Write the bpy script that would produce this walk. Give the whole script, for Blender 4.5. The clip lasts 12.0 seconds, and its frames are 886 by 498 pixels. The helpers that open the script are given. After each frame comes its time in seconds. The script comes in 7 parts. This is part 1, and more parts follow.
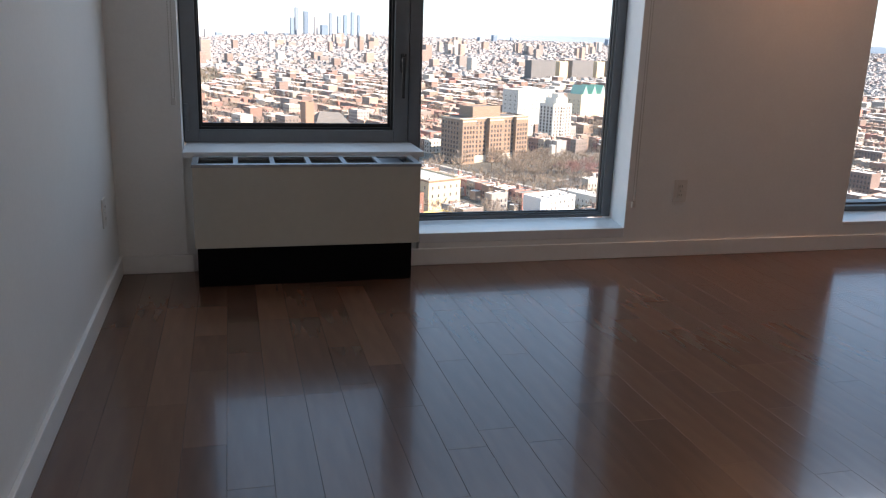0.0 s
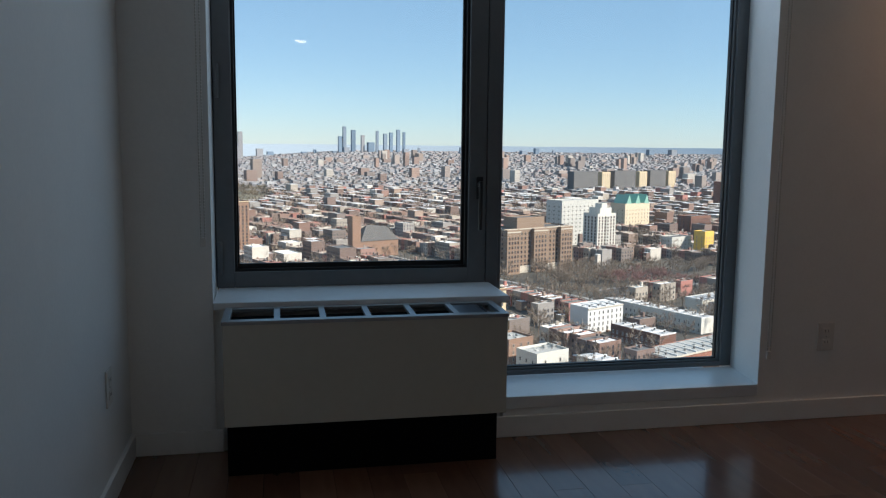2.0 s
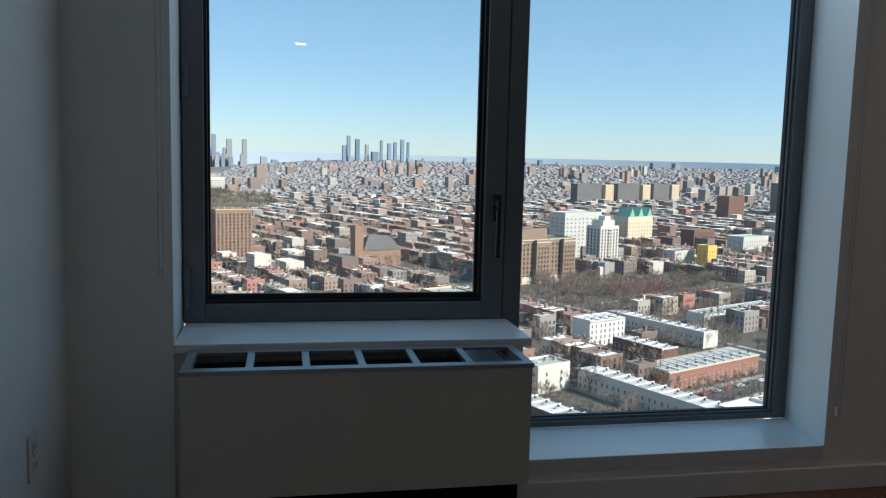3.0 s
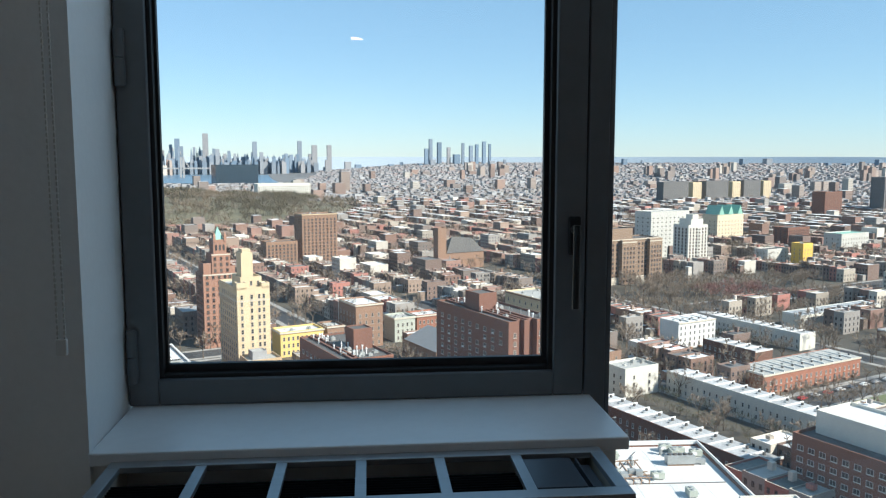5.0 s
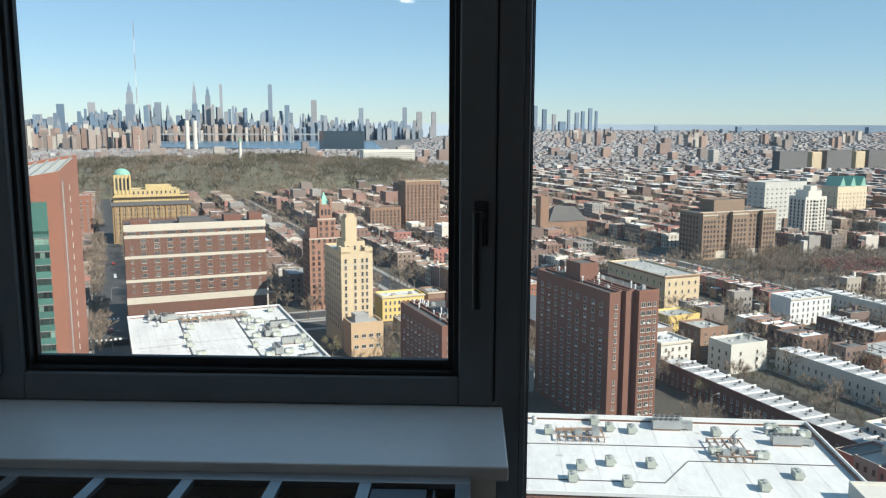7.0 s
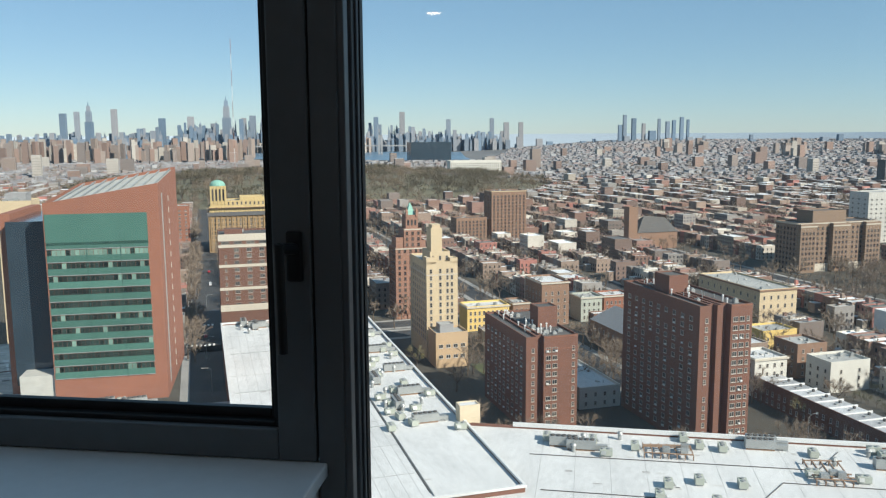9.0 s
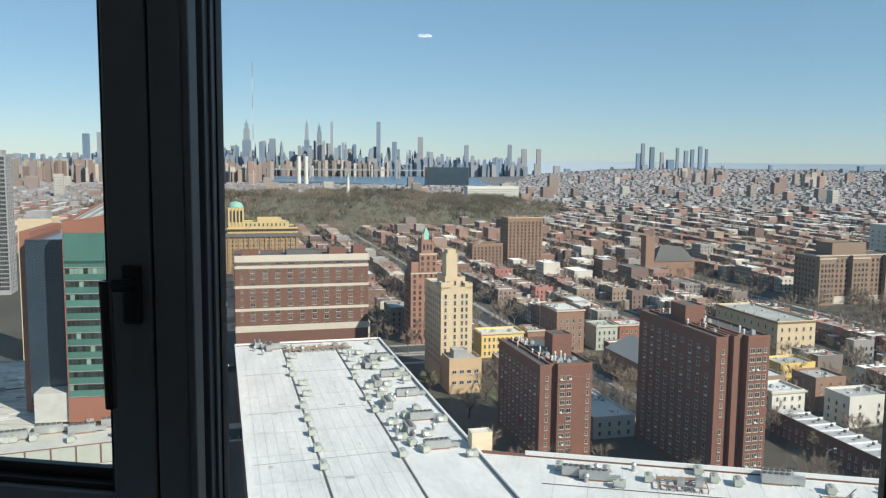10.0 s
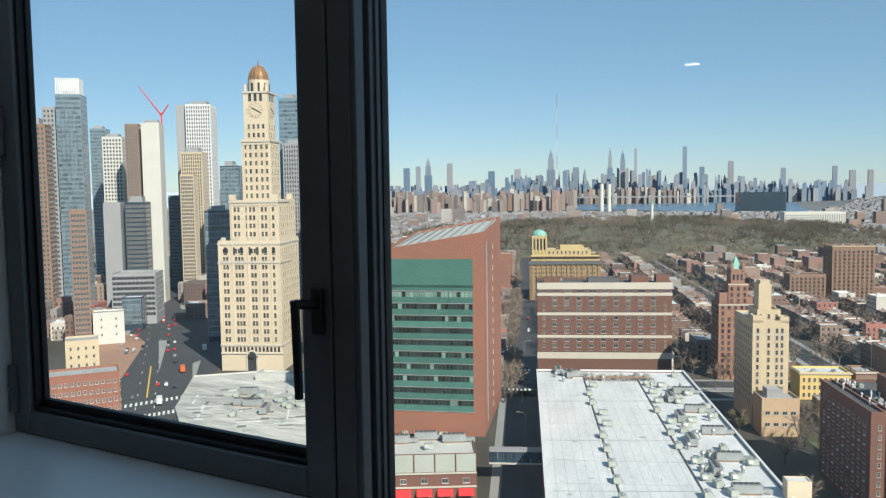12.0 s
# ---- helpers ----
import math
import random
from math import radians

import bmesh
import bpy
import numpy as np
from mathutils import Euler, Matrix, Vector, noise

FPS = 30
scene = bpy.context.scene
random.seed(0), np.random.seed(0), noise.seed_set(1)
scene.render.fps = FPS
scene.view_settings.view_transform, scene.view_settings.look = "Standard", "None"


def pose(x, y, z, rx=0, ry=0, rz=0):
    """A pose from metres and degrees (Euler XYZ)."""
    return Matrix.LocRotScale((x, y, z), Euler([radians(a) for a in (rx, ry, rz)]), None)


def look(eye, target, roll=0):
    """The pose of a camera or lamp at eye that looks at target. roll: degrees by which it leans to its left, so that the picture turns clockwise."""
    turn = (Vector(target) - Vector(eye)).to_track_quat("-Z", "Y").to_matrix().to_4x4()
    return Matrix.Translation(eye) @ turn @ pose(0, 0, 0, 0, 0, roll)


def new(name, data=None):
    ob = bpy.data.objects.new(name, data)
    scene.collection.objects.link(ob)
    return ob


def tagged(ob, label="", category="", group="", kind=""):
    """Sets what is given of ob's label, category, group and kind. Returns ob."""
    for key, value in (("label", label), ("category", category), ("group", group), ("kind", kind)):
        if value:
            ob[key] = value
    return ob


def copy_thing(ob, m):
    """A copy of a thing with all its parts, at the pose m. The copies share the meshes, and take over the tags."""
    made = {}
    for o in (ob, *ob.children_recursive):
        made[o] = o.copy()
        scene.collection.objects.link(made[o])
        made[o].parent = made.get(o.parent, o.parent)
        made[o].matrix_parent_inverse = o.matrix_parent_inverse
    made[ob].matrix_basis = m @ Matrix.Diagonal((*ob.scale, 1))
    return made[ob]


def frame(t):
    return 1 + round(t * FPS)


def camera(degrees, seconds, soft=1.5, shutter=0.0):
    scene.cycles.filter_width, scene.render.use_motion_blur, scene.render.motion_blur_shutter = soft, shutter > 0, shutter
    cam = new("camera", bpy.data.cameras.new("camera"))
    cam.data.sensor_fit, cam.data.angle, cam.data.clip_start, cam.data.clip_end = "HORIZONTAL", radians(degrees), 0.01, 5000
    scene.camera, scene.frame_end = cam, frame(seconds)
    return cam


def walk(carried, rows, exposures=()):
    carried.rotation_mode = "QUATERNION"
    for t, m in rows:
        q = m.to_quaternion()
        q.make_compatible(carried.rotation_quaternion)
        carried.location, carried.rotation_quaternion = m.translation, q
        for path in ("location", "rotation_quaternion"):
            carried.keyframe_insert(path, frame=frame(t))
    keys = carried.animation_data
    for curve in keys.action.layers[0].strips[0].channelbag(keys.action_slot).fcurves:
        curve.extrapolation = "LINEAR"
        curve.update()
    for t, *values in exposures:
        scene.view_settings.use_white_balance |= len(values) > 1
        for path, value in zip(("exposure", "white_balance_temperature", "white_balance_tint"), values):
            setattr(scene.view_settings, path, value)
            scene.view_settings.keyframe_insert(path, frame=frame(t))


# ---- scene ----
cam = camera(56.8, 12.0, soft=1.2)
PATH = [
    (0, (0.157, -4.006, 1.184), (0.647, -2.137, 0.669), 2.0),
    (0.5, (0.166, -3.863, 1.192), (0.547, -1.959, 0.712), 1.1),
    (1, (0.247, -3.64, 1.192), (0.587, -1.706, 0.814), 0.7),
    (1.5, (0.258, -3.415, 1.187), (0.583, -1.465, 0.882), 0.9),
    (2, (0.186, -3.162, 1.198), (0.574, -1.216, 0.945), 0.6),
    (2.5, (0.242, -2.853, 1.198), (0.661, -0.911, 0.972), 1.0),
    (3, (0.266, -2.607, 1.201), (0.648, -0.658, 0.973), 1.4),
    (5, (0.52, -1.706, 1.213), (0.702, 0.273, 0.987), 0.0),
    (5.5, (0.6, -1.587, 1.22), (0.8, 0.388, 0.972), -1.2),
    (6, (0.809, -1.526, 1.204), (0.989, 0.446, 0.924), 0.2),
    (6.5, (0.959, -1.556, 1.212), (1.05, 0.414, 0.88), 1.4),
    (7, (1.023, -1.441, 1.228), (0.956, 0.534, 0.923), 0.2),
    (7.5, (1.091, -1.348, 1.24), (0.919, 0.624, 0.953), -1.7),
    (9.5, (1.678, -1.054, 1.245), (1.386, 0.906, 0.974), 0.1),
    (10, (1.774, -0.911, 1.241), (1.457, 1.052, 1.022), 0.6),
    (10.5, (1.949, -0.882, 1.28), (1.442, 1.046, 1.124), 1.7),
    (11, (2.072, -0.918, 1.288), (1.371, 0.951, 1.176), 1.0),
    (11.5, (2.113, -0.972, 1.276), (1.217, 0.812, 1.168), -0.1),
    (12, (2.158, -1.032, 1.273), (1.156, 0.692, 1.123), -0.8),
]
BASE = 0.72
walk(cam, [(t, look(e, g, r)) for t, e, g, r in PATH],
     exposures=[(0, BASE + 1.30, 6700, 24), (0.6, BASE + 0.95, 6800, 30), (0.9, BASE + 0.7, 6800, 30), (1.3, BASE + 0.35, 6400, 24), (2.0, BASE + 0.17, 6000, 14), (3.0, BASE + 0.2, 5850, 10),
                (5.0, BASE + 0.32, 5900, 10), (6.0, BASE + 0.1, 5950, 10), (7.5, BASE + 0.03, 6000, 10), (9.5, BASE - 0.2, 6000, 10), (10.4, BASE - 0.2, 6000, 10), (11, BASE - 0.38, 5900, 9), (12, BASE - 0.2, 5900, 9)])

# ---- light: clear morning sun from behind and to the right, blue sky ----
SUN_AZ, SUN_EL = 120.0, 36.0      # degrees clockwise from +y, and above the horizon
world = bpy.data.worlds.new("sky")
scene.world = world
world.use_nodes = True
wn = world.node_tree.nodes
sky = wn.new("ShaderNodeTexSky")
sky.sky_type = 'NISHITA'
sky.sun_disc = False
sky.sun_elevation = radians(SUN_EL)
sky.sun_rotation = radians(SUN_AZ)
sky.altitude = 900
sky.air_density = 0.9
sky.dust_density = 0.15
sky.ozone_density = 1.0
wn["Background"].inputs["Strength"].default_value = 0.068
hazy = wn.new("ShaderNodeMix")               # thin even haze over the clear sky
hazy.data_type = 'RGBA'
hazy.inputs[0].default_value = 0.36
hazy.inputs[7].default_value = (3.3, 6.1, 7.7, 1)
world.node_tree.links.new(sky.outputs["Color"], hazy.inputs[6])
world.node_tree.links.new(hazy.outputs[2], wn["Background"].inputs["Color"])
sun_data = bpy.data.lights.new("sun", 'SUN')
sun_data.energy, sun_data.angle, sun_data.color = 5.0, radians(0.53), (1.0, 0.89, 0.73)
sun = new("sun", sun_data)
sa, se = radians(SUN_AZ), radians(SUN_EL)
sun.matrix_world = look((0, 0, 60), (-math.sin(sa) * math.cos(se), -math.cos(sa) * math.cos(se), 60 - math.sin(se)))


# ---- materials ----
def mat(name, col, rough=0.6, metal=0.0, scale=4.0, var=0.15, bump=0.0, rand=0.0, col2=None, island=False, coat=0.0, stretch=(1, 1, 1), spec=0.5):
    """A node material: colour with fine grain and broad stains, and per-object or per-island differences."""
    m = bpy.data.materials.new(name)
    m.use_nodes = True
    n, l = m.node_tree.nodes, m.node_tree.links
    b = n["Principled BSDF"]
    b.inputs["Roughness"].default_value, b.inputs["Metallic"].default_value = rough, metal
    b.inputs["Coat Weight"].default_value = coat
    b.inputs["Specular IOR Level"].default_value = spec
    tc = n.new("ShaderNodeTexCoord")
    mp = n.new("ShaderNodeMapping")
    mp.inputs["Scale"].default_value = stretch
    l.new(tc.outputs["Object"], mp.inputs["Vector"])
    fine, broad = n.new("ShaderNodeTexNoise"), n.new("ShaderNodeTexNoise")
    fine.inputs["Scale"].default_value, fine.inputs["Detail"].default_value = scale, 5
    broad.inputs["Scale"].default_value, broad.inputs["Detail"].default_value = scale * 0.13, 3
    for x in (fine, broad):
        l.new(mp.outputs["Vector"], x.inputs["Vector"])
    add = n.new("ShaderNodeMath")
    add.operation = 'ADD'
    l.new(fine.outputs["Fac"], add.inputs[0])
    l.new(broad.outputs["Fac"], add.inputs[1])
    mr = n.new("ShaderNodeMapRange")
    mr.inputs["From Min"].default_value, mr.inputs["From Max"].default_value = 0.6, 1.4
    mr.inputs["To Min"].default_value, mr.inputs["To Max"].default_value = 1 - var, 1 + var
    l.new(add.outputs[0], mr.inputs["Value"])
    base = n.new("ShaderNodeMix")
    base.data_type = 'RGBA'
    base.inputs[6].default_value = (*col, 1)
    base.inputs[7].default_value = (*(col2 or col), 1)
    base.inputs[0].default_value = 0
    if rand or col2:
        src = n.new("ShaderNodeNewGeometry" if island else "ShaderNodeObjectInfo")
        rnd = src.outputs["Random Per Island"] if island else src.outputs["Random"]
        l.new(rnd, base.inputs[0])
        rr = n.new("ShaderNodeMapRange")
        rr.inputs["To Min"].default_value, rr.inputs["To Max"].default_value = 1 - rand, 1 + rand
        wn2 = n.new("ShaderNodeTexWhiteNoise")
        wn2.noise_dimensions = '1D'
        l.new(rnd, wn2.inputs["W"])
        l.new(wn2.outputs["Value"], rr.inputs["Value"])
        mu = n.new("ShaderNodeMath")
        mu.operation = 'MULTIPLY'
        l.new(mr.outputs[0], mu.inputs[0])
        l.new(rr.outputs[0], mu.inputs[1])
        val = mu.outputs[0]
    else:
        val = mr.outputs[0]
    sc = n.new("ShaderNodeVectorMath")
    sc.operation = 'SCALE'
    l.new(base.outputs[2], sc.inputs[0])
    l.new(val, sc.inputs["Scale"])
    l.new(sc.outputs[0], b.inputs["Base Color"])
    ro = n.new("ShaderNodeMapRange")
    ro.inputs["From Min"].default_value, ro.inputs["From Max"].default_value = 0.3, 0.7
    ro.inputs["To Min"].default_value, ro.inputs["To Max"].default_value = rough * 0.85, min(1, rough * 1.15)
    l.new(broad.outputs["Fac"], ro.inputs["Value"])
    l.new(ro.outputs[0], b.inputs["Roughness"])
    if bump:
        bp = n.new("ShaderNodeBump")
        bp.inputs["Strength"].default_value, bp.inputs["Distance"].default_value = bump, 0.01
        l.new(fine.outputs["Fac"], bp.inputs["Height"])
        l.new(bp.outputs["Normal"], b.inputs["Normal"])
    return m


def ramp_mat(name, colours, rough=0.8, scale=0.5, var=0.12, island=True):
    """Each island (or object) takes one of several colours by its random value."""
    m = mat(name, (0.5, 0.5, 0.5), rough, 0, scale, var, island=island, rand=0.12)
    n, l = m.node_tree.nodes, m.node_tree.links
    src = n.new("ShaderNodeNewGeometry" if island else "ShaderNodeObjectInfo")
    cr = n.new("ShaderNodeValToRGB")
    cr.color_ramp.interpolation = 'CONSTANT'
    while len(cr.color_ramp.elements) < len(colours):
        cr.color_ramp.elements.new(0.5)
    for i, c in enumerate(colours):
        cr.color_ramp.elements[i].position = i / len(colours)
        cr.color_ramp.elements[i].color = (*c, 1)
    l.new(src.outputs["Random Per Island"] if island else src.outputs["Random"], cr.inputs["Fac"])
    sc = [x for x in n if x.type == 'VECT_MATH'][0]
    l.new(cr.outputs["Color"], sc.inputs[0])
    return m


def emit_mat(name, col, power):
    m = bpy.data.materials.new(name)
    m.use_nodes = True
    b = m.node_tree.nodes["Principled BSDF"]
    b.inputs["Base Color"].default_value = (*col, 1)
    b.inputs["Emission Color"].default_value = (*col, 1)
    b.inputs["Emission Strength"].default_value = power
    return m


def pane_mat(name, rough=0.0, tint=(0.97, 0.985, 0.98)):
    """Clear window glass: lets light through, with the mirror gloss of its surface."""
    m = bpy.data.materials.new(name)
    m.use_nodes = True
    n, l = m.node_tree.nodes, m.node_tree.links
    n.remove(n["Principled BSDF"])
    tr, gl, fr, mx = (n.new("ShaderNode" + k) for k in ("BsdfTransparent", "BsdfGlossy", "LayerWeight", "MixShader"))
    tr.inputs["Color"].default_value = (*tint, 1)
    gl.inputs["Roughness"].default_value = rough
    pw, mad = n.new("ShaderNodeMath"), n.new("ShaderNodeMath")
    pw.operation, mad.operation = 'POWER', 'MULTIPLY_ADD'
    fr.inputs["Blend"].default_value = 0.5
    l.new(fr.outputs["Facing"], pw.inputs[0])
    pw.inputs[1].default_value = 5
    l.new(pw.outputs[0], mad.inputs[0])
    mad.inputs[1].default_value, mad.inputs[2].default_value = 0.85, 0.022
    l.new(mad.outputs[0], mx.inputs[0])
    haze_film, veil = n.new("ShaderNodeBsdfTranslucent"), n.new("ShaderNodeMixShader")     # milky film in the pane, added to imitate haze over the view
    haze_film.inputs["Color"].default_value = (0.9, 0.93, 0.95, 1)
    veil.inputs[0].default_value = 0.03
    l.new(tr.outputs[0], veil.inputs[1])
    l.new(haze_film.outputs[0], veil.inputs[2])
    l.new(veil.outputs[0], mx.inputs[1])
    l.new(gl.outputs[0], mx.inputs[2])
    l.new(mx.outputs[0], n["Material Output"].inputs["Surface"])
    return m


PAINT = mat("wall_paint", (0.82, 0.82, 0.80), 0.62, scale=60, var=0.03, bump=0.05)
TRIM = mat("trim_paint", (0.80, 0.80, 0.78), 0.38, scale=30, var=0.03)
STONE_SILL = mat("sill_paint", (0.74, 0.76, 0.77), 0.35, scale=40, var=0.04)
CEIL = mat("ceiling_paint", (0.82, 0.82, 0.80), 0.8, scale=50, var=0.03)
ALU = mat("window_metal", (0.15, 0.162, 0.172), 0.42, 0.0, scale=30, var=0.08)
GASKET = mat("rubber_gasket", (0.012, 0.012, 0.013), 0.55, scale=40)
HANDLE = mat("dark_handle_metal", (0.022, 0.023, 0.025), 0.35, 0.3, scale=30)
UNIT = mat("fan_coil_enamel", (0.56, 0.54, 0.47), 0.45, scale=30, var=0.04)
UNIT_ALU = mat("brushed_aluminium", (0.34, 0.36, 0.38), 0.38, 0.6, scale=25, var=0.08, stretch=(0.2, 6, 6))
BLACK = mat("black_panel", (0.006, 0.006, 0.007), 0.9, scale=30, spec=0.1)
LID = mat("dark_blue_lid", (0.05, 0.06, 0.075), 0.35, scale=30)
GLASS = pane_mat("window_glass")
PLASTIC = mat("outlet_plastic", (0.72, 0.70, 0.66), 0.4, scale=40, var=0.03)
CHAIN = mat("chain_plastic", (0.55, 0.54, 0.5), 0.4, scale=40)
WOOD = mat("dark_maple_plank", (0.165, 0.086, 0.054), 0.21, scale=7, var=0.16, bump=0.012, rand=0.12, col2=(0.122, 0.063, 0.041), stretch=(4, 0.6, 1), coat=0.2)
WOOD_REST = mat("dark_maple_planks", (0.165, 0.086, 0.054), 0.21, scale=7, var=0.16, bump=0.012, rand=0.12, col2=(0.122, 0.063, 0.041), stretch=(4, 0.6, 1), coat=0.2, island=True)
LAMP_GLOW = emit_mat("lamp_glow", (1.0, 0.78, 0.52), 14.0)

WHITE_ROOF = mat("white_membrane_roof", (0.60, 0.60, 0.59), 0.75, scale=0.9, var=0.16, stretch=(1, 0.35, 1))
ARENA_ROOF = mat("weathered_membrane", (0.46, 0.44, 0.39), 0.85, scale=0.55, var=0.5, stretch=(0.22, 1.3, 1))
SILVER_ROOF = mat("silver_coated_roof", (0.40, 0.405, 0.41), 0.7, scale=0.6, var=0.3, rand=0.25)
SLATE_GREY = mat("dark_grey_brick", (0.115, 0.112, 0.112), 0.9, scale=0.8, var=0.15)
GREY_ROOF = mat("grey_gravel_roof", (0.36, 0.36, 0.34), 0.9, scale=0.5, var=0.25)
DARK_ROOF = mat("tar_roof", (0.10, 0.095, 0.09), 0.9, scale=0.6, var=0.3)
BRICK_RED = mat("red_brown_brick", (0.175, 0.084, 0.058), 0.9, scale=0.9, var=0.16)
BRICK_DARK = mat("dark_brown_brick", (0.150, 0.076, 0.053), 0.9, scale=0.9, var=0.16)
BRICK_BROWN = mat("brown_brick", (0.25, 0.155, 0.105), 0.9, scale=0.9, var=0.16)
BRICK_ORANGE = mat("orange_brick", (0.27, 0.115, 0.072), 0.9, scale=0.6, var=0.12)
CREAM = mat("cream_brick", (0.55, 0.44, 0.285), 0.85, scale=0.8, var=0.10)
LIMESTONE = mat("buff_limestone", (0.60, 0.50, 0.355), 0.85, scale=0.6, var=0.12)
YELLOW = mat("yellow_stucco", (0.66, 0.48, 0.17), 0.85, scale=0.8, var=0.1)
OFFWHITE = mat("off_white_stucco", (0.57, 0.55, 0.49), 0.85, scale=0.7, var=0.1)
PALE_BAND = mat("pale_stone_band", (0.52, 0.47, 0.385), 0.8, scale=1.0, var=0.08)
CONCRETE = mat("pale_concrete", (0.48, 0.47, 0.43), 0.85, scale=0.6, var=0.15)
GREENISH = mat("grey_green_panel", (0.40, 0.42, 0.36), 0.7, scale=0.7, var=0.1)
GREEN_GLASS = mat("green_glass_panel", (0.07, 0.16, 0.128), 0.35, scale=0.6, var=0.12, rand=0.15)
GREEN_DARK = mat("dark_green_window", (0.02, 0.035, 0.03), 0.3, scale=0.6, var=0.3, rand=0.6, spec=0.25)
DARK_GLASS = mat("dark_blue_glass", (0.035, 0.055, 0.075), 0.12, scale=0.5, var=0.2, rand=0.25)
BLUE_GLASS = mat("blue_curtain_wall", (0.16, 0.23, 0.27), 0.2, scale=0.4, var=0.15)
GREY_CLAD = mat("grey_cladding", (0.30, 0.30, 0.30), 0.7, scale=0.5, var=0.12)
STEEL = mat("galvanised_steel", (0.36, 0.37, 0.36), 0.5, 0.4, scale=2.0, var=0.2)
RUST = mat("rusty_brown_steel", (0.26, 0.17, 0.11), 0.8, scale=2.0, var=0.25)
GREEN_COPPER = mat("green_copper", (0.22, 0.42, 0.34), 0.7, scale=1.0, var=0.15)
GOLD = mat("gilded_copper_dome", (0.27, 0.145, 0.06), 0.5, 0.3, scale=1.0, var=0.2)
AWNING = mat("red_canvas", (0.62, 0.03, 0.03), 0.7, scale=2, var=0.1)
SIGN_BLUE = mat("sign_blue", (0.02, 0.07, 0.28), 0.5, scale=2, var=0.05)
SIGN_YELLOW = mat("sign_yellow", (0.80, 0.62, 0.03), 0.5, scale=2, var=0.05)
SIGN_BLACK = mat("sign_black", (0.02, 0.02, 0.02), 0.5, scale=2, var=0.05)
SIGN_WHITE = mat("sign_white", (0.66, 0.66, 0.645), 0.5, scale=2, var=0.05)
PANE = mat("building_window_pane", (0.03, 0.034, 0.04), 0.14, scale=1.0, var=0.2, rand=0.3, col2=(0.11, 0.105, 0.095))
WIN_FRAME = mat("building_window_frame", (0.42, 0.38, 0.33), 0.6, scale=2, var=0.1)
WHITE_FRAME = mat("white_window_frame", (0.50, 0.49, 0.46), 0.6, scale=2, var=0.1)
ASPHALT = mat("asphalt", (0.055, 0.055, 0.056), 0.85, scale=0.5, var=0.2)
ROAD_PAINT = mat("road_paint", (0.68, 0.68, 0.64), 0.7, scale=2, var=0.15)
PAVING = mat("pavement_concrete", (0.30, 0.29, 0.27), 0.9, scale=0.4, var=0.15)
GROUND = mat("city_ground", (0.072, 0.064, 0.050), 0.95, scale=0.03, var=0.35)
GRASS = mat("winter_grass", (0.11, 0.125, 0.055), 0.95, scale=0.15, var=0.35)
PARK_GRASS = mat("park_grass", (0.13, 0.12, 0.075), 0.95, scale=0.05, var=0.35)
WATER = mat("river_water", (0.10, 0.17, 0.24), 0.30, scale=0.02, var=0.15)
BARK = mat("bare_bark", (0.13, 0.10, 0.075), 0.95, scale=3, var=0.25)
TWIGS = mat("bare_twigs", (0.25, 0.195, 0.145), 0.95, scale=0.3, var=0.3)
PARK_TWIGS = mat("park_twigs", (0.21, 0.165, 0.115), 0.95, scale=0.3, var=0.35)
PARK_GREY = mat("grey_park_twigs", (0.27, 0.235, 0.185), 0.95, scale=0.3, var=0.35)
PARK_DARK = mat("dark_park_twigs", (0.13, 0.112, 0.075), 0.95, scale=0.3, var=0.35)
PATCH_DARK = mat("dark_roof_patch", (0.17, 0.165, 0.15), 0.9, scale=0.8, var=0.35)
YELLOW_LINE = mat("yellow_road_paint", (0.60, 0.40, 0.06), 0.7, scale=2, var=0.15)
SHRUB = mat("garden_shrub", (0.13, 0.125, 0.07), 0.95, scale=0.5, var=0.4)
BUDS = mat("budding_twigs", (0.27, 0.24, 0.12), 0.95, scale=0.3, var=0.3)
PINK = mat("reddish_buds", (0.27, 0.15, 0.13), 0.95, scale=0.3, var=0.3)
HOUSE_WALLS = ramp_mat("house_walls", ((0.21, 0.13, 0.10), (0.17, 0.12, 0.10), (0.27, 0.20, 0.155), (0.25, 0.15, 0.12), (0.33, 0.29, 0.24),
                                       (0.19, 0.155, 0.135), (0.50, 0.46, 0.40), (0.34, 0.15, 0.12), (0.27, 0.25, 0.23), (0.16, 0.11, 0.09)))
HOUSE_ROOFS = ramp_mat("house_roofs", ((0.72, 0.73, 0.73), (0.13, 0.13, 0.13), (0.56, 0.57, 0.57), (0.22, 0.21, 0.20), (0.68, 0.69, 0.69),
                                       (0.30, 0.30, 0.30), (0.76, 0.77, 0.77), (0.16, 0.17, 0.16), (0.40, 0.39, 0.37), (0.52, 0.53, 0.54)))
PROJECT_WALLS = ramp_mat("housing_tower_walls", ((0.27, 0.19, 0.155), (0.25, 0.20, 0.17), (0.22, 0.16, 0.135), (0.30, 0.25, 0.22), (0.20, 0.17, 0.155), (0.38, 0.35, 0.31)))
# Skyline blue greys: colour of glass, with distance haze mixed into it.
HAZE_TINTED_WALLS = ramp_mat("haze_tinted_tower_walls", ((0.19, 0.24, 0.30), (0.16, 0.22, 0.29), (0.21, 0.25, 0.30), (0.26, 0.28, 0.31), (0.14, 0.20, 0.27), (0.29, 0.29, 0.30)), scale=0.05)
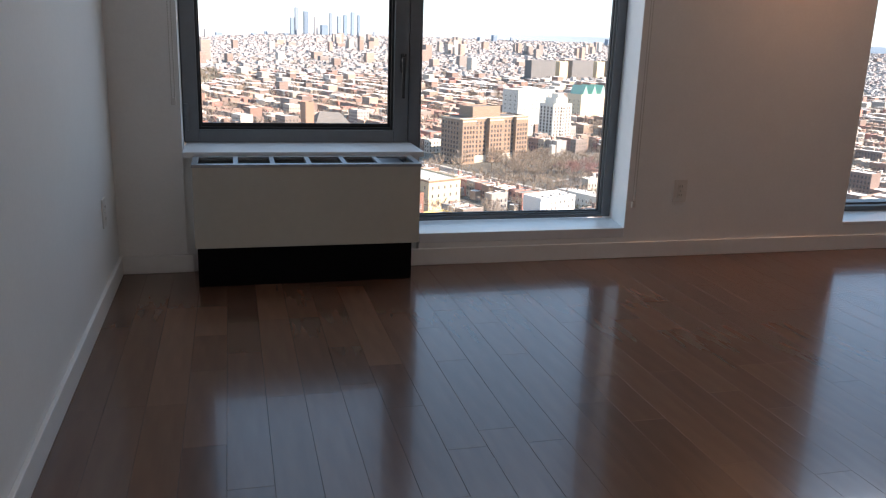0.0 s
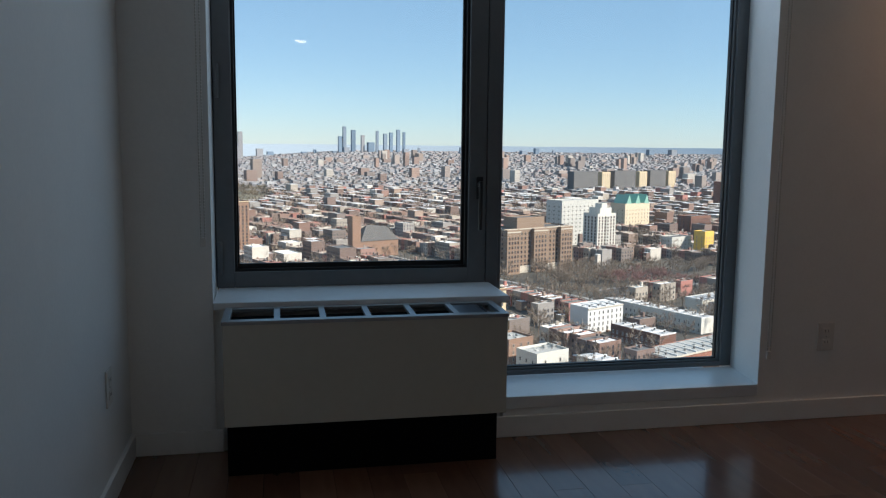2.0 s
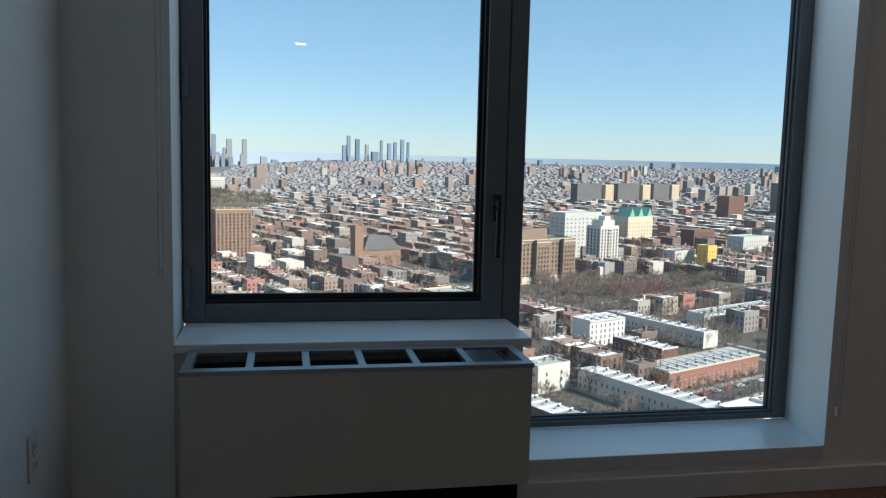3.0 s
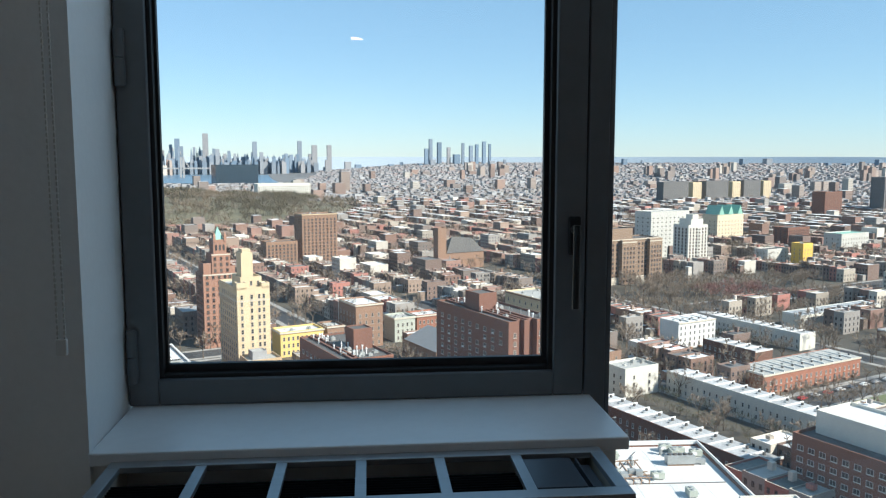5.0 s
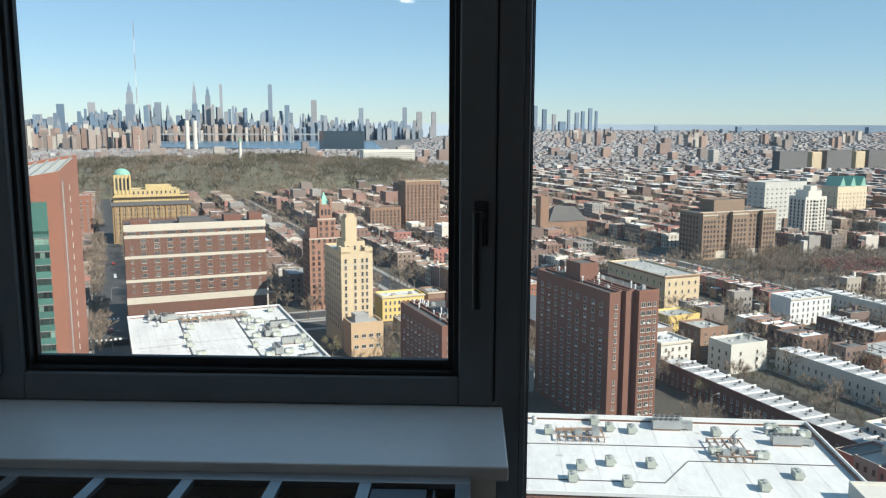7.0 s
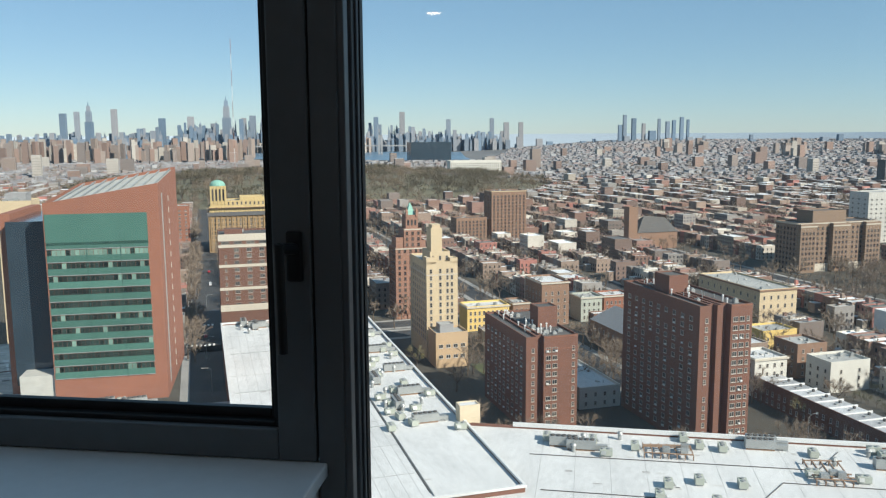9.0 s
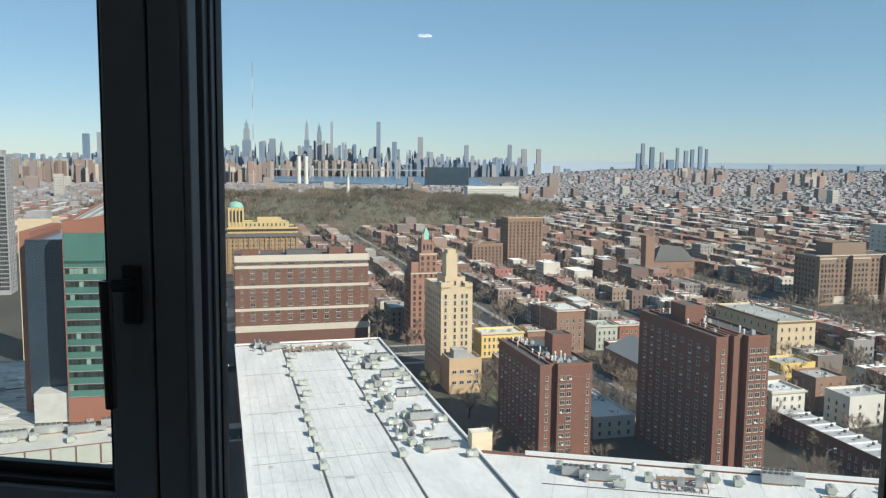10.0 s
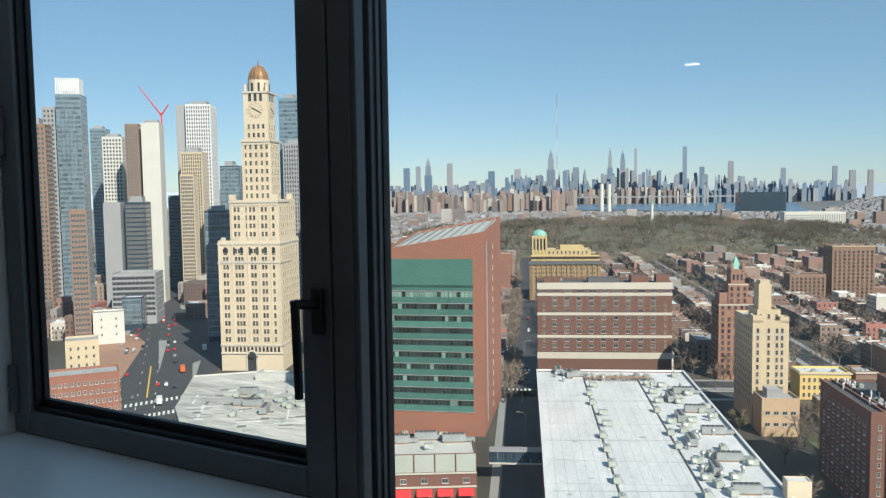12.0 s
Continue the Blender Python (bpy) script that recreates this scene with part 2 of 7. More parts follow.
# Far walls and roofs: haze painted in as greyer colours of low contrast.
HAZED_HOUSES = ramp_mat("haze_paled_house_walls", ((0.25, 0.22, 0.21), (0.21, 0.20, 0.20), (0.29, 0.27, 0.26), (0.27, 0.21, 0.20), (0.32, 0.31, 0.31), (0.36, 0.36, 0.36), (0.23, 0.23, 0.24)), scale=0.05)
HAZED_ROOFS = ramp_mat("haze_paled_house_roofs", ((0.40, 0.42, 0.44), (0.21, 0.22, 0.23), (0.28, 0.29, 0.31), (0.24, 0.24, 0.25), (0.32, 0.33, 0.35), (0.20, 0.20, 0.21), (0.26, 0.26, 0.27)), scale=0.05)
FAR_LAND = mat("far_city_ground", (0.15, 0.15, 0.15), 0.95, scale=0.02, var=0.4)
# Emission imitates haze on the horizon land; it is no lamp.
GLOWING_LAND = emit_mat("haze_glow_land", (0.42, 0.49, 0.55), 0.17)
CAR_PAINT = ramp_mat("car_paint", ((0.5, 0.5, 0.5), (0.03, 0.03, 0.035), (0.65, 0.65, 0.64), (0.10, 0.11, 0.13), (0.40, 0.03, 0.03), (0.25, 0.25, 0.26)), rough=0.3, island=False)
TYRE = mat("tyre_rubber", (0.02, 0.02, 0.02), 0.8)


# ---- mesh building ----
class Geo:
    """Vertices and faces collected for one mesh; m is the material slot."""

    def __init__(self):
        self.v, self.f, self.m = [], [], []

    def add(self, verts, faces, m=0):
        o = len(self.v)
        self.v += [tuple(p) for p in verts]
        self.f += [tuple(i + o for i in f) for f in faces]
        self.m += [m] * len(faces)
        return self

    def box(self, x0, y0, z0, x1, y1, z1, m=0, top=None, open_bottom=False):
        vs = [(x0, y0, z0), (x1, y0, z0), (x1, y1, z0), (x0, y1, z0), (x0, y0, z1), (x1, y0, z1), (x1, y1, z1), (x0, y1, z1)]
        fs = [(0, 1, 5, 4), (1, 2, 6, 5), (2, 3, 7, 6), (3, 0, 4, 7)]
        o = len(self.v)
        self.v += vs
        self.f += [tuple(i + o for i in f) for f in fs] + [(o + 4, o + 5, o + 6, o + 7)]
        self.m += [m] * 4 + [m if top is None else top]
        if not open_bottom:
            self.f.append((o + 3, o + 2, o + 1, o))
            self.m.append(m)
        return self

    def tube(self, cx, cy, z0, z1, r0, r1, n=16, m=0):
        vs = [(cx + r * math.cos(2 * math.pi * i / n), cy + r * math.sin(2 * math.pi * i / n), z) for z, r in ((z0, r0), (z1, r1)) for i in range(n)]
        fs = [(i, (i + 1) % n, n + (i + 1) % n, n + i) for i in range(n)] + [tuple(range(n, 2 * n)), tuple(reversed(range(n)))]
        return self.add(vs, fs, m)

    def rod(self, a, b, r0, r1, n=6, m=0):
        a, b = Vector(a), Vector(b)
        q = (b - a).to_track_quat('Z', 'Y')
        vs = [c + q @ Vector((r * math.cos(2 * math.pi * i / n), r * math.sin(2 * math.pi * i / n), 0)) for c, r in ((a, r0), (b, r1)) for i in range(n)]
        fs = [(i, (i + 1) % n, n + (i + 1) % n, n + i) for i in range(n)] + [tuple(range(n, 2 * n)), tuple(reversed(range(n)))]
        return self.add(vs, fs, m)

    def mesh(self, name, mats, bevel=0.0, smooth=False):
        me = bpy.data.meshes.new(name)
        me.from_pydata(self.v, [], self.f)
        for x in (mats if isinstance(mats, (list, tuple)) else [mats]):
            me.materials.append(x)
        me.polygons.foreach_set("material_index", self.m)
        if smooth:
            me.polygons.foreach_set("use_smooth", [True] * len(self.f))
        if bevel:
            bm = bmesh.new()
            bm.from_mesh(me)
            bmesh.ops.bevel(bm, geom=bm.edges[:], offset=bevel, segments=2, affect='EDGES', profile=0.5)
            bm.to_mesh(me)
            bm.free()
        me.update()
        return me


def part(name, geo, mats, parent=None, label="", bevel=0.0, smooth=False):
    me = geo if isinstance(geo, bpy.types.Mesh) else geo.mesh(name, mats, bevel, smooth)
    ob = new(name, me)
    ob.parent = parent
    if label:
        ob["label"] = label
    return ob


def thing(name, label, category, m=None, group="", kind=""):
    ob = new(name)
    ob.empty_display_size = 0.2
    if m is not None:
        ob.matrix_world = m
    return tagged(ob, label, category, group, kind)


def structure(name, geo, mats, label, category, bevel=0.0):
    return tagged(part(name, geo, mats, bevel=bevel), label, category, kind="structure")


# ---- the room ----
LW, RW, BACK, CH = -0.384, 6.4, -6.2, 2.43       # side walls, back wall, ceiling height
W1L, W1R, W1M = -0.082, 2.338, 1.076               # first window: its sides, and where the high sill ends
HEAD, OUT = 2.31, 0.50                            # head of the openings, outer face of the wall
SILL_HI, SILL_LO, SILL_BACK = 0.589, 0.168, 0.136
W2L, W2R = 3.65, 6.05
SPLAY = 0.105                                     # how far the jamb leans in at the front

g = Geo()
g.add([(x, y, z) for z in (-0.3, CH) for x, y in ((LW - 0.2, 0.03), (W1L + 0.010, 0.03), (W1L, 0.3), (W1L, 0.402), (LW - 0.2, 0.402))],
      [(0, 1, 6, 5), (1, 2, 7, 6), (2, 3, 8, 7), (3, 4, 9, 8), (4, 0, 5, 9), (5, 6, 7, 8, 9), (4, 3, 2, 1, 0)])   # left of the window
g.box(W1L, 0.05, -0.3, W1M, OUT, SILL_HI - 0.03)             # under the high sill
g.box(W1M, 0, -0.3, W1R - SPLAY, OUT, SILL_BACK - 0.02)                # under the low sill
g.box(W1L, 0, HEAD, W1R, OUT, CH)
for z0, z1 in ((-0.3, CH),):                                  # pier, its jamb slightly splayed
    g.add([(x, y, z) for z in (z0, z1) for x, y in ((W1R - SPLAY, 0), (W2L, 0), (W2L, OUT), (W1R, OUT), (W1R, 0.39))],
          [(0, 1, 6, 5), (1, 2, 7, 6), (2, 3, 8, 7), (3, 4, 9, 8), (4, 0, 5, 9), (5, 6, 7, 8, 9), (4, 3, 2, 1, 0)])
g.box(W2L, 0, -0.3, W2R, OUT, SILL_LO - 0.02)
g.box(W2L, 0, HEAD, W2R, OUT, CH)
g.box(W2R, 0, -0.3, RW + 0.2, OUT, CH)
structure("wall_north", g, PAINT, "white painted window wall with deep openings", "wall")
structure("wall_west", Geo().box(LW - 0.2, BACK - 0.2, -0.3, LW, 0.03, CH), PAINT, "plain white painted side wall", "wall")
structure("wall_east", Geo().box(RW, BACK - 0.2, -0.3, RW + 0.2, 0, CH), PAINT, "plain white painted side wall", "wall")
structure("wall_south", Geo().box(LW, BACK - 0.2, -0.3, RW, BACK, CH), PAINT, "plain white painted back wall", "wall")
structure("ceiling", Geo().box(LW - 0.2, BACK - 0.2, CH, RW + 0.2, OUT, CH + 0.25), CEIL, "flat white painted ceiling", "ceiling")
base = structure("baseboard", Geo().box(LW, 0.014, 0, W1L + 0.04, 0.03, 0.088), TRIM, "white painted square baseboard along the walls", "baseboard", bevel=0.003)
part("baseboard_run", Geo().box(W1M - 0.06, -0.016, 0, RW, 0, 0.088), TRIM, base, bevel=0.003)
part("baseboard_run", Geo().box(LW, BACK, 0, LW + 0.016, 0.014, 0.088), TRIM, base, bevel=0.003)
part("baseboard_run", Geo().box(RW - 0.016, BACK, 0, RW, -0.016, 0.088), TRIM, base, bevel=0.003)
part("baseboard_run", Geo().box(LW + 0.016, BACK, 0, RW - 0.016, BACK + 0.016, 0.088), TRIM, base, bevel=0.003)


def ring(x0, z0, x1, z1, w, y0, y1, g=None, m=0):
    """A rectangular frame of four bars in the window plane; w is one width, or those of left, right, bottom, top."""
    g = g or Geo()
    wl, wr, wb, wt = w if isinstance(w, tuple) else (w, w, w, w)
    g.box(x0, y0, z0, x0 + wl, y1, z1, m)
    g.box(x1 - wr, y0, z0, x1, y1, z1, m)
    g.box(x0 + wl, y0, z0, x1 - wr, y1, z0 + wb, m)
    g.box(x0 + wl, y0, z1 - wt, x1 - wr, y1, z1, m)
    return g


def bars(name, x0, z0, x1, z1, w, y0, y1, mats, parent, bevel=0.0, label=""):
    return part(name, ring(x0, z0, x1, z1, w, y0, y1), mats, parent, label, bevel)


# first window: a casement over the high sill, a fixed pane that goes down to the low sill
win = thing("window_1", "dark grey metal window with a casement and a tall fixed pane", "window", kind="structure")
ML, MR = 1.081, 1.150       # mullion
FY = 0.348                 # inner face of the sash
fr = part("frame", ring(W1L, SILL_HI, ML, HEAD, 0.05, 0.372, 0.406), ALU, win, bevel=0.003)
part("mullion", Geo().box(ML, 0.350, SILL_BACK + 0.004, MR - 0.014, 0.47, HEAD).box(MR - 0.014, 0.353, SILL_BACK + 0.004, MR, 0.385, HEAD), ALU, win, bevel=0.003)
part("mullion_groove", Geo().box(ML - 0.003, 0.358, SILL_HI + 0.01, ML + 0.0005, 0.371, HEAD - 0.01), GASKET, win)
sash = bars("sash", W1L + 0.004, SILL_HI + 0.001, ML - 0.004, HEAD - 0.006, (0.073, 0.079, 0.066, 0.08), FY, 0.403, ALU, win, 0.004)
bars("bead", -0.008, SILL_HI + 0.064, 1.0, HEAD - 0.084, 0.014, 0.362, 0.402, GASKET, sash, 0.002, "black rubber glazing bead")
bars("gasket", 0.004, SILL_HI + 0.076, 0.988, HEAD - 0.096, (0.009, 0.015, 0.022, 0.012), 0.384, 0.402, GASKET, sash, 0.0015)
pane = part("pane", Geo().box(0.008, 0.392, SILL_HI + 0.08, 0.984, 0.398, HEAD - 0.10), GLASS, sash, "clear glass")
pane.visible_shadow = False
for z in (0.650, 1.378):
    h = part("hinge", Geo().tube(W1L + 0.016, FY - 0.006, z, z + 0.066, 0.012, 0.012, 12).tube(W1L + 0.016, FY - 0.006, z + 0.069, z + 0.136, 0.012, 0.012, 12), ALU, win, "dark barrel hinge")
    part("hinge_leaf", Geo().box(W1L + 0.016, FY - 0.010, z + 0.004, W1L + 0.030, FY, z + 0.132), ALU, h, bevel=0.002)
hp = part("handle", Geo().box(1.030, FY - 0.014, 0.960, 1.062, FY + 0.001, 1.060), HANDLE, win, "dark metal turn handle", bevel=0.005)
part("neck", Geo().rod((1.046, FY - 0.012, 1.026), (1.038, FY - 0.070, 1.034), 0.012, 0.010, 12), HANDLE, hp)
part("grip", Geo().rod((1.037, FY - 0.070, 1.042), (1.037, FY - 0.064, 0.832), 0.0100, 0.0092, 12), HANDLE, hp)
fx = bars("fixed_frame", MR - 0.014, SILL_BACK + 0.002, W1R, HEAD, (0.018, 0.056, 0.022, 0.03), 0.40, 0.47, ALU, win, 0.003)
bars("fixed_bead", MR + 0.004, SILL_BACK + 0.024, W1R - 0.056, HEAD - 0.03, (0.006, 0.010, 0.010, 0.010), 0.416, 0.46, ALU, fx, 0.002)
bars("gasket", MR + 0.008, SILL_BACK + 0.032, W1R - 0.064, HEAD - 0.038, (0.005, 0.007, 0.007, 0.007), 0.430, 0.455, GASKET, fx, 0.001)
pane = part("pane", Geo().box(MR + 0.010, 0.440, SILL_BACK + 0.034, W1R - 0.066, 0.446, HEAD - 0.04), GLASS, fx, "clear glass")
pane.visible_shadow = False
part("high_sill", Geo().box(W1L + 0.009, 0.020, SILL_HI - 0.03, W1M + 0.022, 0.371, SILL_HI), STONE_SILL, win, "painted sill board with a small overhang", bevel=0.004)
LS = ((W1M + 0.001, -0.006, SILL_LO), (W1R - SPLAY - 0.001, -0.006, SILL_LO), (W1R - 0.001, 0.388, SILL_BACK), (W1R - 0.001, 0.402, SILL_BACK), (W1M + 0.001, 0.402, SILL_BACK))
part("low_sill", Geo().add([(x, y, SILL_BACK - 0.02) for x, y, z in LS] + list(LS),
     [(0, 1, 6, 5), (1, 2, 7, 6), (2, 3, 8, 7), (3, 4, 9, 8), (4, 0, 5, 9), (5, 6, 7, 8, 9), (4, 3, 2, 1, 0)]), STONE_SILL, win, "painted sill that falls a little outwards", bevel=0.003)

# second window: a tall fixed pane
win2 = thing("window_2", "dark grey metal window with one tall fixed pane", "window", kind="structure")
part("mullion", Geo().box(4.84, 0.258, SILL_LO + 0.034, 4.90, 0.428, HEAD - 0.032), ALU, win2, bevel=0.003)
bars("frame", W2L, SILL_LO + 0.002, W2R, HEAD, 0.032, 0.26, 0.43, ALU, win2, 0.003)
bars("bead", W2L + 0.032, SILL_LO + 0.034, W2R - 0.032, HEAD - 0.032, 0.012, 0.315, 0.41, ALU, win2, 0.002)
pane = part("pane", Geo().box(W2L + 0.04, 0.378, SILL_LO + 0.042, W2R - 0.04, 0.384, HEAD - 0.04), GLASS, win2, "clear glass")
pane.visible_shadow = False
part("low_sill", Geo().box(W2L + 0.001, -0.006, SILL_LO - 0.02, W2R - 0.001, 0.29, SILL_LO), STONE_SILL, win2, bevel=0.003)

# fan coil unit under the casement
PX0, PX1, PY0, PY1, PZ = -0.022, 1.023, -0.235, 0.048, 0.570
unit = thing("fan_coil_unit", "beige fan coil cover with black kick panel under the window", "heater", pose(0, 0, 0))
part("cover", Geo().box(PX0, PY0, 0.182, PX1, PY0 + 0.02, PZ - 0.012).box(PX0, PY0 + 0.02, 0.182, PX0 + 0.02, PY1, PZ - 0.012)
     .box(PX1 - 0.02, PY0 + 0.02, 0.182, PX1, PY1, PZ - 0.012), UNIT, unit, "beige enamelled steel", bevel=0.002)
part("kick_panel", Geo().box(PX0 + 0.010, PY0 + 0.002, 0.0, PX1 - 0.036, PY1, 0.182), BLACK, unit, "matt black kick panel")
tf = part("top_frame", Geo().box(PX0 - 0.004, PY0 - 0.004, PZ - 0.014, PX1 + 0.004, PY0 + 0.034, PZ)
          .box(PX0 - 0.004, PY1 - 0.062, PZ - 0.014, PX1 + 0.004, PY1, PZ)
          .box(PX0 - 0.004, PY0 + 0.034, PZ - 0.014, PX0 + 0.024, PY1 - 0.062, PZ)
          .box(PX1 - 0.024, PY0 + 0.034, PZ - 0.014, PX1 + 0.004, PY1 - 0.062, PZ), UNIT_ALU, unit, "aluminium top frame", bevel=0.0015)
part("grille_well", Geo().box(PX0 + 0.021, PY0 + 0.021, PZ - 0.12, PX1 - 0.021, PY1 - 0.01, PZ - 0.07), BLACK, unit, "black recess")
slot = (PX1 - 0.024 - (PX0 + 0.024)) / 6
for i in range(1, 6):
    x = PX0 + 0.024 + i * slot
    part("divider", Geo().box(x - 0.011, PY0 + 0.034, PZ - 0.012, x + 0.011, PY1 - 0.062, PZ - 0.001), UNIT_ALU, unit)
for i in range(9):
    y = PY0 + 0.056 + i * 0.0125
    part("louvre", Geo().box(PX0 + 0.024, y, PZ - 0.05, PX0 + 0.024 + 5 * slot - 0.011, y + 0.003, PZ - 0.016), BLACK, unit)
x = PX0 + 0.024 + 5 * slot
part("control_lid", Geo().box(x + 0.013, PY0 + 0.05, PZ - 0.010, x + 0.115, PY1 - 0.08, PZ - 0.004), LID, unit, "dark control flap", bevel=0.001)
part("finger_recess", Geo().box(x + 0.117, PY0 + 0.05, PZ - 0.03, x + 0.158, PY1 - 0.08, PZ - 0.022).box(x + 0.126, PY0 + 0.05, PZ - 0.022, x + 0.130, PY1 - 0.08, PZ - 0.006), LID, unit)


def outlet(m):
    o = thing("wall_outlet", "white plastic double wall socket above the baseboard", "socket", m, "wall outlets")
    part("plate", Geo().box(-0.04, -0.006, 0, 0.04, 0, 0.125), PLASTIC, o, bevel=0.002)
    for z in (0.022, 0.072):
        s = part("receptacle", Geo().box(-0.017, -0.009, z, 0.017, -0.006, z + 0.03), PLASTIC, o, bevel=0.001)
        part("slot", Geo().box(-0.008, -0.0096, z + 0.012, -0.006, -0.009, z + 0.022).box(0.006, -0.0096, z + 0.012, 0.008, -0.009, z + 0.022), BLACK, s)
    part("screw", Geo().rod((0, -0.006, 0.0625), (0, -0.0075, 0.0625), 0.003, 0.003, 8), STEEL, o)
    return o


outlet(pose(2.552, 0, 0.308))
outlet(pose(LW, -0.36, 0.325, 0, 0, 90))


def blind_chain(x, z0):
    """A looped bead chain that hangs from the head of the opening."""
    c = thing("blind_chain", "thin pale bead chain loop of a roller blind", "blind cord", pose(x, -0.02, z0), "blind chains")
    top = HEAD + 0.06 - z0
    for dx in (-0.007, 0.007):
        g = Geo()
        k = int(top / 0.012)
        for i in range(k):
            g.tube(dx, 0, 0.03 + i * 0.012, 0.038 + i * 0.012, 0.0026, 0.0026, 6)
        g.rod((dx, 0, 0.03), (dx, 0, top), 0.0007, 0.0007, 4)
        part("chain", g, CHAIN, c)
    part("tension_clip", Geo().box(-0.011, -0.006, 0, 0.011, 0.006, 0.034), PLASTIC, c, bevel=0.003)
    part("bracket", Geo().box(-0.012, -0.008, top, 0.012, 0.02, top + 0.03), PLASTIC, c, bevel=0.002)


blind_chain(-0.098, 0.812)
blind_chain(2.266, 0.285)


def downlight(x, y, watts, r=0.075, drop=0.012, col=(1.0, 0.70, 0.42), spread_=140):
    d = thing("ceiling_light", "small round warm ceiling light, switched on", "lamp", pose(x, y, CH), "ceiling lights")
    part("housing", Geo().tube(0, 0, -drop, 0, r, r, 24), TRIM, d, "white housing")
    part("lens", Geo().tube(0, 0, -drop - 0.008, -drop, r * 0.84, r * 0.84, 24), LAMP_GLOW, d, "glowing lens")
    ld = bpy.data.lights.new("downlight", 'AREA')
    ld.shape, ld.size, ld.energy, ld.color, ld.spread = 'DISK', r * 1.6, watts, col, radians(spread_)
    lo = new("downlight_lamp", ld)
    lo.matrix_world = pose(x, y, CH - drop - 0.012)


downlight(0.43, -5.4, 3.4, drop=0.12, col=(1.0, 0.91, 0.82))
downlight(3.2, -0.2, 0.8, col=(1.0, 0.42, 0.16), spread_=110)

for x, w in ((1.12, 2.2), (4.85, 2.2)):       # unseen fill lamps added in the upper openings, to brighten the room like sky light
    ld = bpy.data.lights.new("skylight", 'AREA')
    ld.shape, ld.size, ld.size_y, ld.energy, ld.color = 'RECTANGLE', w, 0.30, 2.0, (0.66, 0.85, 1.0)
    lo = new("window_fill_lamp", ld)
    lo.matrix_world = look((x, 0.335, 2.13), (x, -2.0, 1.2))

structure("lower_walls", Geo().box(-9, -20, -96, 15, OUT, -0.301), PAINT, "plain walls of the tower under the room", "wall")

# floor of dark maple planks
floor = structure("floor", Geo().box(LW, BACK, -0.3, RW, 0.03, -0.016), WOOD, "glossy dark brown maple plank floor", "floor")
PW = 0.1245
rng = random.Random(5)


def plank_geo(l, g=None, x=0.0, y=0.0):
    c, d = 0.0006, PW
    g = g or Geo()
    x0, x1, y0, y1 = x + 0.0002, x + d - 0.0002, y + 0.0002, y + l - 0.0002
    vs = [(x0, y0, -0.014), (x1, y0, -0.014), (x1, y1, -0.014), (x0, y1, -0.014), (x0, y0, -c), (x1, y0, -c), (x1, y1, -c), (x0, y1, -c),
          (x0 + c, y0 + c, 0), (x1 - c, y0 + c, 0), (x1 - c, y1 - c, 0), (x0 + c, y1 - c, 0)]
    fs = [(8, 9, 10, 11)] + [(i, (i + 1) % 4, 4 + (i + 1) % 4, 4 + i) for i in range(4)] + [(4 + i, 4 + (i + 1) % 4, 8 + (i + 1) % 4, 8 + i) for i in range(4)]
    return g.add(vs, fs)


plank_mesh = {l: plank_geo(l).mesh("plank", WOOD) for l in (0.35, 0.55, 0.75, 0.95, 1.2)}
rest = Geo()
cols = int((RW - LW) / PW) + 1
for i in range(cols):
    x, y = LW + i * PW, (0.028 if i < 12 else -0.002)
    while y > BACK + 0.05:
        l = rng.choice((0.35, 0.55, 0.75, 0.95, 1.2))
        if y > -0.01:
            l = rng.choice((0.35, 0.55, 0.75, 0.95))
        l = min(l, y - BACK)
        y -= l
        if l in plank_mesh and y > -3.6 and x < 3.7:
            p = part("plank", plank_mesh[l], None, floor)
            p.location = (x, y, 0)
        else:
            plank_geo(l, rest, x, y)
tagged(part("plank_rest", rest, WOOD_REST, floor), kind="stuff")


# ---- the city, far below the window ----
GZ = -96.0                       # street level
TH = 24.5                        # the street grid's turn
CU = Vector((math.cos(radians(TH)), math.sin(radians(TH)), 0))
CV = Vector((-math.sin(radians(TH)), math.cos(radians(TH)), 0))


def to_uv(x, y):
    return x * CU.x + y * CU.y, x * CV.x + y * CV.y


def to_xy(u, v):
    return u * CU.x + v * CV.x, u * CU.y + v * CV.y


g = Geo()
N = 48
g.v = [(0, 0, GZ)] + [(4990 * math.cos(2 * math.pi * i / N), 4990 * math.sin(2 * math.pi * i / N), GZ) for i in range(N)]
g.f = [(0, 1 + i, 1 + (i + 1) % N) for i in range(N)]
g.m = [0] * N
structure("ground", g, GROUND, "grey brown city ground reaching the horizon", "ground")

g = Geo()                        # low distant land that closes the horizon; its glow stands in for haze
for i in range(240):
    a0, a1 = (radians(-75 + 130 * (i + k) / 240) for k in (0, 1))
    h0, h1 = (-5 + 2 * noise.noise((a * 9, 3, 0)) + 1.5 * noise.noise((a * 40, 7, 0)) for a in (a0, a1))
    r = 4880
    g.add([(r * math.sin(a0), r * math.cos(a0), GZ), (r * math.sin(a1), r * math.cos(a1), GZ), (r * math.sin(a1), r * math.cos(a1), h1), (r * math.sin(a0), r * math.cos(a0), h0)], [(0, 1, 2, 3)])
structure("backdrop", g, GLOWING_LAND, "low land along the horizon, glowing in place of haze", "distance")


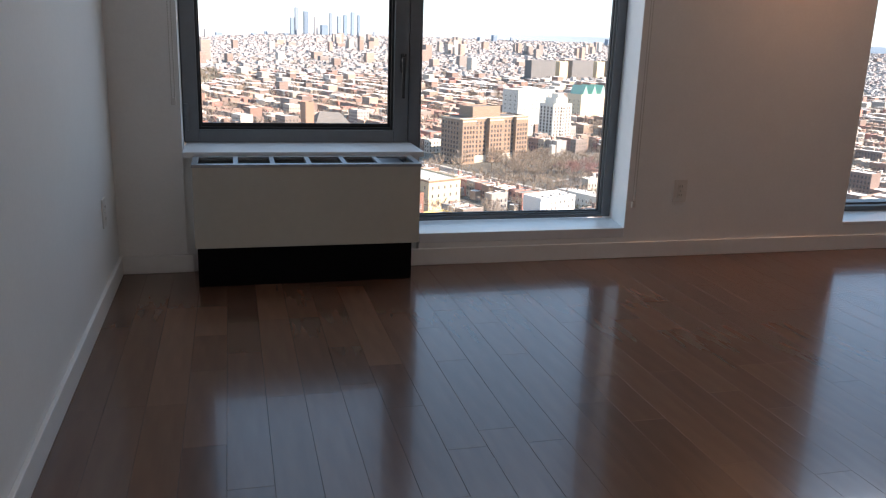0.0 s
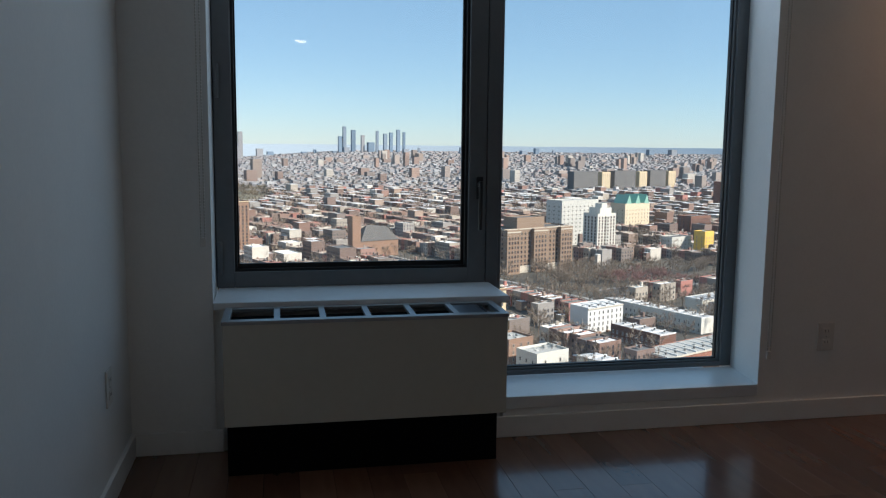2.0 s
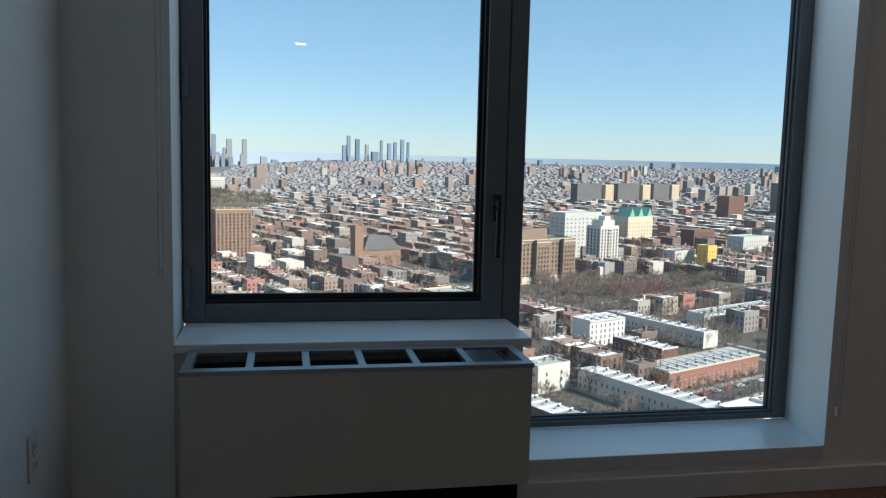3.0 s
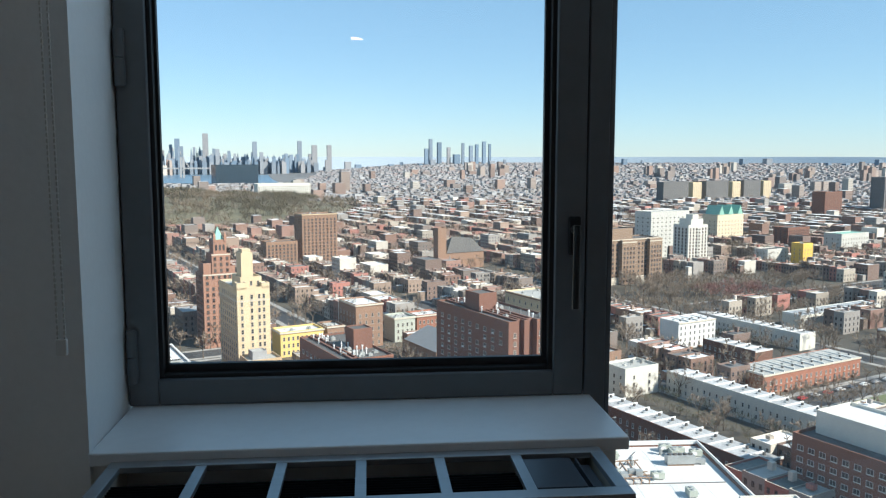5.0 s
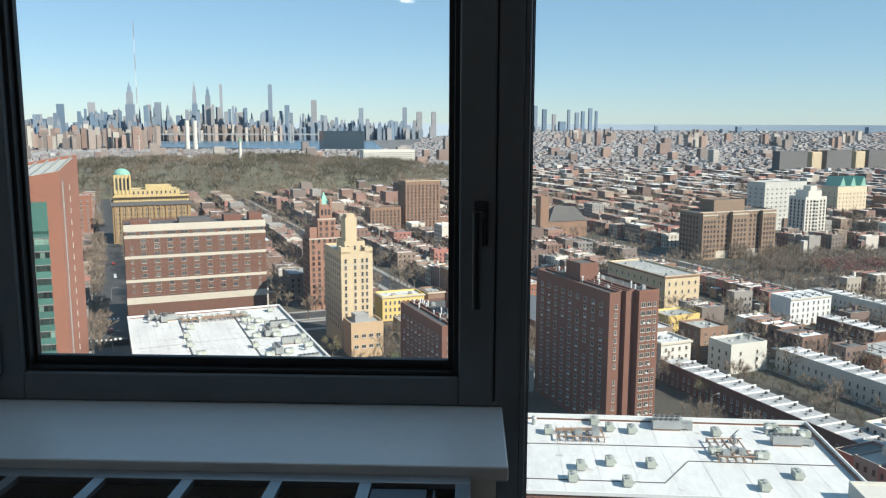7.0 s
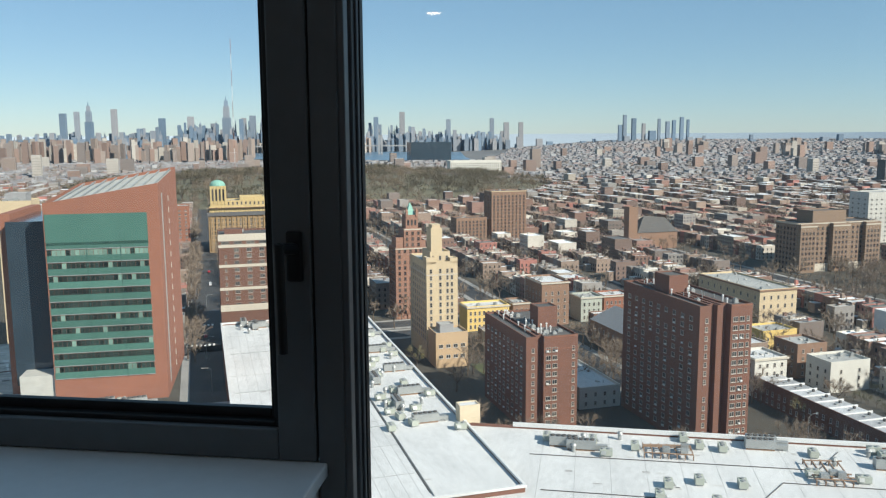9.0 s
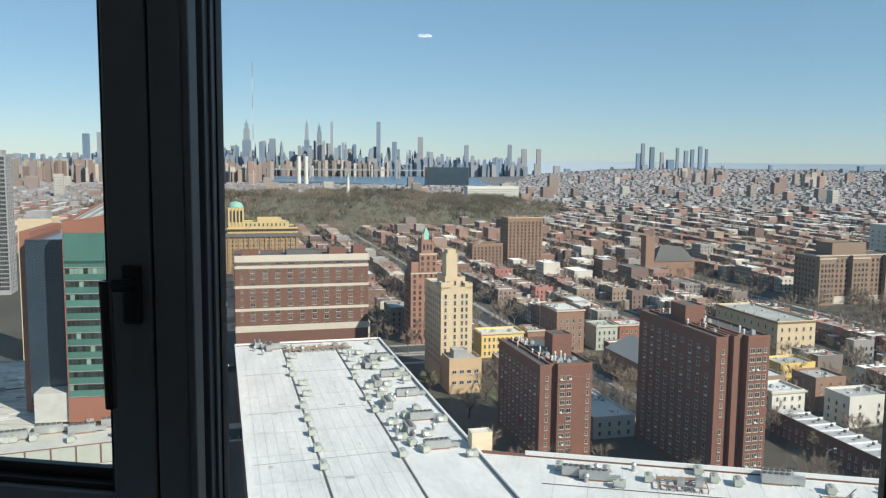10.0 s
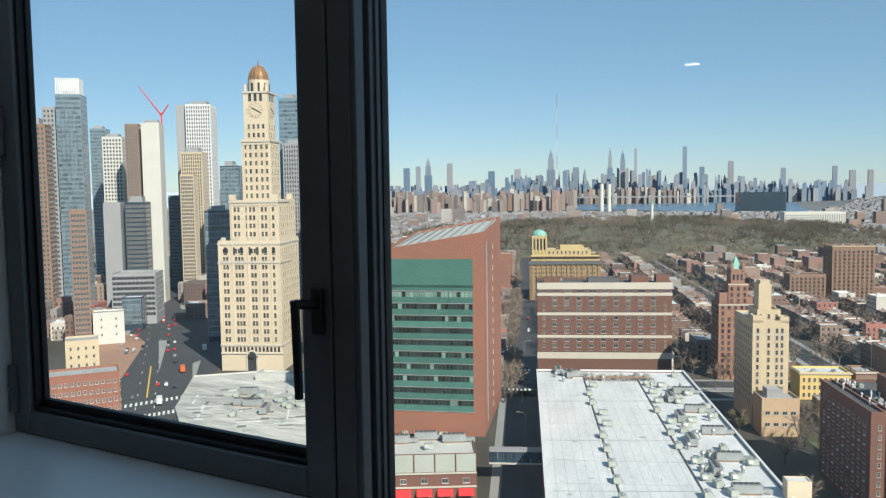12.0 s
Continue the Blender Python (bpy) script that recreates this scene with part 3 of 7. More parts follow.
def land_rise(x, y):
    """Beyond the flat city the land climbs slowly to the horizon, but not along the river."""
    a = max(0.0, min(1.0, (math.degrees(math.atan2(x, y)) + 7) / 13))
    k = max(0.0, min(1.0, (math.hypot(x, y) - 2500) / 2330))
    return 58 * k ** 1.2 * a * a * (3 - 2 * a)


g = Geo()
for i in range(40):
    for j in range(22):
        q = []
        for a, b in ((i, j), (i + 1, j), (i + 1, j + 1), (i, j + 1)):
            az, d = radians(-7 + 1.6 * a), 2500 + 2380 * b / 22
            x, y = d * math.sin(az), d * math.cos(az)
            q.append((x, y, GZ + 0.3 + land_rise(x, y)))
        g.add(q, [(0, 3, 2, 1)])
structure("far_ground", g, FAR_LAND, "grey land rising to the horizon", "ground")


def flat(name, pts, z, material, label, category):
    return structure(name, Geo().add([(x, y, GZ + z) for x, y in pts], [tuple(range(len(pts)))]), material, label, category)


def strip(a, b, w):
    """Corners of a straight band of width w between two places."""
    a, b = Vector(a), Vector(b)
    n = (b - a).normalized()
    n = Vector((-n.y, n.x)) * w / 2
    return [tuple(p) for p in (a - n, b - n, b + n, a + n)]


flat("water", [(-2300, 3300), (-1000, 3080), (-420, 2900), (-150, 3250), (-350, 4300), (-1500, 4400), (-2700, 4300)], 0.6, WATER, "blue grey river water", "water")


def park_height(x, y):
    """The park is a broad hill."""
    r = math.hypot((x + 440) / 430, (y - 1480) / 470)
    return 0 if r > 1 else 21 * (1 - r * r) ** 1.3 + 0.3


g = Geo()
for i in range(24):
    for j in range(24):
        q = [(-870 + 860 * a / 24, 1010 + 940 * b / 24) for a, b in ((i, j), (i + 1, j), (i + 1, j + 1), (i, j + 1))]
        if any(park_height(*p) > 0 for p in q):
            g.add([(x, y, GZ + park_height(x, y) - (0.3 if park_height(x, y) == 0 else 0)) for x, y in q], [(0, 1, 2, 3)])
structure("park_ground", g, PARK_GRASS, "dull winter grass on a park hill", "ground")
ROADS = (((-62, 150), (-330, 735), 24), ((-330, 735), (-700, 1540), 16), ((-180, 140), (-640, 552), 34), ((-98, 395), (140, 505), 13),
         ((96, 172), (-40, 470), 12), ((-40, 470), (-330, 1110), 12), ((140, 285), (330, 372), 14), ((172, 228), (30, 540), 12), ((215, 505), (420, 600), 16), ((255, 330), (70, 740), 12),
         ((-190, 330), (-60, 390), 12))
for a, b, w in ROADS:
    flat("pavement", strip(a, b, w + 7), 0.12, PAVING, "grey concrete pavement beside the street", "pavement")
    flat("road", strip(a, b, w), 0.16, ASPHALT, "dark asphalt city street", "road")
flat("lawn", [to_xy(*p) for p in ((-2 + to_uv(-30, 330)[0], to_uv(-30, 330)[1] - 14), (to_uv(-30, 330)[0] + 22, to_uv(-30, 330)[1] - 14), (to_uv(-30, 330)[0] + 22, to_uv(-30, 330)[1] + 6), (to_uv(-30, 330)[0] - 2, to_uv(-30, 330)[1] + 6))], 0.2, GRASS, "green lawn in front of a tower", "lawn")
flat("playing_field", [(205, 262), (250, 282), (235, 318), (190, 298)], 0.2, GRASS, "green grass field beside the road", "lawn")
flat("building_lot", [(-356, 279), (-384, 262), (-434, 318), (-473, 348), (-461, 373), (-427, 354)], 0.2, mat("bare_earth", (0.34, 0.20, 0.13), 0.95, scale=0.2, var=0.25), "bare reddish building lot", "ground")

flat("road_junction", [(-296, 268), (-345, 268), (-470, 385), (-530, 470), (-440, 470), (-335, 330)], 0.175, ASPHALT, "wide asphalt junction before the clock tower", "road")
flat("centre_line", strip((-311, 257.4), (-366, 306.6), 0.8), 0.2, YELLOW_LINE, "yellow painted line along the road", "road marking")
g = Geo()                        # crossing stripes and lane marks
for (ax, ay), (bx, by) in (((-309, 238), (-296, 268)), ((-291, 224), (-279, 250))):
    for i in range(15):
        q = Vector((ax, ay)).lerp(Vector((bx, by)), i / 14)
        g.add([(x, y, GZ + 0.21) for x, y in strip((q.x - 2.2, q.y + 2.0), (q.x + 2.2, q.y - 2.0), 1.0)], [(0, 1, 2, 3)])
ru, rv = to_uv(-165, 347)
for i in range(11):
    for dv in (0, 42):
        x0, y0 = to_xy(ru - 10.5 + i * 2, rv + dv)
        p = [to_xy(ru - 10.5 + i * 2 + a, rv + dv + b) for a, b in ((0, 0), (1, 0), (1, 4), (0, 4))]
        g.add([(x, y, GZ + 0.19) for x, y in p], [(0, 1, 2, 3)])
for s in range(24):
    for off in (-4, 4):
        a = Vector((-180, 140)).lerp(Vector((-640, 552)), s / 24)
        d = (Vector((-640, 552)) - Vector((-180, 140))).normalized()
        n = Vector((-d.y, d.x))
        q = [a + n * off, a + n * off + d * 5, a + n * (off + 0.35) + d * 5, a + n * (off + 0.35)]
        g.add([(p.x, p.y, GZ + 0.19) for p in q], [(0, 1, 2, 3)])
tagged(part("road_markings", g, ROAD_PAINT), "white painted crossing stripes and lane marks", "road marking", kind="stuff")


# ---- buildings ----
def win_mesh(w, h, frame_mat, bars_=1, depth=0.12, sill=True):
    """One building window: frame proud of the wall, pane set back in it, glazing bar and sill. It faces -y."""
    g = Geo()
    t = 0.09
    ring(-w / 2, 0, w / 2, h, t, -depth, 0.02, g, 0)
    g.add([(-w / 2 + t, -0.03, t), (w / 2 - t, -0.03, t), (w / 2 - t, -0.03, h - t), (-w / 2 + t, -0.03, h - t)], [(0, 1, 2, 3)], 1)
    if bars_ == 1:
        g.box(-w / 2 + t, -0.07, h / 2 - 0.04, w / 2 - t, -0.03, h / 2 + 0.04)
    if bars_ == 2:
        g.box(-0.04, -0.07, t, 0.04, -0.03, h - t)
    if sill:
        g.box(-w / 2 - 0.1, -0.22, -0.16, w / 2 + 0.1, 0.02, 0)
    return g.mesh("window", [frame_mat, PANE])


E_WIN = win_mesh(2.2, 1.8, WIN_FRAME, 2)
E_TOP = win_mesh(3.6, 1.5, WIN_FRAME, 2)
WIN = {"small": win_mesh(1.0, 1.5, WIN_FRAME), "white": win_mesh(1.1, 1.5, WHITE_FRAME), "wide": win_mesh(1.9, 1.5, WHITE_FRAME, 2), "tall": win_mesh(1.1, 1.9, WIN_FRAME), "house": win_mesh(0.95, 1.7, WHITE_FRAME)}
g = Geo()
g.box(0.05, 0, 0, 1.22, 0.06, 1.65, 1).box(0.0, -0.02, 0, 0.05, 0.06, 1.65, 0)
WIN_STRIP = g.mesh("window", [BRICK_DARK, GREEN_DARK])
# One pale colour for drawn blinds and for the lit look of the top rows.
BLIND_AND_LIT = mat("pale_green_blind_and_lit_pane", (0.17, 0.27, 0.22), 0.5, scale=0.6, var=0.15, rand=0.3)
WIN_BLIND_AND_LIT = g.mesh("window", [BRICK_DARK, BLIND_AND_LIT])
FACE = {"front": lambda wu, wv: pose(0, 0, 0), "left": lambda wu, wv: pose(0, wv, 0, 0, 0, -90), "right": lambda wu, wv: pose(wu, 0, 0, 0, 0, 90)}


def windows(parent, mesh, face, wu, wv, xs, zs, skip=0.0, seed=1, name="window"):
    """Windows on one face: xs along the face, zs above the thing's base."""
    r = random.Random(seed)
    m = FACE[face](wu, wv)
    for z in zs:
        for x in xs:
            if r.random() >= skip:
                w = part(name, mesh, None, parent)
                w.matrix_basis = m @ pose(x, 0, z)


def spread(a, b, n):
    return [a + (b - a) * (i + 0.5) / n for i in range(n)]


def at(C, z=None, turn=TH):
    return pose(C[0], C[1], GZ if z is None else z, 0, 0, turn)


def mass(name, parent, x0, y0, z0, x1, y1, z1, wall, roof, parapet=0.9, t=0.35):
    """A block of a building: walls with a parapet round a sunk roof deck."""
    g = Geo()
    g.box(x0, y0, z0, x1, y1, z1, 0, open_bottom=True)
    g.f.pop(), g.m.pop()
    o = len(g.v)
    g.v += [(x0 + t, y0 + t, z1), (x1 - t, y0 + t, z1), (x1 - t, y1 - t, z1), (x0 + t, y1 - t, z1), (x0 + t, y0 + t, z1 - parapet), (x1 - t, y0 + t, z1 - parapet), (x1 - t, y1 - t, z1 - parapet), (x0 + t, y1 - t, z1 - parapet)]
    b = o - 4
    for i in range(4):
        j = (i + 1) % 4
        g.f += [(b + i, b + j, o + j, o + i), (o + i, o + j, o + 4 + j, o + 4 + i)]
        g.m += [0, 0]
    w = part(name, g, wall, parent)
    part("roof", Geo().add([(x0 + t, y0 + t, z1 - parapet), (x1 - t, y0 + t, z1 - parapet), (x1 - t, y1 - t, z1 - parapet), (x0 + t, y1 - t, z1 - parapet)], [(0, 1, 2, 3)]), roof, parent)
    return w


def clutter(parent, x0, y0, x1, y1, z, n, seed):
    """Vents, fans and small plant on a roof, each a part."""
    r = random.Random(seed)
    for i in range(n):
        x, y, k = r.uniform(x0, x1), r.uniform(y0, y1), r.random()
        if k < 0.4:
            part("vent_pipe", Geo().tube(x, y, z, z + r.uniform(0.8, 1.8), 0.15, 0.15, 7), STEEL, parent)
        elif k < 0.75:
            w, d, h = r.uniform(0.8, 1.8), r.uniform(0.8, 1.8), r.uniform(0.6, 1.4)
            part("roof_fan", Geo().box(x, y, z, x + w, y + d, z + h).tube(x + w / 2, y + d / 2, z + h, z + h + 0.35, 0.4, 0.32, 8), STEEL, parent)
        else:
            part("skylight", Geo().box(x, y, z, x + 1.2, y + 1.6, z + 0.3).box(x + 0.1, y + 0.1, z + 0.3, x + 1.1, y + 1.5, z + 0.45), WHITE_FRAME, parent)


def simple(name, label, C, wu, wv, ztop, wall, roof, mesh, nf, nl, fh=3.0, nr=0, first=1.2, cat="building", z0=None, cornice=None, parapet=0.9, skip=0.0, seed=1, roof_bits=6, group=""):
    """A plain flat-roofed building with rows of windows on the faces that show."""
    z0 = GZ if z0 is None else z0
    b = thing(name, label, cat, at(C, z0), group)
    h = ztop - z0
    mass("wall", b, 0, 0, 0, wu, wv, h, wall, roof, parapet)
    fl = max(1, int((h - 1.5) / fh))
    zs = [first + i * fh for i in range(fl)]
    if nf:
        windows(b, mesh, "front", wu, wv, spread(0.6, wu - 0.6, nf), zs, skip, seed)
    if nl:
        windows(b, mesh, "left", wu, wv, spread(0.6, wv - 0.6, nl), zs, skip, seed + 1)
    if nr:
        windows(b, mesh, "right", wu, wv, spread(0.6, wv - 0.6, nr), zs, skip, seed + 2)
    if cornice:
        part("cornice", Geo().box(-0.5, -0.5, h - 1.0, wu + 0.5, -0.003, h - 0.3).box(-0.5, -0.003, h - 1.0, -0.003, wv, h - 0.3), cornice, b)
    clutter(b, 2, 2, wu - 2, wv - 2, h - parapet, roof_bits, seed + 9)
    return b


# two brown brick housing towers
TOWER_WIN = win_mesh(1.7, 1.5, WIN_FRAME, 2)
AC_BOX = Geo().box(-0.36, -0.5, 0.1, 0.36, -0.02, 0.55).mesh("air_conditioner", SIGN_WHITE)
def housing_tower(label, C, wu, wv, ztop, dents, bulk, seed):
    b = thing("apartment_tower", label, "building", at(C), "brown brick housing towers")
    h = ztop - GZ
    x0 = face_x0 = 0.0
    for x1, y0 in dents:
        mass("wall", b, x0, y0, 0, x1, wv, h, BRICK_RED, DARK_ROOF, 0.7)
        face_x0, x0 = x0, x1
    zs = [2.2 + 2.72 * i for i in range(int((h - 3) / 2.72))]
    face = dents[-1]
    r = random.Random(seed)
    for z in zs:
        for x in (face_x0 + 1.6, face_x0 + 3.9, wu - 1.5):
            if r.random() > 0.05:
                part("window", TOWER_WIN if x < wu - 2 else WIN["small"], None, b).matrix_basis = pose(x, face[1], z)
            if x < wu - 2 and r.random() < 0.22:
                part("air_conditioner", AC_BOX, None, b).matrix_basis = pose(x + r.choice((-0.4, 0.4)), face[1], z)
    windows(b, TOWER_WIN, "left", wu, wv, spread(2, wv - 2, 9), zs, 0.06, seed + 1)
    windows(b, AC_BOX, "left", wu, wv, [q + 0.4 for q in spread(2, wv - 2, 9)], zs, 0.80, seed + 4, "air_conditioner")
    for k in range(16):
        x, y = r.uniform(2.5, wu - 3), r.uniform(3, wv - 4)
        part("vent_pipe", Geo().tube(x, y, h - 0.7, h + r.uniform(0.9, 1.9), 0.24, 0.24, 8).tube(x, y, h + 1.0, h + 1.35, 0.42, 0.3, 8), SIGN_WHITE, b)
    windows(b, WIN["small"], "front", wu, wv, [2.4], zs, 0.1, seed + 2)
    x, y, w, d, e = bulk
    mass("bulkhead", b, x, y, h - 0.7, x + w, y + d, h + e, BRICK_RED, DARK_ROOF, 0.4)
    clutter(b, 3, 3, wu - 3, wv - 6, h - 0.7, 22, seed + 5)
    for z in (h * 0.86, h - 0.5):
        part("stone_course", Geo().box(face_x0, face[1] - 0.06, z, wu + 0.05, face[1] - 0.003, z + 0.2), BRICK_ORANGE, b)
    return b


housing_tower("brown brick housing tower with rows of white windows", (-8, 257), 18, 40, -64, ((4, 0.0), (6, 1.8), (18, -0.4)), (10, 14, 7, 7, 6.5), 11)
housing_tower("tall dark brown brick housing tower with recessed bays", (44, 247), 18, 46, -50.4, ((4, 0.0), (6, 2.0), (8, 0.0), (10.5, 2.0), (18, -0.6)), (3, 22, 7, 9, 5.5), 23)

# cream tower with a set-back top and a low annex
b = thing("apartment_tower", "cream brick tower with a stepped top", "building", at((-54, 341)))
mass("wall", b, 0, 0, 0, 14, 28, 42.5, CREAM, GREY_ROOF)
mass("upper_stage", b, 2.5, 3, 41.6, 11.5, 16, 46.5, CREAM, GREY_ROOF)
mass("bulkhead", b, 3.5, 5, 45.6, 8.5, 12, 56.5, CREAM, GREY_ROOF)
zs = [8 + 2.95 * i for i in range(11)]
windows(b, WIN["tall"], "front", 14, 28, [2.0, 6.2, 9.4, 11.4], zs, 0.03, 3)
windows(b, WIN["tall"], "left", 14, 28, spread(1, 27, 8), zs, 0.03, 4)
for z in (42.8,):
    for x in (4, 7, 10):
        part("window", WIN["tall"], None, b).matrix_basis = pose(x, 3, z)
mass("corner_block", b, 0, 0, 41.6, 4.2, 5, 44.6, CREAM, GREY_ROOF, 0.4)
mass("corner_block", b, 10.6, 0, 41.6, 14, 5, 44.0, CREAM, GREY_ROOF, 0.4)
part("tank_house", Geo().box(4.2, 5.6, 56.4, 7.8, 11, 58), CREAM, b)
part("stone_course", Geo().box(-0.12, -0.12, 36.6, 14.12, -0.003, 37.0).box(-0.12, -0.003, 36.6, -0.003, 28, 37.0), PALE_BAND, b)
b = thing("annex_building", "low tan brick annex with wide windows", "building", at((-48, 327)))
mass("wall", b, 0, 0, 0, 14, 12, 15, mat("tan_brick", (0.50, 0.36, 0.22), 0.85, scale=0.8, var=0.1), GREY_ROOF)
windows(b, WIN["wide"], "front", 14, 12, [2.2, 5.4, 8.6, 11.8], [4, 8.5], 0, 5)
mass("bulkhead", b, 3, 4, 14.1, 9, 10, 17.5, GREY_CLAD, GREY_ROOF, 0.3)

# brown stepped tower with a green copper cap
b = thing("apartment_tower", "brown brick stepped tower with a green copper cap", "building", at((-82, 414)))
ROSE_BRICK = mat("rose_brown_brick", (0.30, 0.165, 0.115), 0.9, scale=0.9, var=0.16)
mass("wall", b, 0, 0, 0, 17, 16, 38, ROSE_BRICK, DARK_ROOF)
mass("left_shoulder", b, 0.6, 1.5, 37, 5.2, 12, 43.5, ROSE_BRICK, DARK_ROOF)
mass("right_shoulder", b, 12.6, 1.5, 37, 16.6, 12, 41.5, ROSE_BRICK, DARK_ROOF)
mass("middle_stage", b, 4.8, 1, 37, 14.2, 13, 48, ROSE_BRICK, DARK_ROOF)
mass("upper_stage", b, 6.2, 2.6, 47, 12.8, 11, 55, ROSE_BRICK, DARK_ROOF, 0.5)
for x in (6.2, 11.6):
    part("corner_turret", Geo().box(x, 2.2, 54, x + 1.2, 3.4, 57).add([(x, 2.2, 57), (x + 1.2, 2.2, 57), (x + 1.2, 3.4, 57), (x, 3.4, 57), (x + 0.6, 2.8, 59)], [(0, 1, 4), (1, 2, 4), (2, 3, 4), (3, 0, 4)]), ROSE_BRICK, b)
part("cap", Geo().add([(7, 3.6, 54.6), (12, 3.6, 54.6), (12, 10, 54.6), (7, 10, 54.6), (9.5, 6.8, 61.5)], [(0, 1, 4), (1, 2, 4), (2, 3, 4), (3, 0, 4)]), GREEN_COPPER, b, "green copper pyramid")
for x in (7.6, 9.5, 11.4):
    part("arched_window", Geo().box(x - 0.5, 2.48, 49.5, x + 0.5, 2.597, 52).rod((x, 2.48, 52), (x, 2.597, 52), 0.5, 0.5, 10), PANE, b)
zs = [3 + 2.95 * i for i in range(12)]
step_win = win_mesh(1.35, 1.75, BRICK_DARK)
windows(b, step_win, "front", 17, 16, [2, 5, 8, 11, 13.4, 15.6], zs, 0.04, 6)
windows(b, step_win, "left", 17, 16, spread(1, 15, 5), zs, 0.04, 7)
for z in (39, 42, 45):
    for x in (6.4, 9.5, 12.6):
        part("window", step_win, None, b).matrix_basis = pose(x, 1, z - 0.4)
for z in (37.2, 47.2):
    part("stone_course", Geo().box(-0.15 if z < 40 else 4.65, -0.15 if z < 40 else 0.85, z, 17.15 if z < 40 else 14.35, -0.003 if z < 40 else 0.997, z + 0.6), PALE_BAND, b)

# wide brown brick building with pale bands
b = thing("apartment_building", "wide brown brick building with pale stone bands", "building", at((-152, 352)))
H = 52.0
mass("wall", b, 0, 0, 0, 62, 22, H, BRICK_DARK, DARK_ROOF)
for z, d in ((H - 3.1, 4.6), (H - 6.2, 1.3), (H - 15.4, 1.3), (H - 26.1, 1.3), (H - 36.0, 3.0)):
    part("stone_band", Geo().box(-0.15, -0.15, z, 62.15, -0.003, z + d if d < 4 else H), PALE_BAND, b)
zs = [H - c - 0.9 for c in (6.75, 10.1, 13.2, 16.6, 19.9, 23.1, 26.9, 29.8, 33.0) if c > 7]
windows(b, E_WIN, "front", 62, 22, [7.9 + 5.69 * i for i in range(9)], zs, 0, 8)
windows(b, WIN["small"], "front", 62, 22, [3.0, 59.0], zs, 0, 8)
windows(b, E_TOP, "front", 62, 22, [3.0 + 5.65 * i for i in range(11)], [H - 4.75], 0, 8)
windows(b, E_WIN, "front", 62, 22, [7.9 + 5.69 * i for i in range(9)], [H - 8.3], 0, 8)
for x, y, w, d, h in ((3, 4, 8, 6, 3.5), (24, 6, 14, 8, 3), (44, 5, 8, 8, 4), (55, 2, 6, 6, 5)):
    mass("bulkhead", b, x, y, H - 0.9, x + w, y + d, H + h - 1.6, SLATE_GREY if w > 8 else BRICK_RED, DARK_ROOF, 0.3)
clutter(b, 3, 3, 59, 19, H - 0.9, 16, 31)

# office tower of red brick and green glass, on the mall's podium
PODZ = -79.5
b = thing("office_tower", "orange brick office tower with green glass bands and slanted roof", "building", at((-148, 219.2), PODZ, 20))
g = Geo()
W, D, HL, HR = 32.5, 50.0, 61.0, 66.5
g.add([(0, 0, 0), (W, 0, 0), (W, D, 0), (0, D, 0), (0, 0, HL), (W, 0, HR), (W, D, HR + 3), (0, D, HL + 3)], [(0, 1, 5, 4), (1, 2, 6, 5), (2, 3, 7, 6), (3, 0, 4, 7)])
part("wall", g, BRICK_ORANGE, b)
part("roof", Geo().add([(0.4, 0.4, HL - 1), (W - 0.4, 0.4, HR - 1), (W - 0.4, D, HR + 2), (0.4, D, HL + 2)], [(0, 1, 2, 3)]), CONCRETE, b)
for i in range(9):
    x = 2 + i * 3.6
    part("roof_rib", Geo().rod((x, 1, HL - 0.6 + x / W * 5.5), (x, D - 1, HL + 2.6 + x / W * 5.5), 0.25, 0.25, 5), STEEL, b)
gx1 = 29.0
part("glass_head", Geo().box(0.3, -0.12, 48.5, gx1, -0.003, 57.8), GREEN_GLASS, b, "plain green glass")
for i in range(11):
    z = 8 + 3.95 * i
    sp = part("spandrel", Geo().box(0.3, -0.12, z, gx1, -0.003, z + 1.9), GREEN_GLASS, b, "green glass band")
    part("brick_course", Geo().box(0.3, -0.2, z - 0.2, gx1, -0.122, z), STEEL, sp)
    for k in range(22):
        x = 0.4 + k * (gx1 - 0.5) / 22
        # Top two rows: lit look put into pale panes; lower down, scattered blinds.
        w = part("window", WIN_BLIND_AND_LIT if i > 8 and (k * 7 + i) % 9 > 1 else WIN_STRIP if (k * k + i * 7 + k) % 17 else WIN_BLIND_AND_LIT, None, b)
        w.matrix_basis = pose(x, -0.05, z + 1.9)
for x in (11.5, 21.0):
    part("mullion", Geo().box(x, -0.25, 7.6, x + 0.12, -0.205, 52), GREEN_GLASS, b)
for i in range(16):
    part("side_window", WIN["small"], None, b).matrix_basis = FACE["right"](W, D) @ pose(8, 0, 4 + 3.7 * i)
    part("side_window", WIN["small"], None, b).matrix_basis = FACE["right"](W, D) @ pose(24, 0, 4 + 3.7 * i)
part("side_strip", Geo().box(6.9, -0.1, 3, 9.1, -0.003, 63), STEEL, b, "grey metal strip").matrix_basis = FACE["right"](W, D)
part("glass_wing", Geo().box(-13, 9, 4, -0.003, D - 5, HL - 6), DARK_GLASS, b, "dark blue glass wing")
part("wing_wall", Geo().box(-16, 14, 0, -13.003, D, HL - 4), BRICK_ORANGE, b)
part("base_block", Geo().box(-10, 1, 0, -0.003, 8.9, 9), CONCRETE, b)

SEAM = mat("membrane_seam_grey", (0.36, 0.36, 0.35), 0.8, scale=0.8, var=0.3)
PATCH_PALE = mat("pale_roof_patch", (0.47, 0.46, 0.44), 0.8, scale=0.8, var=0.3, rand=0.25)
seam_rng = random.Random(19)
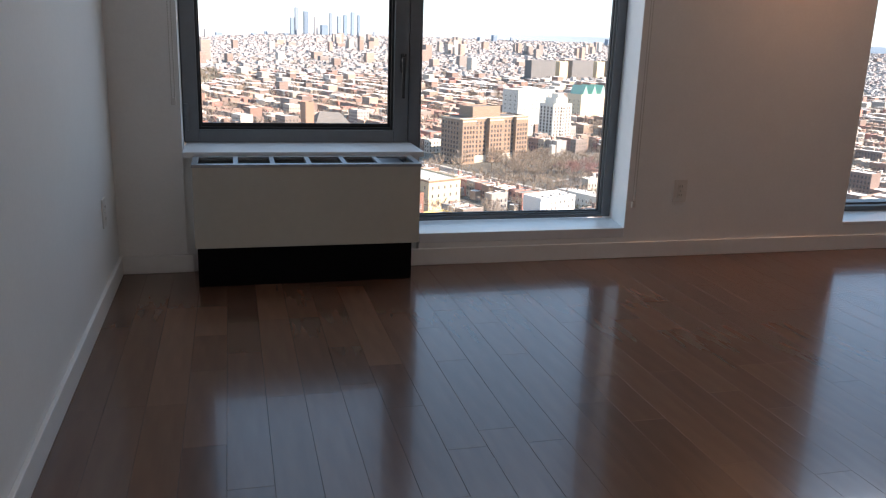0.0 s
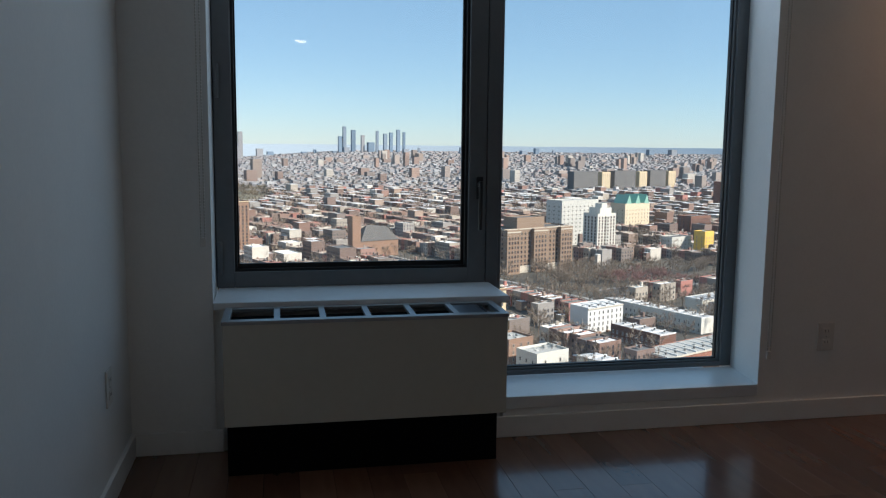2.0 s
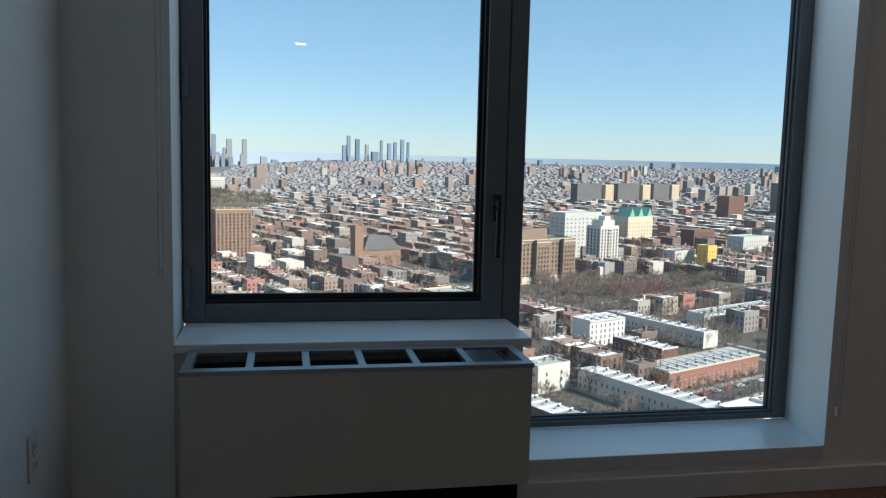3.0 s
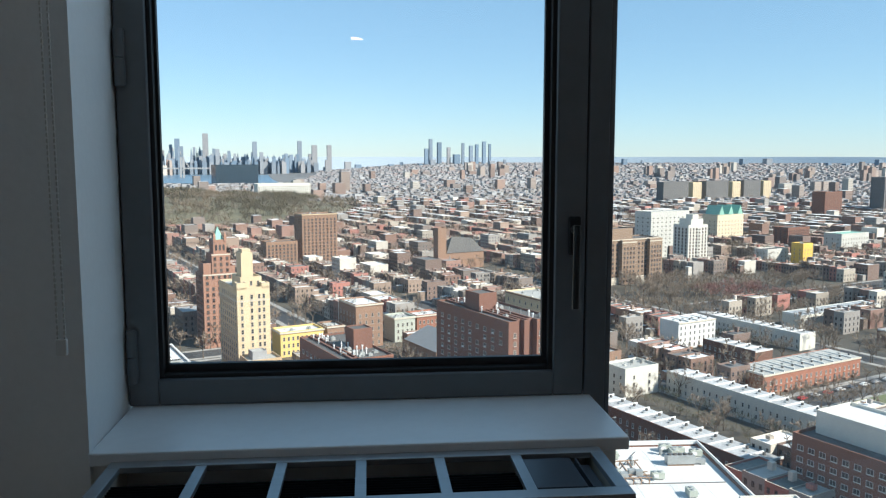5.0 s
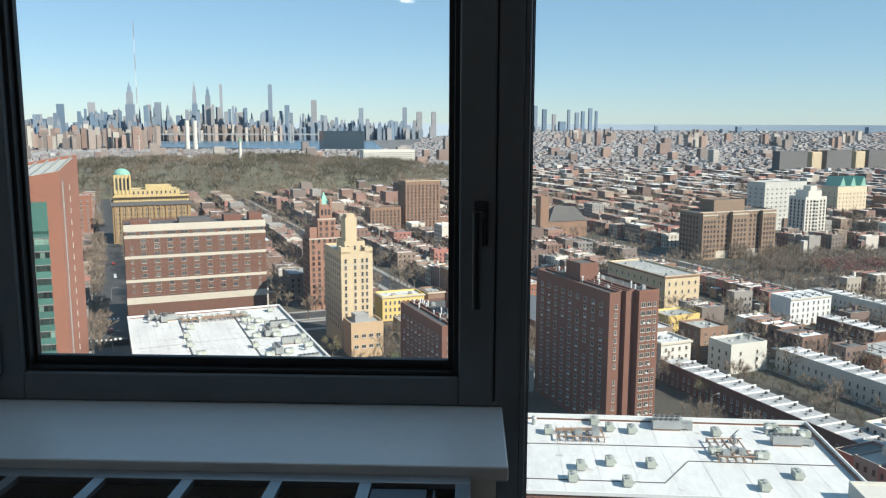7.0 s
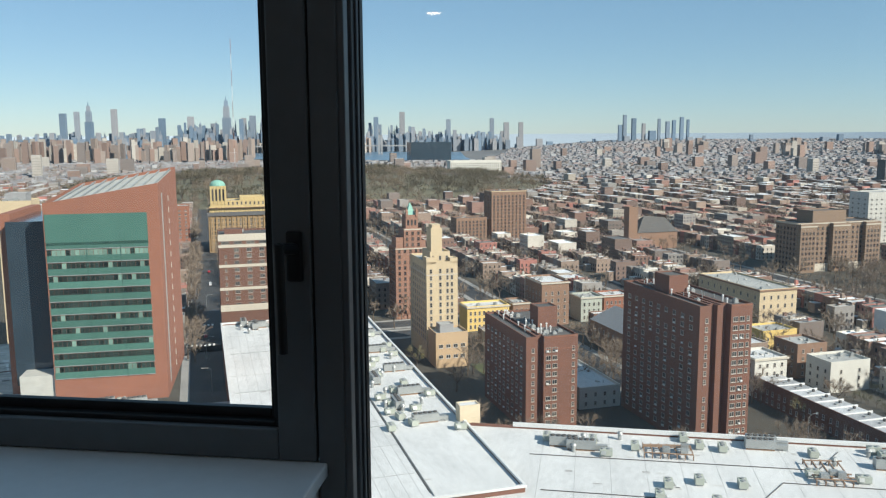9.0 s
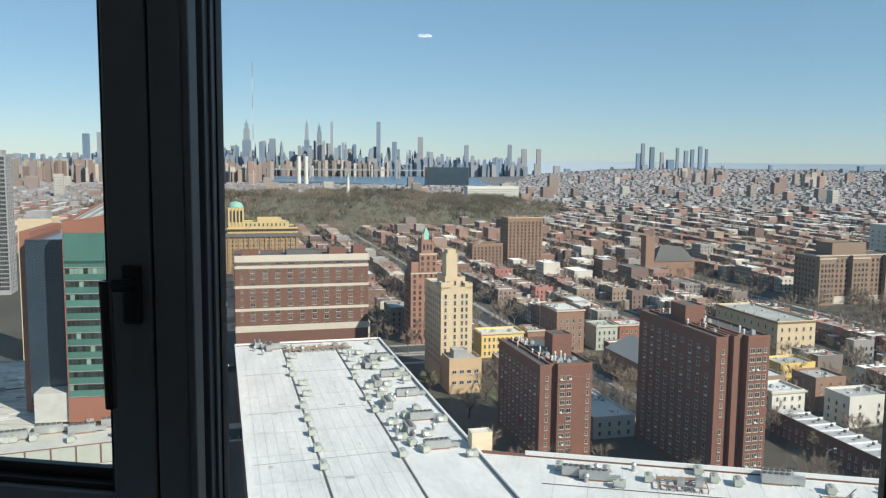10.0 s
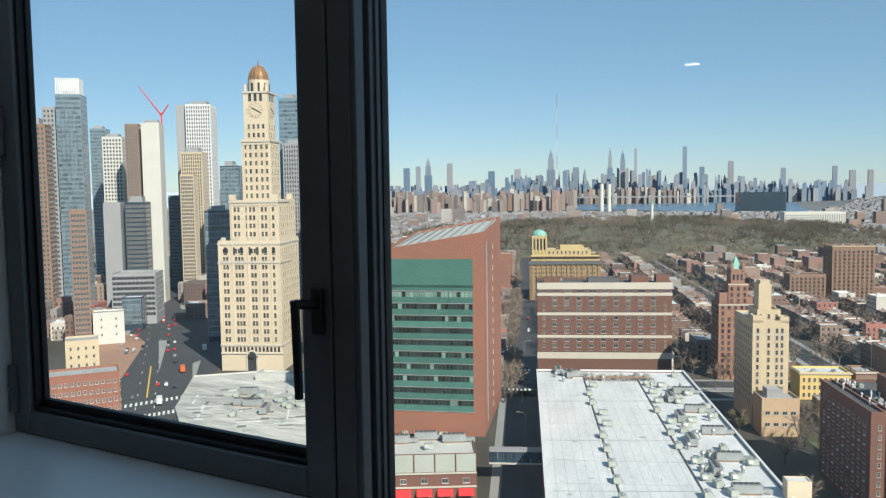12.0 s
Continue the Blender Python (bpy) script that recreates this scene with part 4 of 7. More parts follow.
# shopping mall: long white roof, a wing with arches, and the podium
mall = thing("shopping_mall", "low shopping mall with a large white membrane roof", "building", at((-62, 152.6)))
mass("wall", mall, 0, 0, 0, 62.6, 190, 17, BRICK_RED, WHITE_ROOF, 0.8)
part("roof_edge", Geo().box(-0.3, -0.3, 16.6, 62.9, 0.4, 17.2).box(-0.3, 0.4, 16.6, 0.4, 190, 17.2).box(62.2, 0.4, 16.6, 62.9, 190, 17.2).box(-0.3, 189.6, 16.6, 62.9, 190.3, 17.25), SIGN_WHITE, mall)
for x in (19.5, 41.5):
    part("roof_pipe", Geo().rod((x, 2, 16.4), (x, 178, 16.4), 0.15, 0.15, 6), STEEL, mall, "grey pipe run")
for y in (48, 92, 140):
    part("roof_seam", Geo().rod((2, y, 16.22), (41, y + 2, 16.22), 0.12, 0.12, 5), STEEL, mall)
for i in range(13):
    part("membrane_seam", Geo().box(3 + 3.0 * i, 2, 16.2, 3.1 + 3.0 * i, 176, 16.225), SEAM, mall)
for i in range(9):
    part("cross_seam", Geo().box(1.5, 16 + 19 * i, 16.2, 42, 16.14 + 19 * i, 16.23), SEAM, mall)
for x in (19.0, 41.0):
    part("conduit_block", Geo().box(x, 4, 16.2, x + 0.28, 176, 16.34), DARK_ROOF, mall, "black conduit run")
for i in range(26):
    w, d = seam_rng.uniform(0.6, 3.2), seam_rng.uniform(0.5, 2.0)
    x, y = seam_rng.uniform(3, 57), seam_rng.uniform(10, 178)
    part("roof_patch", Geo().box(x, y, 16.2, x + w, y + d, 16.215), PATCH_PALE, mall)
wing = thing("shopping_mall_wing", "red brick mall wing with arched windows and white roof", "building", pose(-6, 171.3, GZ, 0, 0, -2.2))
mass("wall", wing, -26, 0, 0, 97, 48.5, 16.15, BRICK_RED, WHITE_ROOF, 0.8)
part("roof_edge", Geo().box(-0.2, -0.4, 16.1, 97.4, -0.003, 16.9).box(97.0, -0.003, 15.9, 97.4, 48.5, 16.9).box(-6.0, 48.0, 15.9, 97.0, 48.9, 16.9), SIGN_WHITE, wing)
part("stone_course", Geo().box(-0.1, -0.35, 13.6, 97.1, -0.003, 14.2), PALE_BAND, wing)
for i in range(11):
    part("membrane_seam", Geo().box(3 + 8.6 * i, 1, 15.35, 3.1 + 8.6 * i, 47, 15.375), SEAM, wing)
for x0, y0, x1, y1 in ((4, 9, 52, 9), (52, 9, 60, 22), (60, 22, 95, 22), (0, 30, 70, 31), (70, 31, 78, 44)):
    part("conduit", Geo().rod((x0, y0, 15.47), (x1, y1, 15.47), 0.12, 0.12, 5), DARK_ROOF, wing, "black conduit run")
for i in range(18):
    w, d = seam_rng.uniform(0.6, 2.6), seam_rng.uniform(0.5, 1.6)
    x, y = seam_rng.uniform(3, 90), seam_rng.uniform(3, 42)
    part("roof_patch", Geo().box(x, y, 15.35, x + w, y + d, 15.365), PATCH_PALE, wing)
arch = Geo()
n = 14
prof = [(3.6 * math.cos(math.pi * i / n), 5.5 + 3.6 * math.sin(math.pi * i / n)) for i in range(n + 1)]
ol = [(-3.6, 0)] + list(reversed(prof)) + [(3.6, 0)]
arch.add([(x, -0.06, z) for x, z in ol], [tuple(reversed(range(len(ol))))], 1)
for i in range(n):
    (xa, za), (xb, zb) = prof[i], prof[i + 1]
    k = 1.16
    arch.add([(xa, -0.3, za), (xb, -0.3, zb), (xb * k, -0.3, 5.5 + (zb - 5.5) * k), (xa * k, -0.3, 5.5 + (za - 5.5) * k)], [(0, 1, 2, 3)], 0)
for x in (-1.8, 0, 1.8):
    arch.box(x - 0.08, -0.16, 0, x + 0.08, -0.07, 8.2, 0)
arch.box(-3.6, -0.16, 5.3, 3.6, -0.07, 5.5, 0)
arch_me = arch.mesh("arched_window", [BRICK_ORANGE, DARK_GLASS])
for i in range(9):
    part("arched_window", arch_me, None, wing).location = (6.5 + 10.3 * i, 0, 3.6)
    part("pilaster", Geo().box(1.0 + 10.3 * i, -0.4, 0, 1.8 + 10.3 * i, -0.003, 15.3), BRICK_RED, wing)
# corner pylon with its sign
py = thing("sign_pylon", "pale corner pylon with a blue and yellow store sign", "sign", pose(84.5, 163.2, GZ, 0, 0, -2.2))
mass("wall", py, 0, 0, 0, 13.5, 9, 19.5, OFFWHITE, OFFWHITE, 0.5)
part("trim", Geo().box(-0.25, -0.25, 18.2, 13.75, -0.003, 19.7).box(-0.25, -0.25, 9, 0.6, -0.003, 18.2).box(12.9, -0.25, 9, 13.75, -0.003, 18.2), GREENISH, py)
sg = part("sign_board", Geo().box(1.6, -0.35, 10.6, 11.9, -0.003, 17.6), SIGN_BLUE, py, "blue board")
part("tag", Geo().add([(2.2, -0.4, 14.1), (4.2, -0.4, 12.0), (11.2, -0.4, 12.0), (11.2, -0.4, 16.6), (4.2, -0.4, 16.6)], [(0, 1, 2, 3, 4)]), SIGN_YELLOW, sg, "yellow tag shape")
part("letter_bar", Geo().box(4.8, -0.45, 14.6, 10.6, -0.41, 16.0).box(5.2, -0.45, 12.5, 10.0, -0.41, 13.9), SIGN_BLACK, sg)


def roof_unit_at(m, first=[None]):
    if first[0] is None:
        u = thing("rooftop_unit", "grey green air handling unit on a roof", "air conditioner", m, "rooftop units")
        part("housing", Geo().box(0, 0, 0.4, 3.2, 2.0, 1.9), GREENISH, u)
        part("curb", Geo().box(0.3, 0.2, 0, 2.9, 1.8, 0.4), STEEL, u)
        for x in (0.8, 2.3):
            part("fan", Geo().tube(x, 1.0, 1.9, 2.15, 0.55, 0.5, 12), STEEL, u)
        part("hood", Geo().add([(0.3, 0, 0.9), (1.5, 0, 0.9), (1.5, 0, 1.7), (0.3, 0, 1.7), (0.3, -0.6, 0.9), (1.5, -0.6, 0.9)], [(4, 5, 2, 3), (0, 1, 5, 4), (0, 4, 3), (1, 2, 5)]), STEEL, u)
        first[0] = u
        return u
    return copy_thing(first[0], m)


rr = random.Random(12)
mz = GZ + 16.2
for i in range(11):
    for x in (20.5, 42.5):
        p = to_xy(*(Vector(to_uv(-62, 152.6)) + Vector((x, 40 + i * 13.5 + (4 if x > 30 else 0)))))
        roof_unit_at(pose(*p, mz, 0, 0, TH + rr.choice((0, 90))))
for i in range(24):
    x, y = rr.choice((47, 50, 55, 58)) + rr.uniform(-0.6, 0.6), 40 + i * 6.1
    p = to_xy(*(Vector(to_uv(-62, 152.6)) + Vector((x, y))))
    roof_unit_at(pose(*p, mz, 0, 0, TH + rr.uniform(-8, 8) + rr.choice((0, 90))))
for i in range(22):
    x, y = rr.uniform(2, 94), rr.choice((rr.uniform(36, 46), rr.uniform(4, 40), rr.uniform(40, 46)))
    p = pose(-6, 169.5, 0, 0, 0, -2.2) @ Vector((x, y, 0))
    roof_unit_at(pose(p.x, p.y, GZ + 15.36, 0, 0, rr.choice((0, 90)) - 2))
g = thing("roof_penthouse", "tan stair penthouse on the white mall roof", "building", pose(-25, 219, GZ + 15.3, 0, 0, 24))
mass("wall", g, 0, 0, 0, 6, 4, 6, LIMESTONE, WHITE_ROOF, 0.3)


def vent_stack(m, first=[None]):
    if first[0] is None:
        u = thing("roof_vent", "tall grey exhaust stack on a white roof", "vent", m, "roof vents")
        part("duct", Geo().tube(0, 0, 0, 1.7, 0.55, 0.5, 10), STEEL, u)
        part("cowl", Geo().tube(0, 0, 1.7, 2.3, 0.85, 0.45, 10), STEEL, u)
        first[0] = u
        return u
    return copy_thing(first[0], m)


def long_unit(m, first=[None]):
    if first[0] is None:
        u = thing("chiller", "long grey chiller with fans on a roof", "air conditioner", m, "chillers")
        part("casing", Geo().box(0, 0, 0.5, 7.5, 2.6, 2.7), STEEL, u)
        for i in range(2):
            part("skid", Geo().box(0.2, 0.2 + 2 * i, 0, 7.3, 0.5 + 2 * i, 0.5), RUST, u)
        for i in range(5):
            part("fan", Geo().tube(0.9 + 1.42 * i, 1.3, 2.7, 3.0, 0.62, 0.6, 12), DARK_ROOF, u)
        part("duct", Geo().box(7.5, 0.6, 0.4, 10.5, 1.9, 1.5).box(9.3, 0.6, 0, 10.5, 1.9, 0.4), STEEL, u)
        first[0] = u
        return u
    return copy_thing(first[0], m)


org = Vector(to_uv(-62, 152.6))
for i in range(26):
    x, y = (rr.uniform(44, 58), rr.uniform(40, 186)) if i < 18 else (rr.uniform(4, 40), rr.uniform(165, 186))
    p = to_xy(*(org + Vector((x, y))))
    vent_stack(pose(*p, mz, 0, 0, 0))
for i in range(12):
    x, y = (rr.uniform(46, 52), 48 + i * 13) if i < 9 else (rr.uniform(4, 20), 150 + i * 3)
    p = to_xy(*(org + Vector((x, y))))
    long_unit(pose(*p, mz, 0, 0, TH + 90 * (i % 2)))
for i in range(10):
    p = pose(-6, 171.3, 0, 0, 0, -2.2) @ Vector((rr.uniform(4, 88), rr.uniform(33, 45), 0))
    (vent_stack if i % 2 else long_unit)(pose(p.x, p.y, GZ + 15.36, 0, 0, -2.2))


def rack(m, label, w, d, seed):
    """A steel frame with pipes and plant on the roof."""
    r = random.Random(seed)
    o = thing("roof_plant", label, "roof plant", m, "roof plant frames")
    for i in range(int(w / 2) + 1):
        part("beam", Geo().box(i * 2, 0, 1.0, i * 2 + 0.25, d, 1.25).box(i * 2, 0.5, 0, i * 2 + 0.25, 0.75, 1.0).box(i * 2, d - 0.75, 0, i * 2 + 0.25, d - 0.5, 1.0), RUST, o)
    for i in range(4):
        y = r.uniform(0.5, d - 0.5)
        part("pipe", Geo().rod((0, y, 1.4), (w, y + r.uniform(-1, 1), 1.5), 0.18, 0.18, 6), RUST, o)
    for i in range(3):
        x, y = r.uniform(0, w - 2), r.uniform(0, d - 2)
        part("cooler", Geo().box(x, y, 1.25, x + 1.8, y + 1.6, 2.6), STEEL, o)


p = to_xy(*(Vector(to_uv(-62, 152.6)) + Vector((20, 172))))
rack(pose(*p, mz, 0, 0, TH), "rusty steel pipe frame on the white roof", 26, 8, 3)
rack(pose(62, 190, GZ + 15.36, 0, 0, -2), "brown steel plant frame on the white roof", 9, 14, 4)
rack(pose(24, 202, GZ + 15.36, 0, 0, -2), "brown steel plant frame on the white roof", 12, 8, 5)

pod = thing("mall_podium", "low mall block with pale panels, brick storefront and red awnings", "building", at((-157, 188), None, 32))
mass("wall", pod, 0, 0, 0, 52, 70, 16.2, BRICK_RED, CONCRETE, 0.6)
for i in range(8):
    part("panel", Geo().box(1 + 6.4 * i, -0.3, 10.6, 6.9 + 6.4 * i, -0.003, 16.0), GREENISH, pod, "grey green wall panel")
    part("awning", Geo().add([(1.5 + 6.4 * i, -0.01, 5.2), (6.3 + 6.4 * i, -0.01, 5.2), (6.3 + 6.4 * i, -2.2, 3.6), (1.5 + 6.4 * i, -2.2, 3.6)], [(0, 1, 2, 3)]), AWNING, pod, "red canvas awning")
    part("shop_window", WIN["wide"], None, pod).matrix_basis = pose(3.9 + 6.4 * i, -0.02, 7.0)
for z in (9.9, 5.6):
    part("stone_course", Geo().box(0, -0.35, z, 52, -0.003, z + 0.5), PALE_BAND, pod)
for i in range(9):
    roof_unit_at(pose(*(at((-157, 188), None, 32) @ Vector((6 + 5 * i, rr.uniform(3, 18), 0))).xy, GZ + 15.6, 0, 0, 33 + rr.choice((0, 90))))
sky_bridge = thing("footbridge", "glazed grey footbridge across the street", "bridge", at((-117, 232), GZ + 7, TH))
part("deck", Geo().box(0, 0, 0, 27, 4, 0.6), CONCRETE, sky_bridge)
part("roof", Geo().box(0, -0.2, 4.2, 27, 4.2, 4.6), GREY_CLAD, sky_bridge)
for i in range(10):
    part("glass_panel", Geo().box(0.1 + 2.7 * i, 0.1, 0.6, 2.6 + 2.7 * i, 0.25, 4.2), DARK_GLASS, sky_bridge)

arena = thing("round_mall_hall", "low many-sided hall with a weathered grey roof", "building", pose(-213, 234, GZ))
n = 12
rim = [(-1, -43), (33, -48), (54, -40), (62, 0), (40, 38), (8, 52), (-34, 40), (-58, 16), (-24, -25)]
n = len(rim)
part("wall", Geo().add([(x, y, z) for z in (0, 16.6) for x, y in rim], [(i, (i + 1) % n, n + (i + 1) % n, n + i) for i in range(n)]), CONCRETE, arena)
part("roof", Geo().add([(x, y, 15.9) for x, y in rim], [tuple(range(n))]), ARENA_ROOF, arena, "weathered grey roof")
for i in range(n):
    a, c = Vector(rim[i]), Vector(rim[(i + 1) % n])
    q = [a.lerp(c, 0.06), a.lerp(c, 0.94)]
    part("panel", Geo().add([(q[0].x * 1.01, q[0].y * 1.01, 10.8), (q[1].x * 1.01, q[1].y * 1.01, 10.8), (q[1].x * 1.01, q[1].y * 1.01, 15.6), (q[0].x * 1.01, q[0].y * 1.01, 15.6)], [(0, 1, 2, 3)]), GREENISH, arena)
patch = [Geo().box(0, -w / 2, 0, l, w / 2, 0.05) for l, w in ((9, 0.5), (5, 1.3), (14, 0.7), (3, 2.2))]
patch = [[p.mesh("roof_patch", m) for p in patch] for m in (PATCH_DARK, GREY_ROOF, SIGN_WHITE, CONCRETE)]
for i in range(150):
    a, q = rr.uniform(0, 6.28), 38 * math.sqrt(rr.random())
    part("roof_patch", rr.choice(rr.choice(patch)), None, arena).matrix_basis = pose(5 + q * math.cos(a), 1 + q * math.sin(a), 15.9 + 0.004 * (i % 7), 0, 0, rr.choice((38, 42, 36, 128)))
part("roof_screen", Geo().box(-1, -0.4, 0, 30, 0.4, 3.2).box(-1, 0.4, 0, -0.2, 9, 3.2).box(29.2, 0.4, 0, 30, 9, 3.2), CONCRETE, arena).matrix_basis = pose(-28, 24, 15.9, 0, 0, 24)
for i in range(24):
    a, q = rr.uniform(0, 6.28), rr.uniform(3, 27)
    (roof_unit_at if i % 3 else long_unit)(pose(-207 + q * math.cos(a), 235 + q * math.sin(a), GZ + 15.9, 0, 0, rr.choice((30, 120))))
for i in range(5):
    p = at((-157, 188), None, 32) @ Vector((6 + 9 * i, 12 + 3 * (i % 2), 0))
    long_unit(pose(p.x, p.y, GZ + 15.6, 0, 0, 32))

# clock tower
ck = thing("clock_tower", "tall buff limestone clock tower with a gilded dome", "tower", at((-322, 317)) @ Matrix.Diagonal((1, 1, 1.021, 1)))
def stage(x0, y0, z0, x1, y1, z1, name="wall"):
    mass(name, ck, x0, y0, z0, x1, y1, z1, LIMESTONE, GREY_ROOF, 1.0)
stage(0, 0, 0, 34, 36, 69)
stage(6, 2.5, 68, 33, 34, 90, "middle_stage")
stage(11.5, 9, 89, 27.5, 25, 122, "shaft")
stage(12.8, 10.3, 121, 26.2, 23.7, 147, "clock_stage")
part("drum", Geo().tube(19.5, 17, 146, 153.5, 5.9, 5.7, 16), LIMESTONE, ck)
for i in range(10):
    a = 2 * math.pi * i / 10
    part("drum_arch", Geo().box(-0.55, -0.2, 0, 0.55, 0.05, 4.6), PANE, ck).matrix_basis = pose(19.5 + 5.85 * math.cos(a), 17 + 5.85 * math.sin(a), 147.2, 0, 0, math.degrees(a) + 90)
dome = Geo()
for i in range(6):
    a0, a1 = math.pi / 2 * i / 6, math.pi / 2 * (i + 1) / 6
    dome.tube(19.5, 17, 153.5 + 8 * math.sin(a0), 153.5 + 8 * math.sin(a1), 5.4 * math.cos(a0) + 0.02, 5.4 * math.cos(a1) + 0.02, 16)
dm = part("dome", dome, GOLD, ck, "ribbed gilded copper dome")
for i in range(16):
    a = 2 * math.pi * i / 16
    pts = [(19.5 + 5.55 * math.cos(k) * math.cos(a), 17 + 5.55 * math.cos(k) * math.sin(a), 153.5 + 8.1 * math.sin(k)) for k in (0, 0.5, 1.0, 1.4)]
    rb = Geo()
    for p, q in zip(pts, pts[1:]):
        rb.rod(p, q, 0.22, 0.2, 5)
    part("rib", rb, RUST, dm)
part("finial", Geo().rod((19.5, 17, 161), (19.5, 17, 165), 0.35, 0.08, 6), GOLD, ck)
for face, cx, y in (("front", 19.5, 10.3), ("right", 17.0, 26.2)):
    base_m = pose(cx, y, 137.5) if face == "front" else pose(y, cx, 137.5, 0, 0, 90)
    dial = part("clock_face", Geo().rod((0, -0.05, 0), (0, -0.22, 0), 4.3, 4.3, 28), mat("dial_" + face, (0.56, 0.46, 0.33), 0.8, scale=2), ck, "round pale clock dial")
    dial.matrix_basis = base_m
    for i in range(12):
        a = 2 * math.pi * i / 12
        part("hour_mark", Geo().box(-0.2, -0.3, 3.1, 0.2, -0.225, 3.9), RUST, dial).matrix_basis = pose(0, 0, 0, 0, math.degrees(a), 0)
    part("hour_hand", Geo().box(-0.25, -0.4, -0.6, 0.25, -0.31, 2.3), SIGN_BLACK, dial).matrix_basis = pose(0, 0, 0, 0, -62, 0)
    part("minute_hand", Geo().box(-0.2, -0.5, -0.9, 0.2, -0.41, 3.4), SIGN_BLACK, dial).matrix_basis = pose(0, 0, 0, 0, 118, 0)
TALL = win_mesh(1.45, 2.5, LIMESTONE, 1)
zl = [15.5 + 4.25 * i for i in range(12)]
windows(ck, TALL, "front", 34, 36, [3.2, 4.9, 9.8, 11.5, 13.2, 18.5, 20.2, 24.5, 26.2, 30.4], zl, 0.0, 1)
windows(ck, TALL, "right", 34, 36, spread(3, 33, 9), zl, 0.0, 2)
for xs, off, zs in (([9, 11, 15.5, 17.5, 19.5, 24, 26, 30], 2.5, [71 + 4.3 * i for i in range(4)]), ([13.6, 16.4, 19.5, 22.6, 25.4], 9, [91 + 4.3 * i for i in range(7)]), ([15.5, 18.2, 20.8, 23.5], 10.3, [123, 127.5])):
    for z in zs:
        for x in xs:
            part("window", TALL, None, ck).matrix_basis = pose(x, off, z)
for xw, ys, zs in ((33, spread(4, 33, 7), [71 + 4.3 * i for i in range(4)]), (27.5, spread(10, 24, 5), [91 + 4.3 * i for i in range(7)]), (26.2, spread(11, 23, 4), [123, 127.5])):
    for z in zs:
        for y in ys:
            part("window", TALL, None, ck).matrix_basis = pose(xw, y, z, 0, 0, 90)
for i in range(3):
    part("belfry_arch", Geo().box(-0.8, -0.12, 0, 0.8, -0.003, 3.4).rod((0, -0.12, 3.4), (0, -0.003, 3.4), 0.8, 0.8, 12), PANE, ck).matrix_basis = pose(16.5 + 3 * i, 10.3, 142.0)
    part("belfry_arch", Geo().box(-0.8, -0.12, 0, 0.8, -0.003, 3.4).rod((0, -0.12, 3.4), (0, -0.003, 3.4), 0.8, 0.8, 12), PANE, ck).matrix_basis = pose(26.2, 14 + 3 * i, 142.0, 0, 0, 90)
for z in (13.2, 66.8):
    part("stone_course", Geo().box(-0.4, -0.4, z, 34.4, -0.003, z + 0.9).box(34.003, -0.4, z, 34.4, 36, z + 0.9), PALE_BAND, ck)
for x0, y0, x1, z in ((6, 2.5, 33, 88.6), (11.5, 9, 27.5, 120.6), (12.8, 10.3, 26.2, 146.2), (0, 0, 34, 57)):
    part("cornice", Geo().box(x0 - 0.5, y0 - 0.5, z, x1 + 0.5, y0 - 0.003, z + 1.0).box(x1 + 0.003, y0 - 0.5, z, x1 + 0.5, y0 + 20, z + 1.0), PALE_BAND, ck)
for x in (0, 7.4, 16, 22.3, 28.5, 33.2):
    part("pilaster", Geo().box(x, -0.35, 14.2, x + 0.8, -0.003, 68), LIMESTONE, ck)
for x in (13, 18, 21.1, 24.3):
    part("pilaster", Geo().box(x - 0.3, 8.7, 90, x + 0.3, 8.997, 120), LIMESTONE, ck)
for x, y in ((7.5, 4), (31, 4), (31, 31)):
    part("corner_turret", Geo().box(x - 1.5, y - 1.5, 89, x + 1.5, y + 1.5, 93), LIMESTONE, ck)
for x in (13.6, 25.4):
    part("corner_turret", Geo().tube(x, 11.2, 147, 151, 0.9, 0.7, 8), LIMESTONE, ck)
for i in range(7):
    part("arched_window", Geo().box(-0.9, -0.15, 0, 0.9, -0.003, 3.2).rod((0, -0.15, 3.2), (0, -0.003, 3.2), 0.9, 0.9, 12), PANE, ck).matrix_basis = pose(4 + 4.4 * i, 0, 61.5)
for z in (58.6, 88.0, 120.0):
    x0, x1, y = (0.4, 33.6, 0) if z < 60 else (6.4, 32.6, 2.5) if z < 100 else (12, 27, 9)
    g = Geo()
    for x in spread(x0, x1, int((x1 - x0) / 1.1)):
        g.box(x - 0.3, y - 0.45, z - 1.0, x + 0.3, y - 0.003, z)
    part("dentil_course", g, PALE_BAND, ck)
for x in (6.8, 15.6, 22.0, 28.2):
    part("pier", Geo().box(x, 2.1, 69, x + 0.9, 2.497, 88), LIMESTONE, ck)
for x in (1.6, 8.2, 16.8, 23.0, 29.2):
    part("parapet_block", Geo().box(x, 0.1, 69, x + 2.6, 1.0, 70.6), PALE_BAND, ck)
arch_frame = part("entrance_arch", Geo().box(-3.2, -0.5, 0, 3.2, -0.003, 8).rod((0, -0.5, 8), (0, -0.003, 8), 3.2, 3.2, 20), PALE_BAND, ck, "carved stone arch surround")
arch_frame.matrix_basis = pose(17, 0, 0)
part("entrance_glass", Geo().box(-2.3, -0.6, 0, 2.3, -0.503, 8).rod((0, -0.6, 8), (0, -0.503, 8), 2.3, 2.3, 18), PANE, arch_frame)
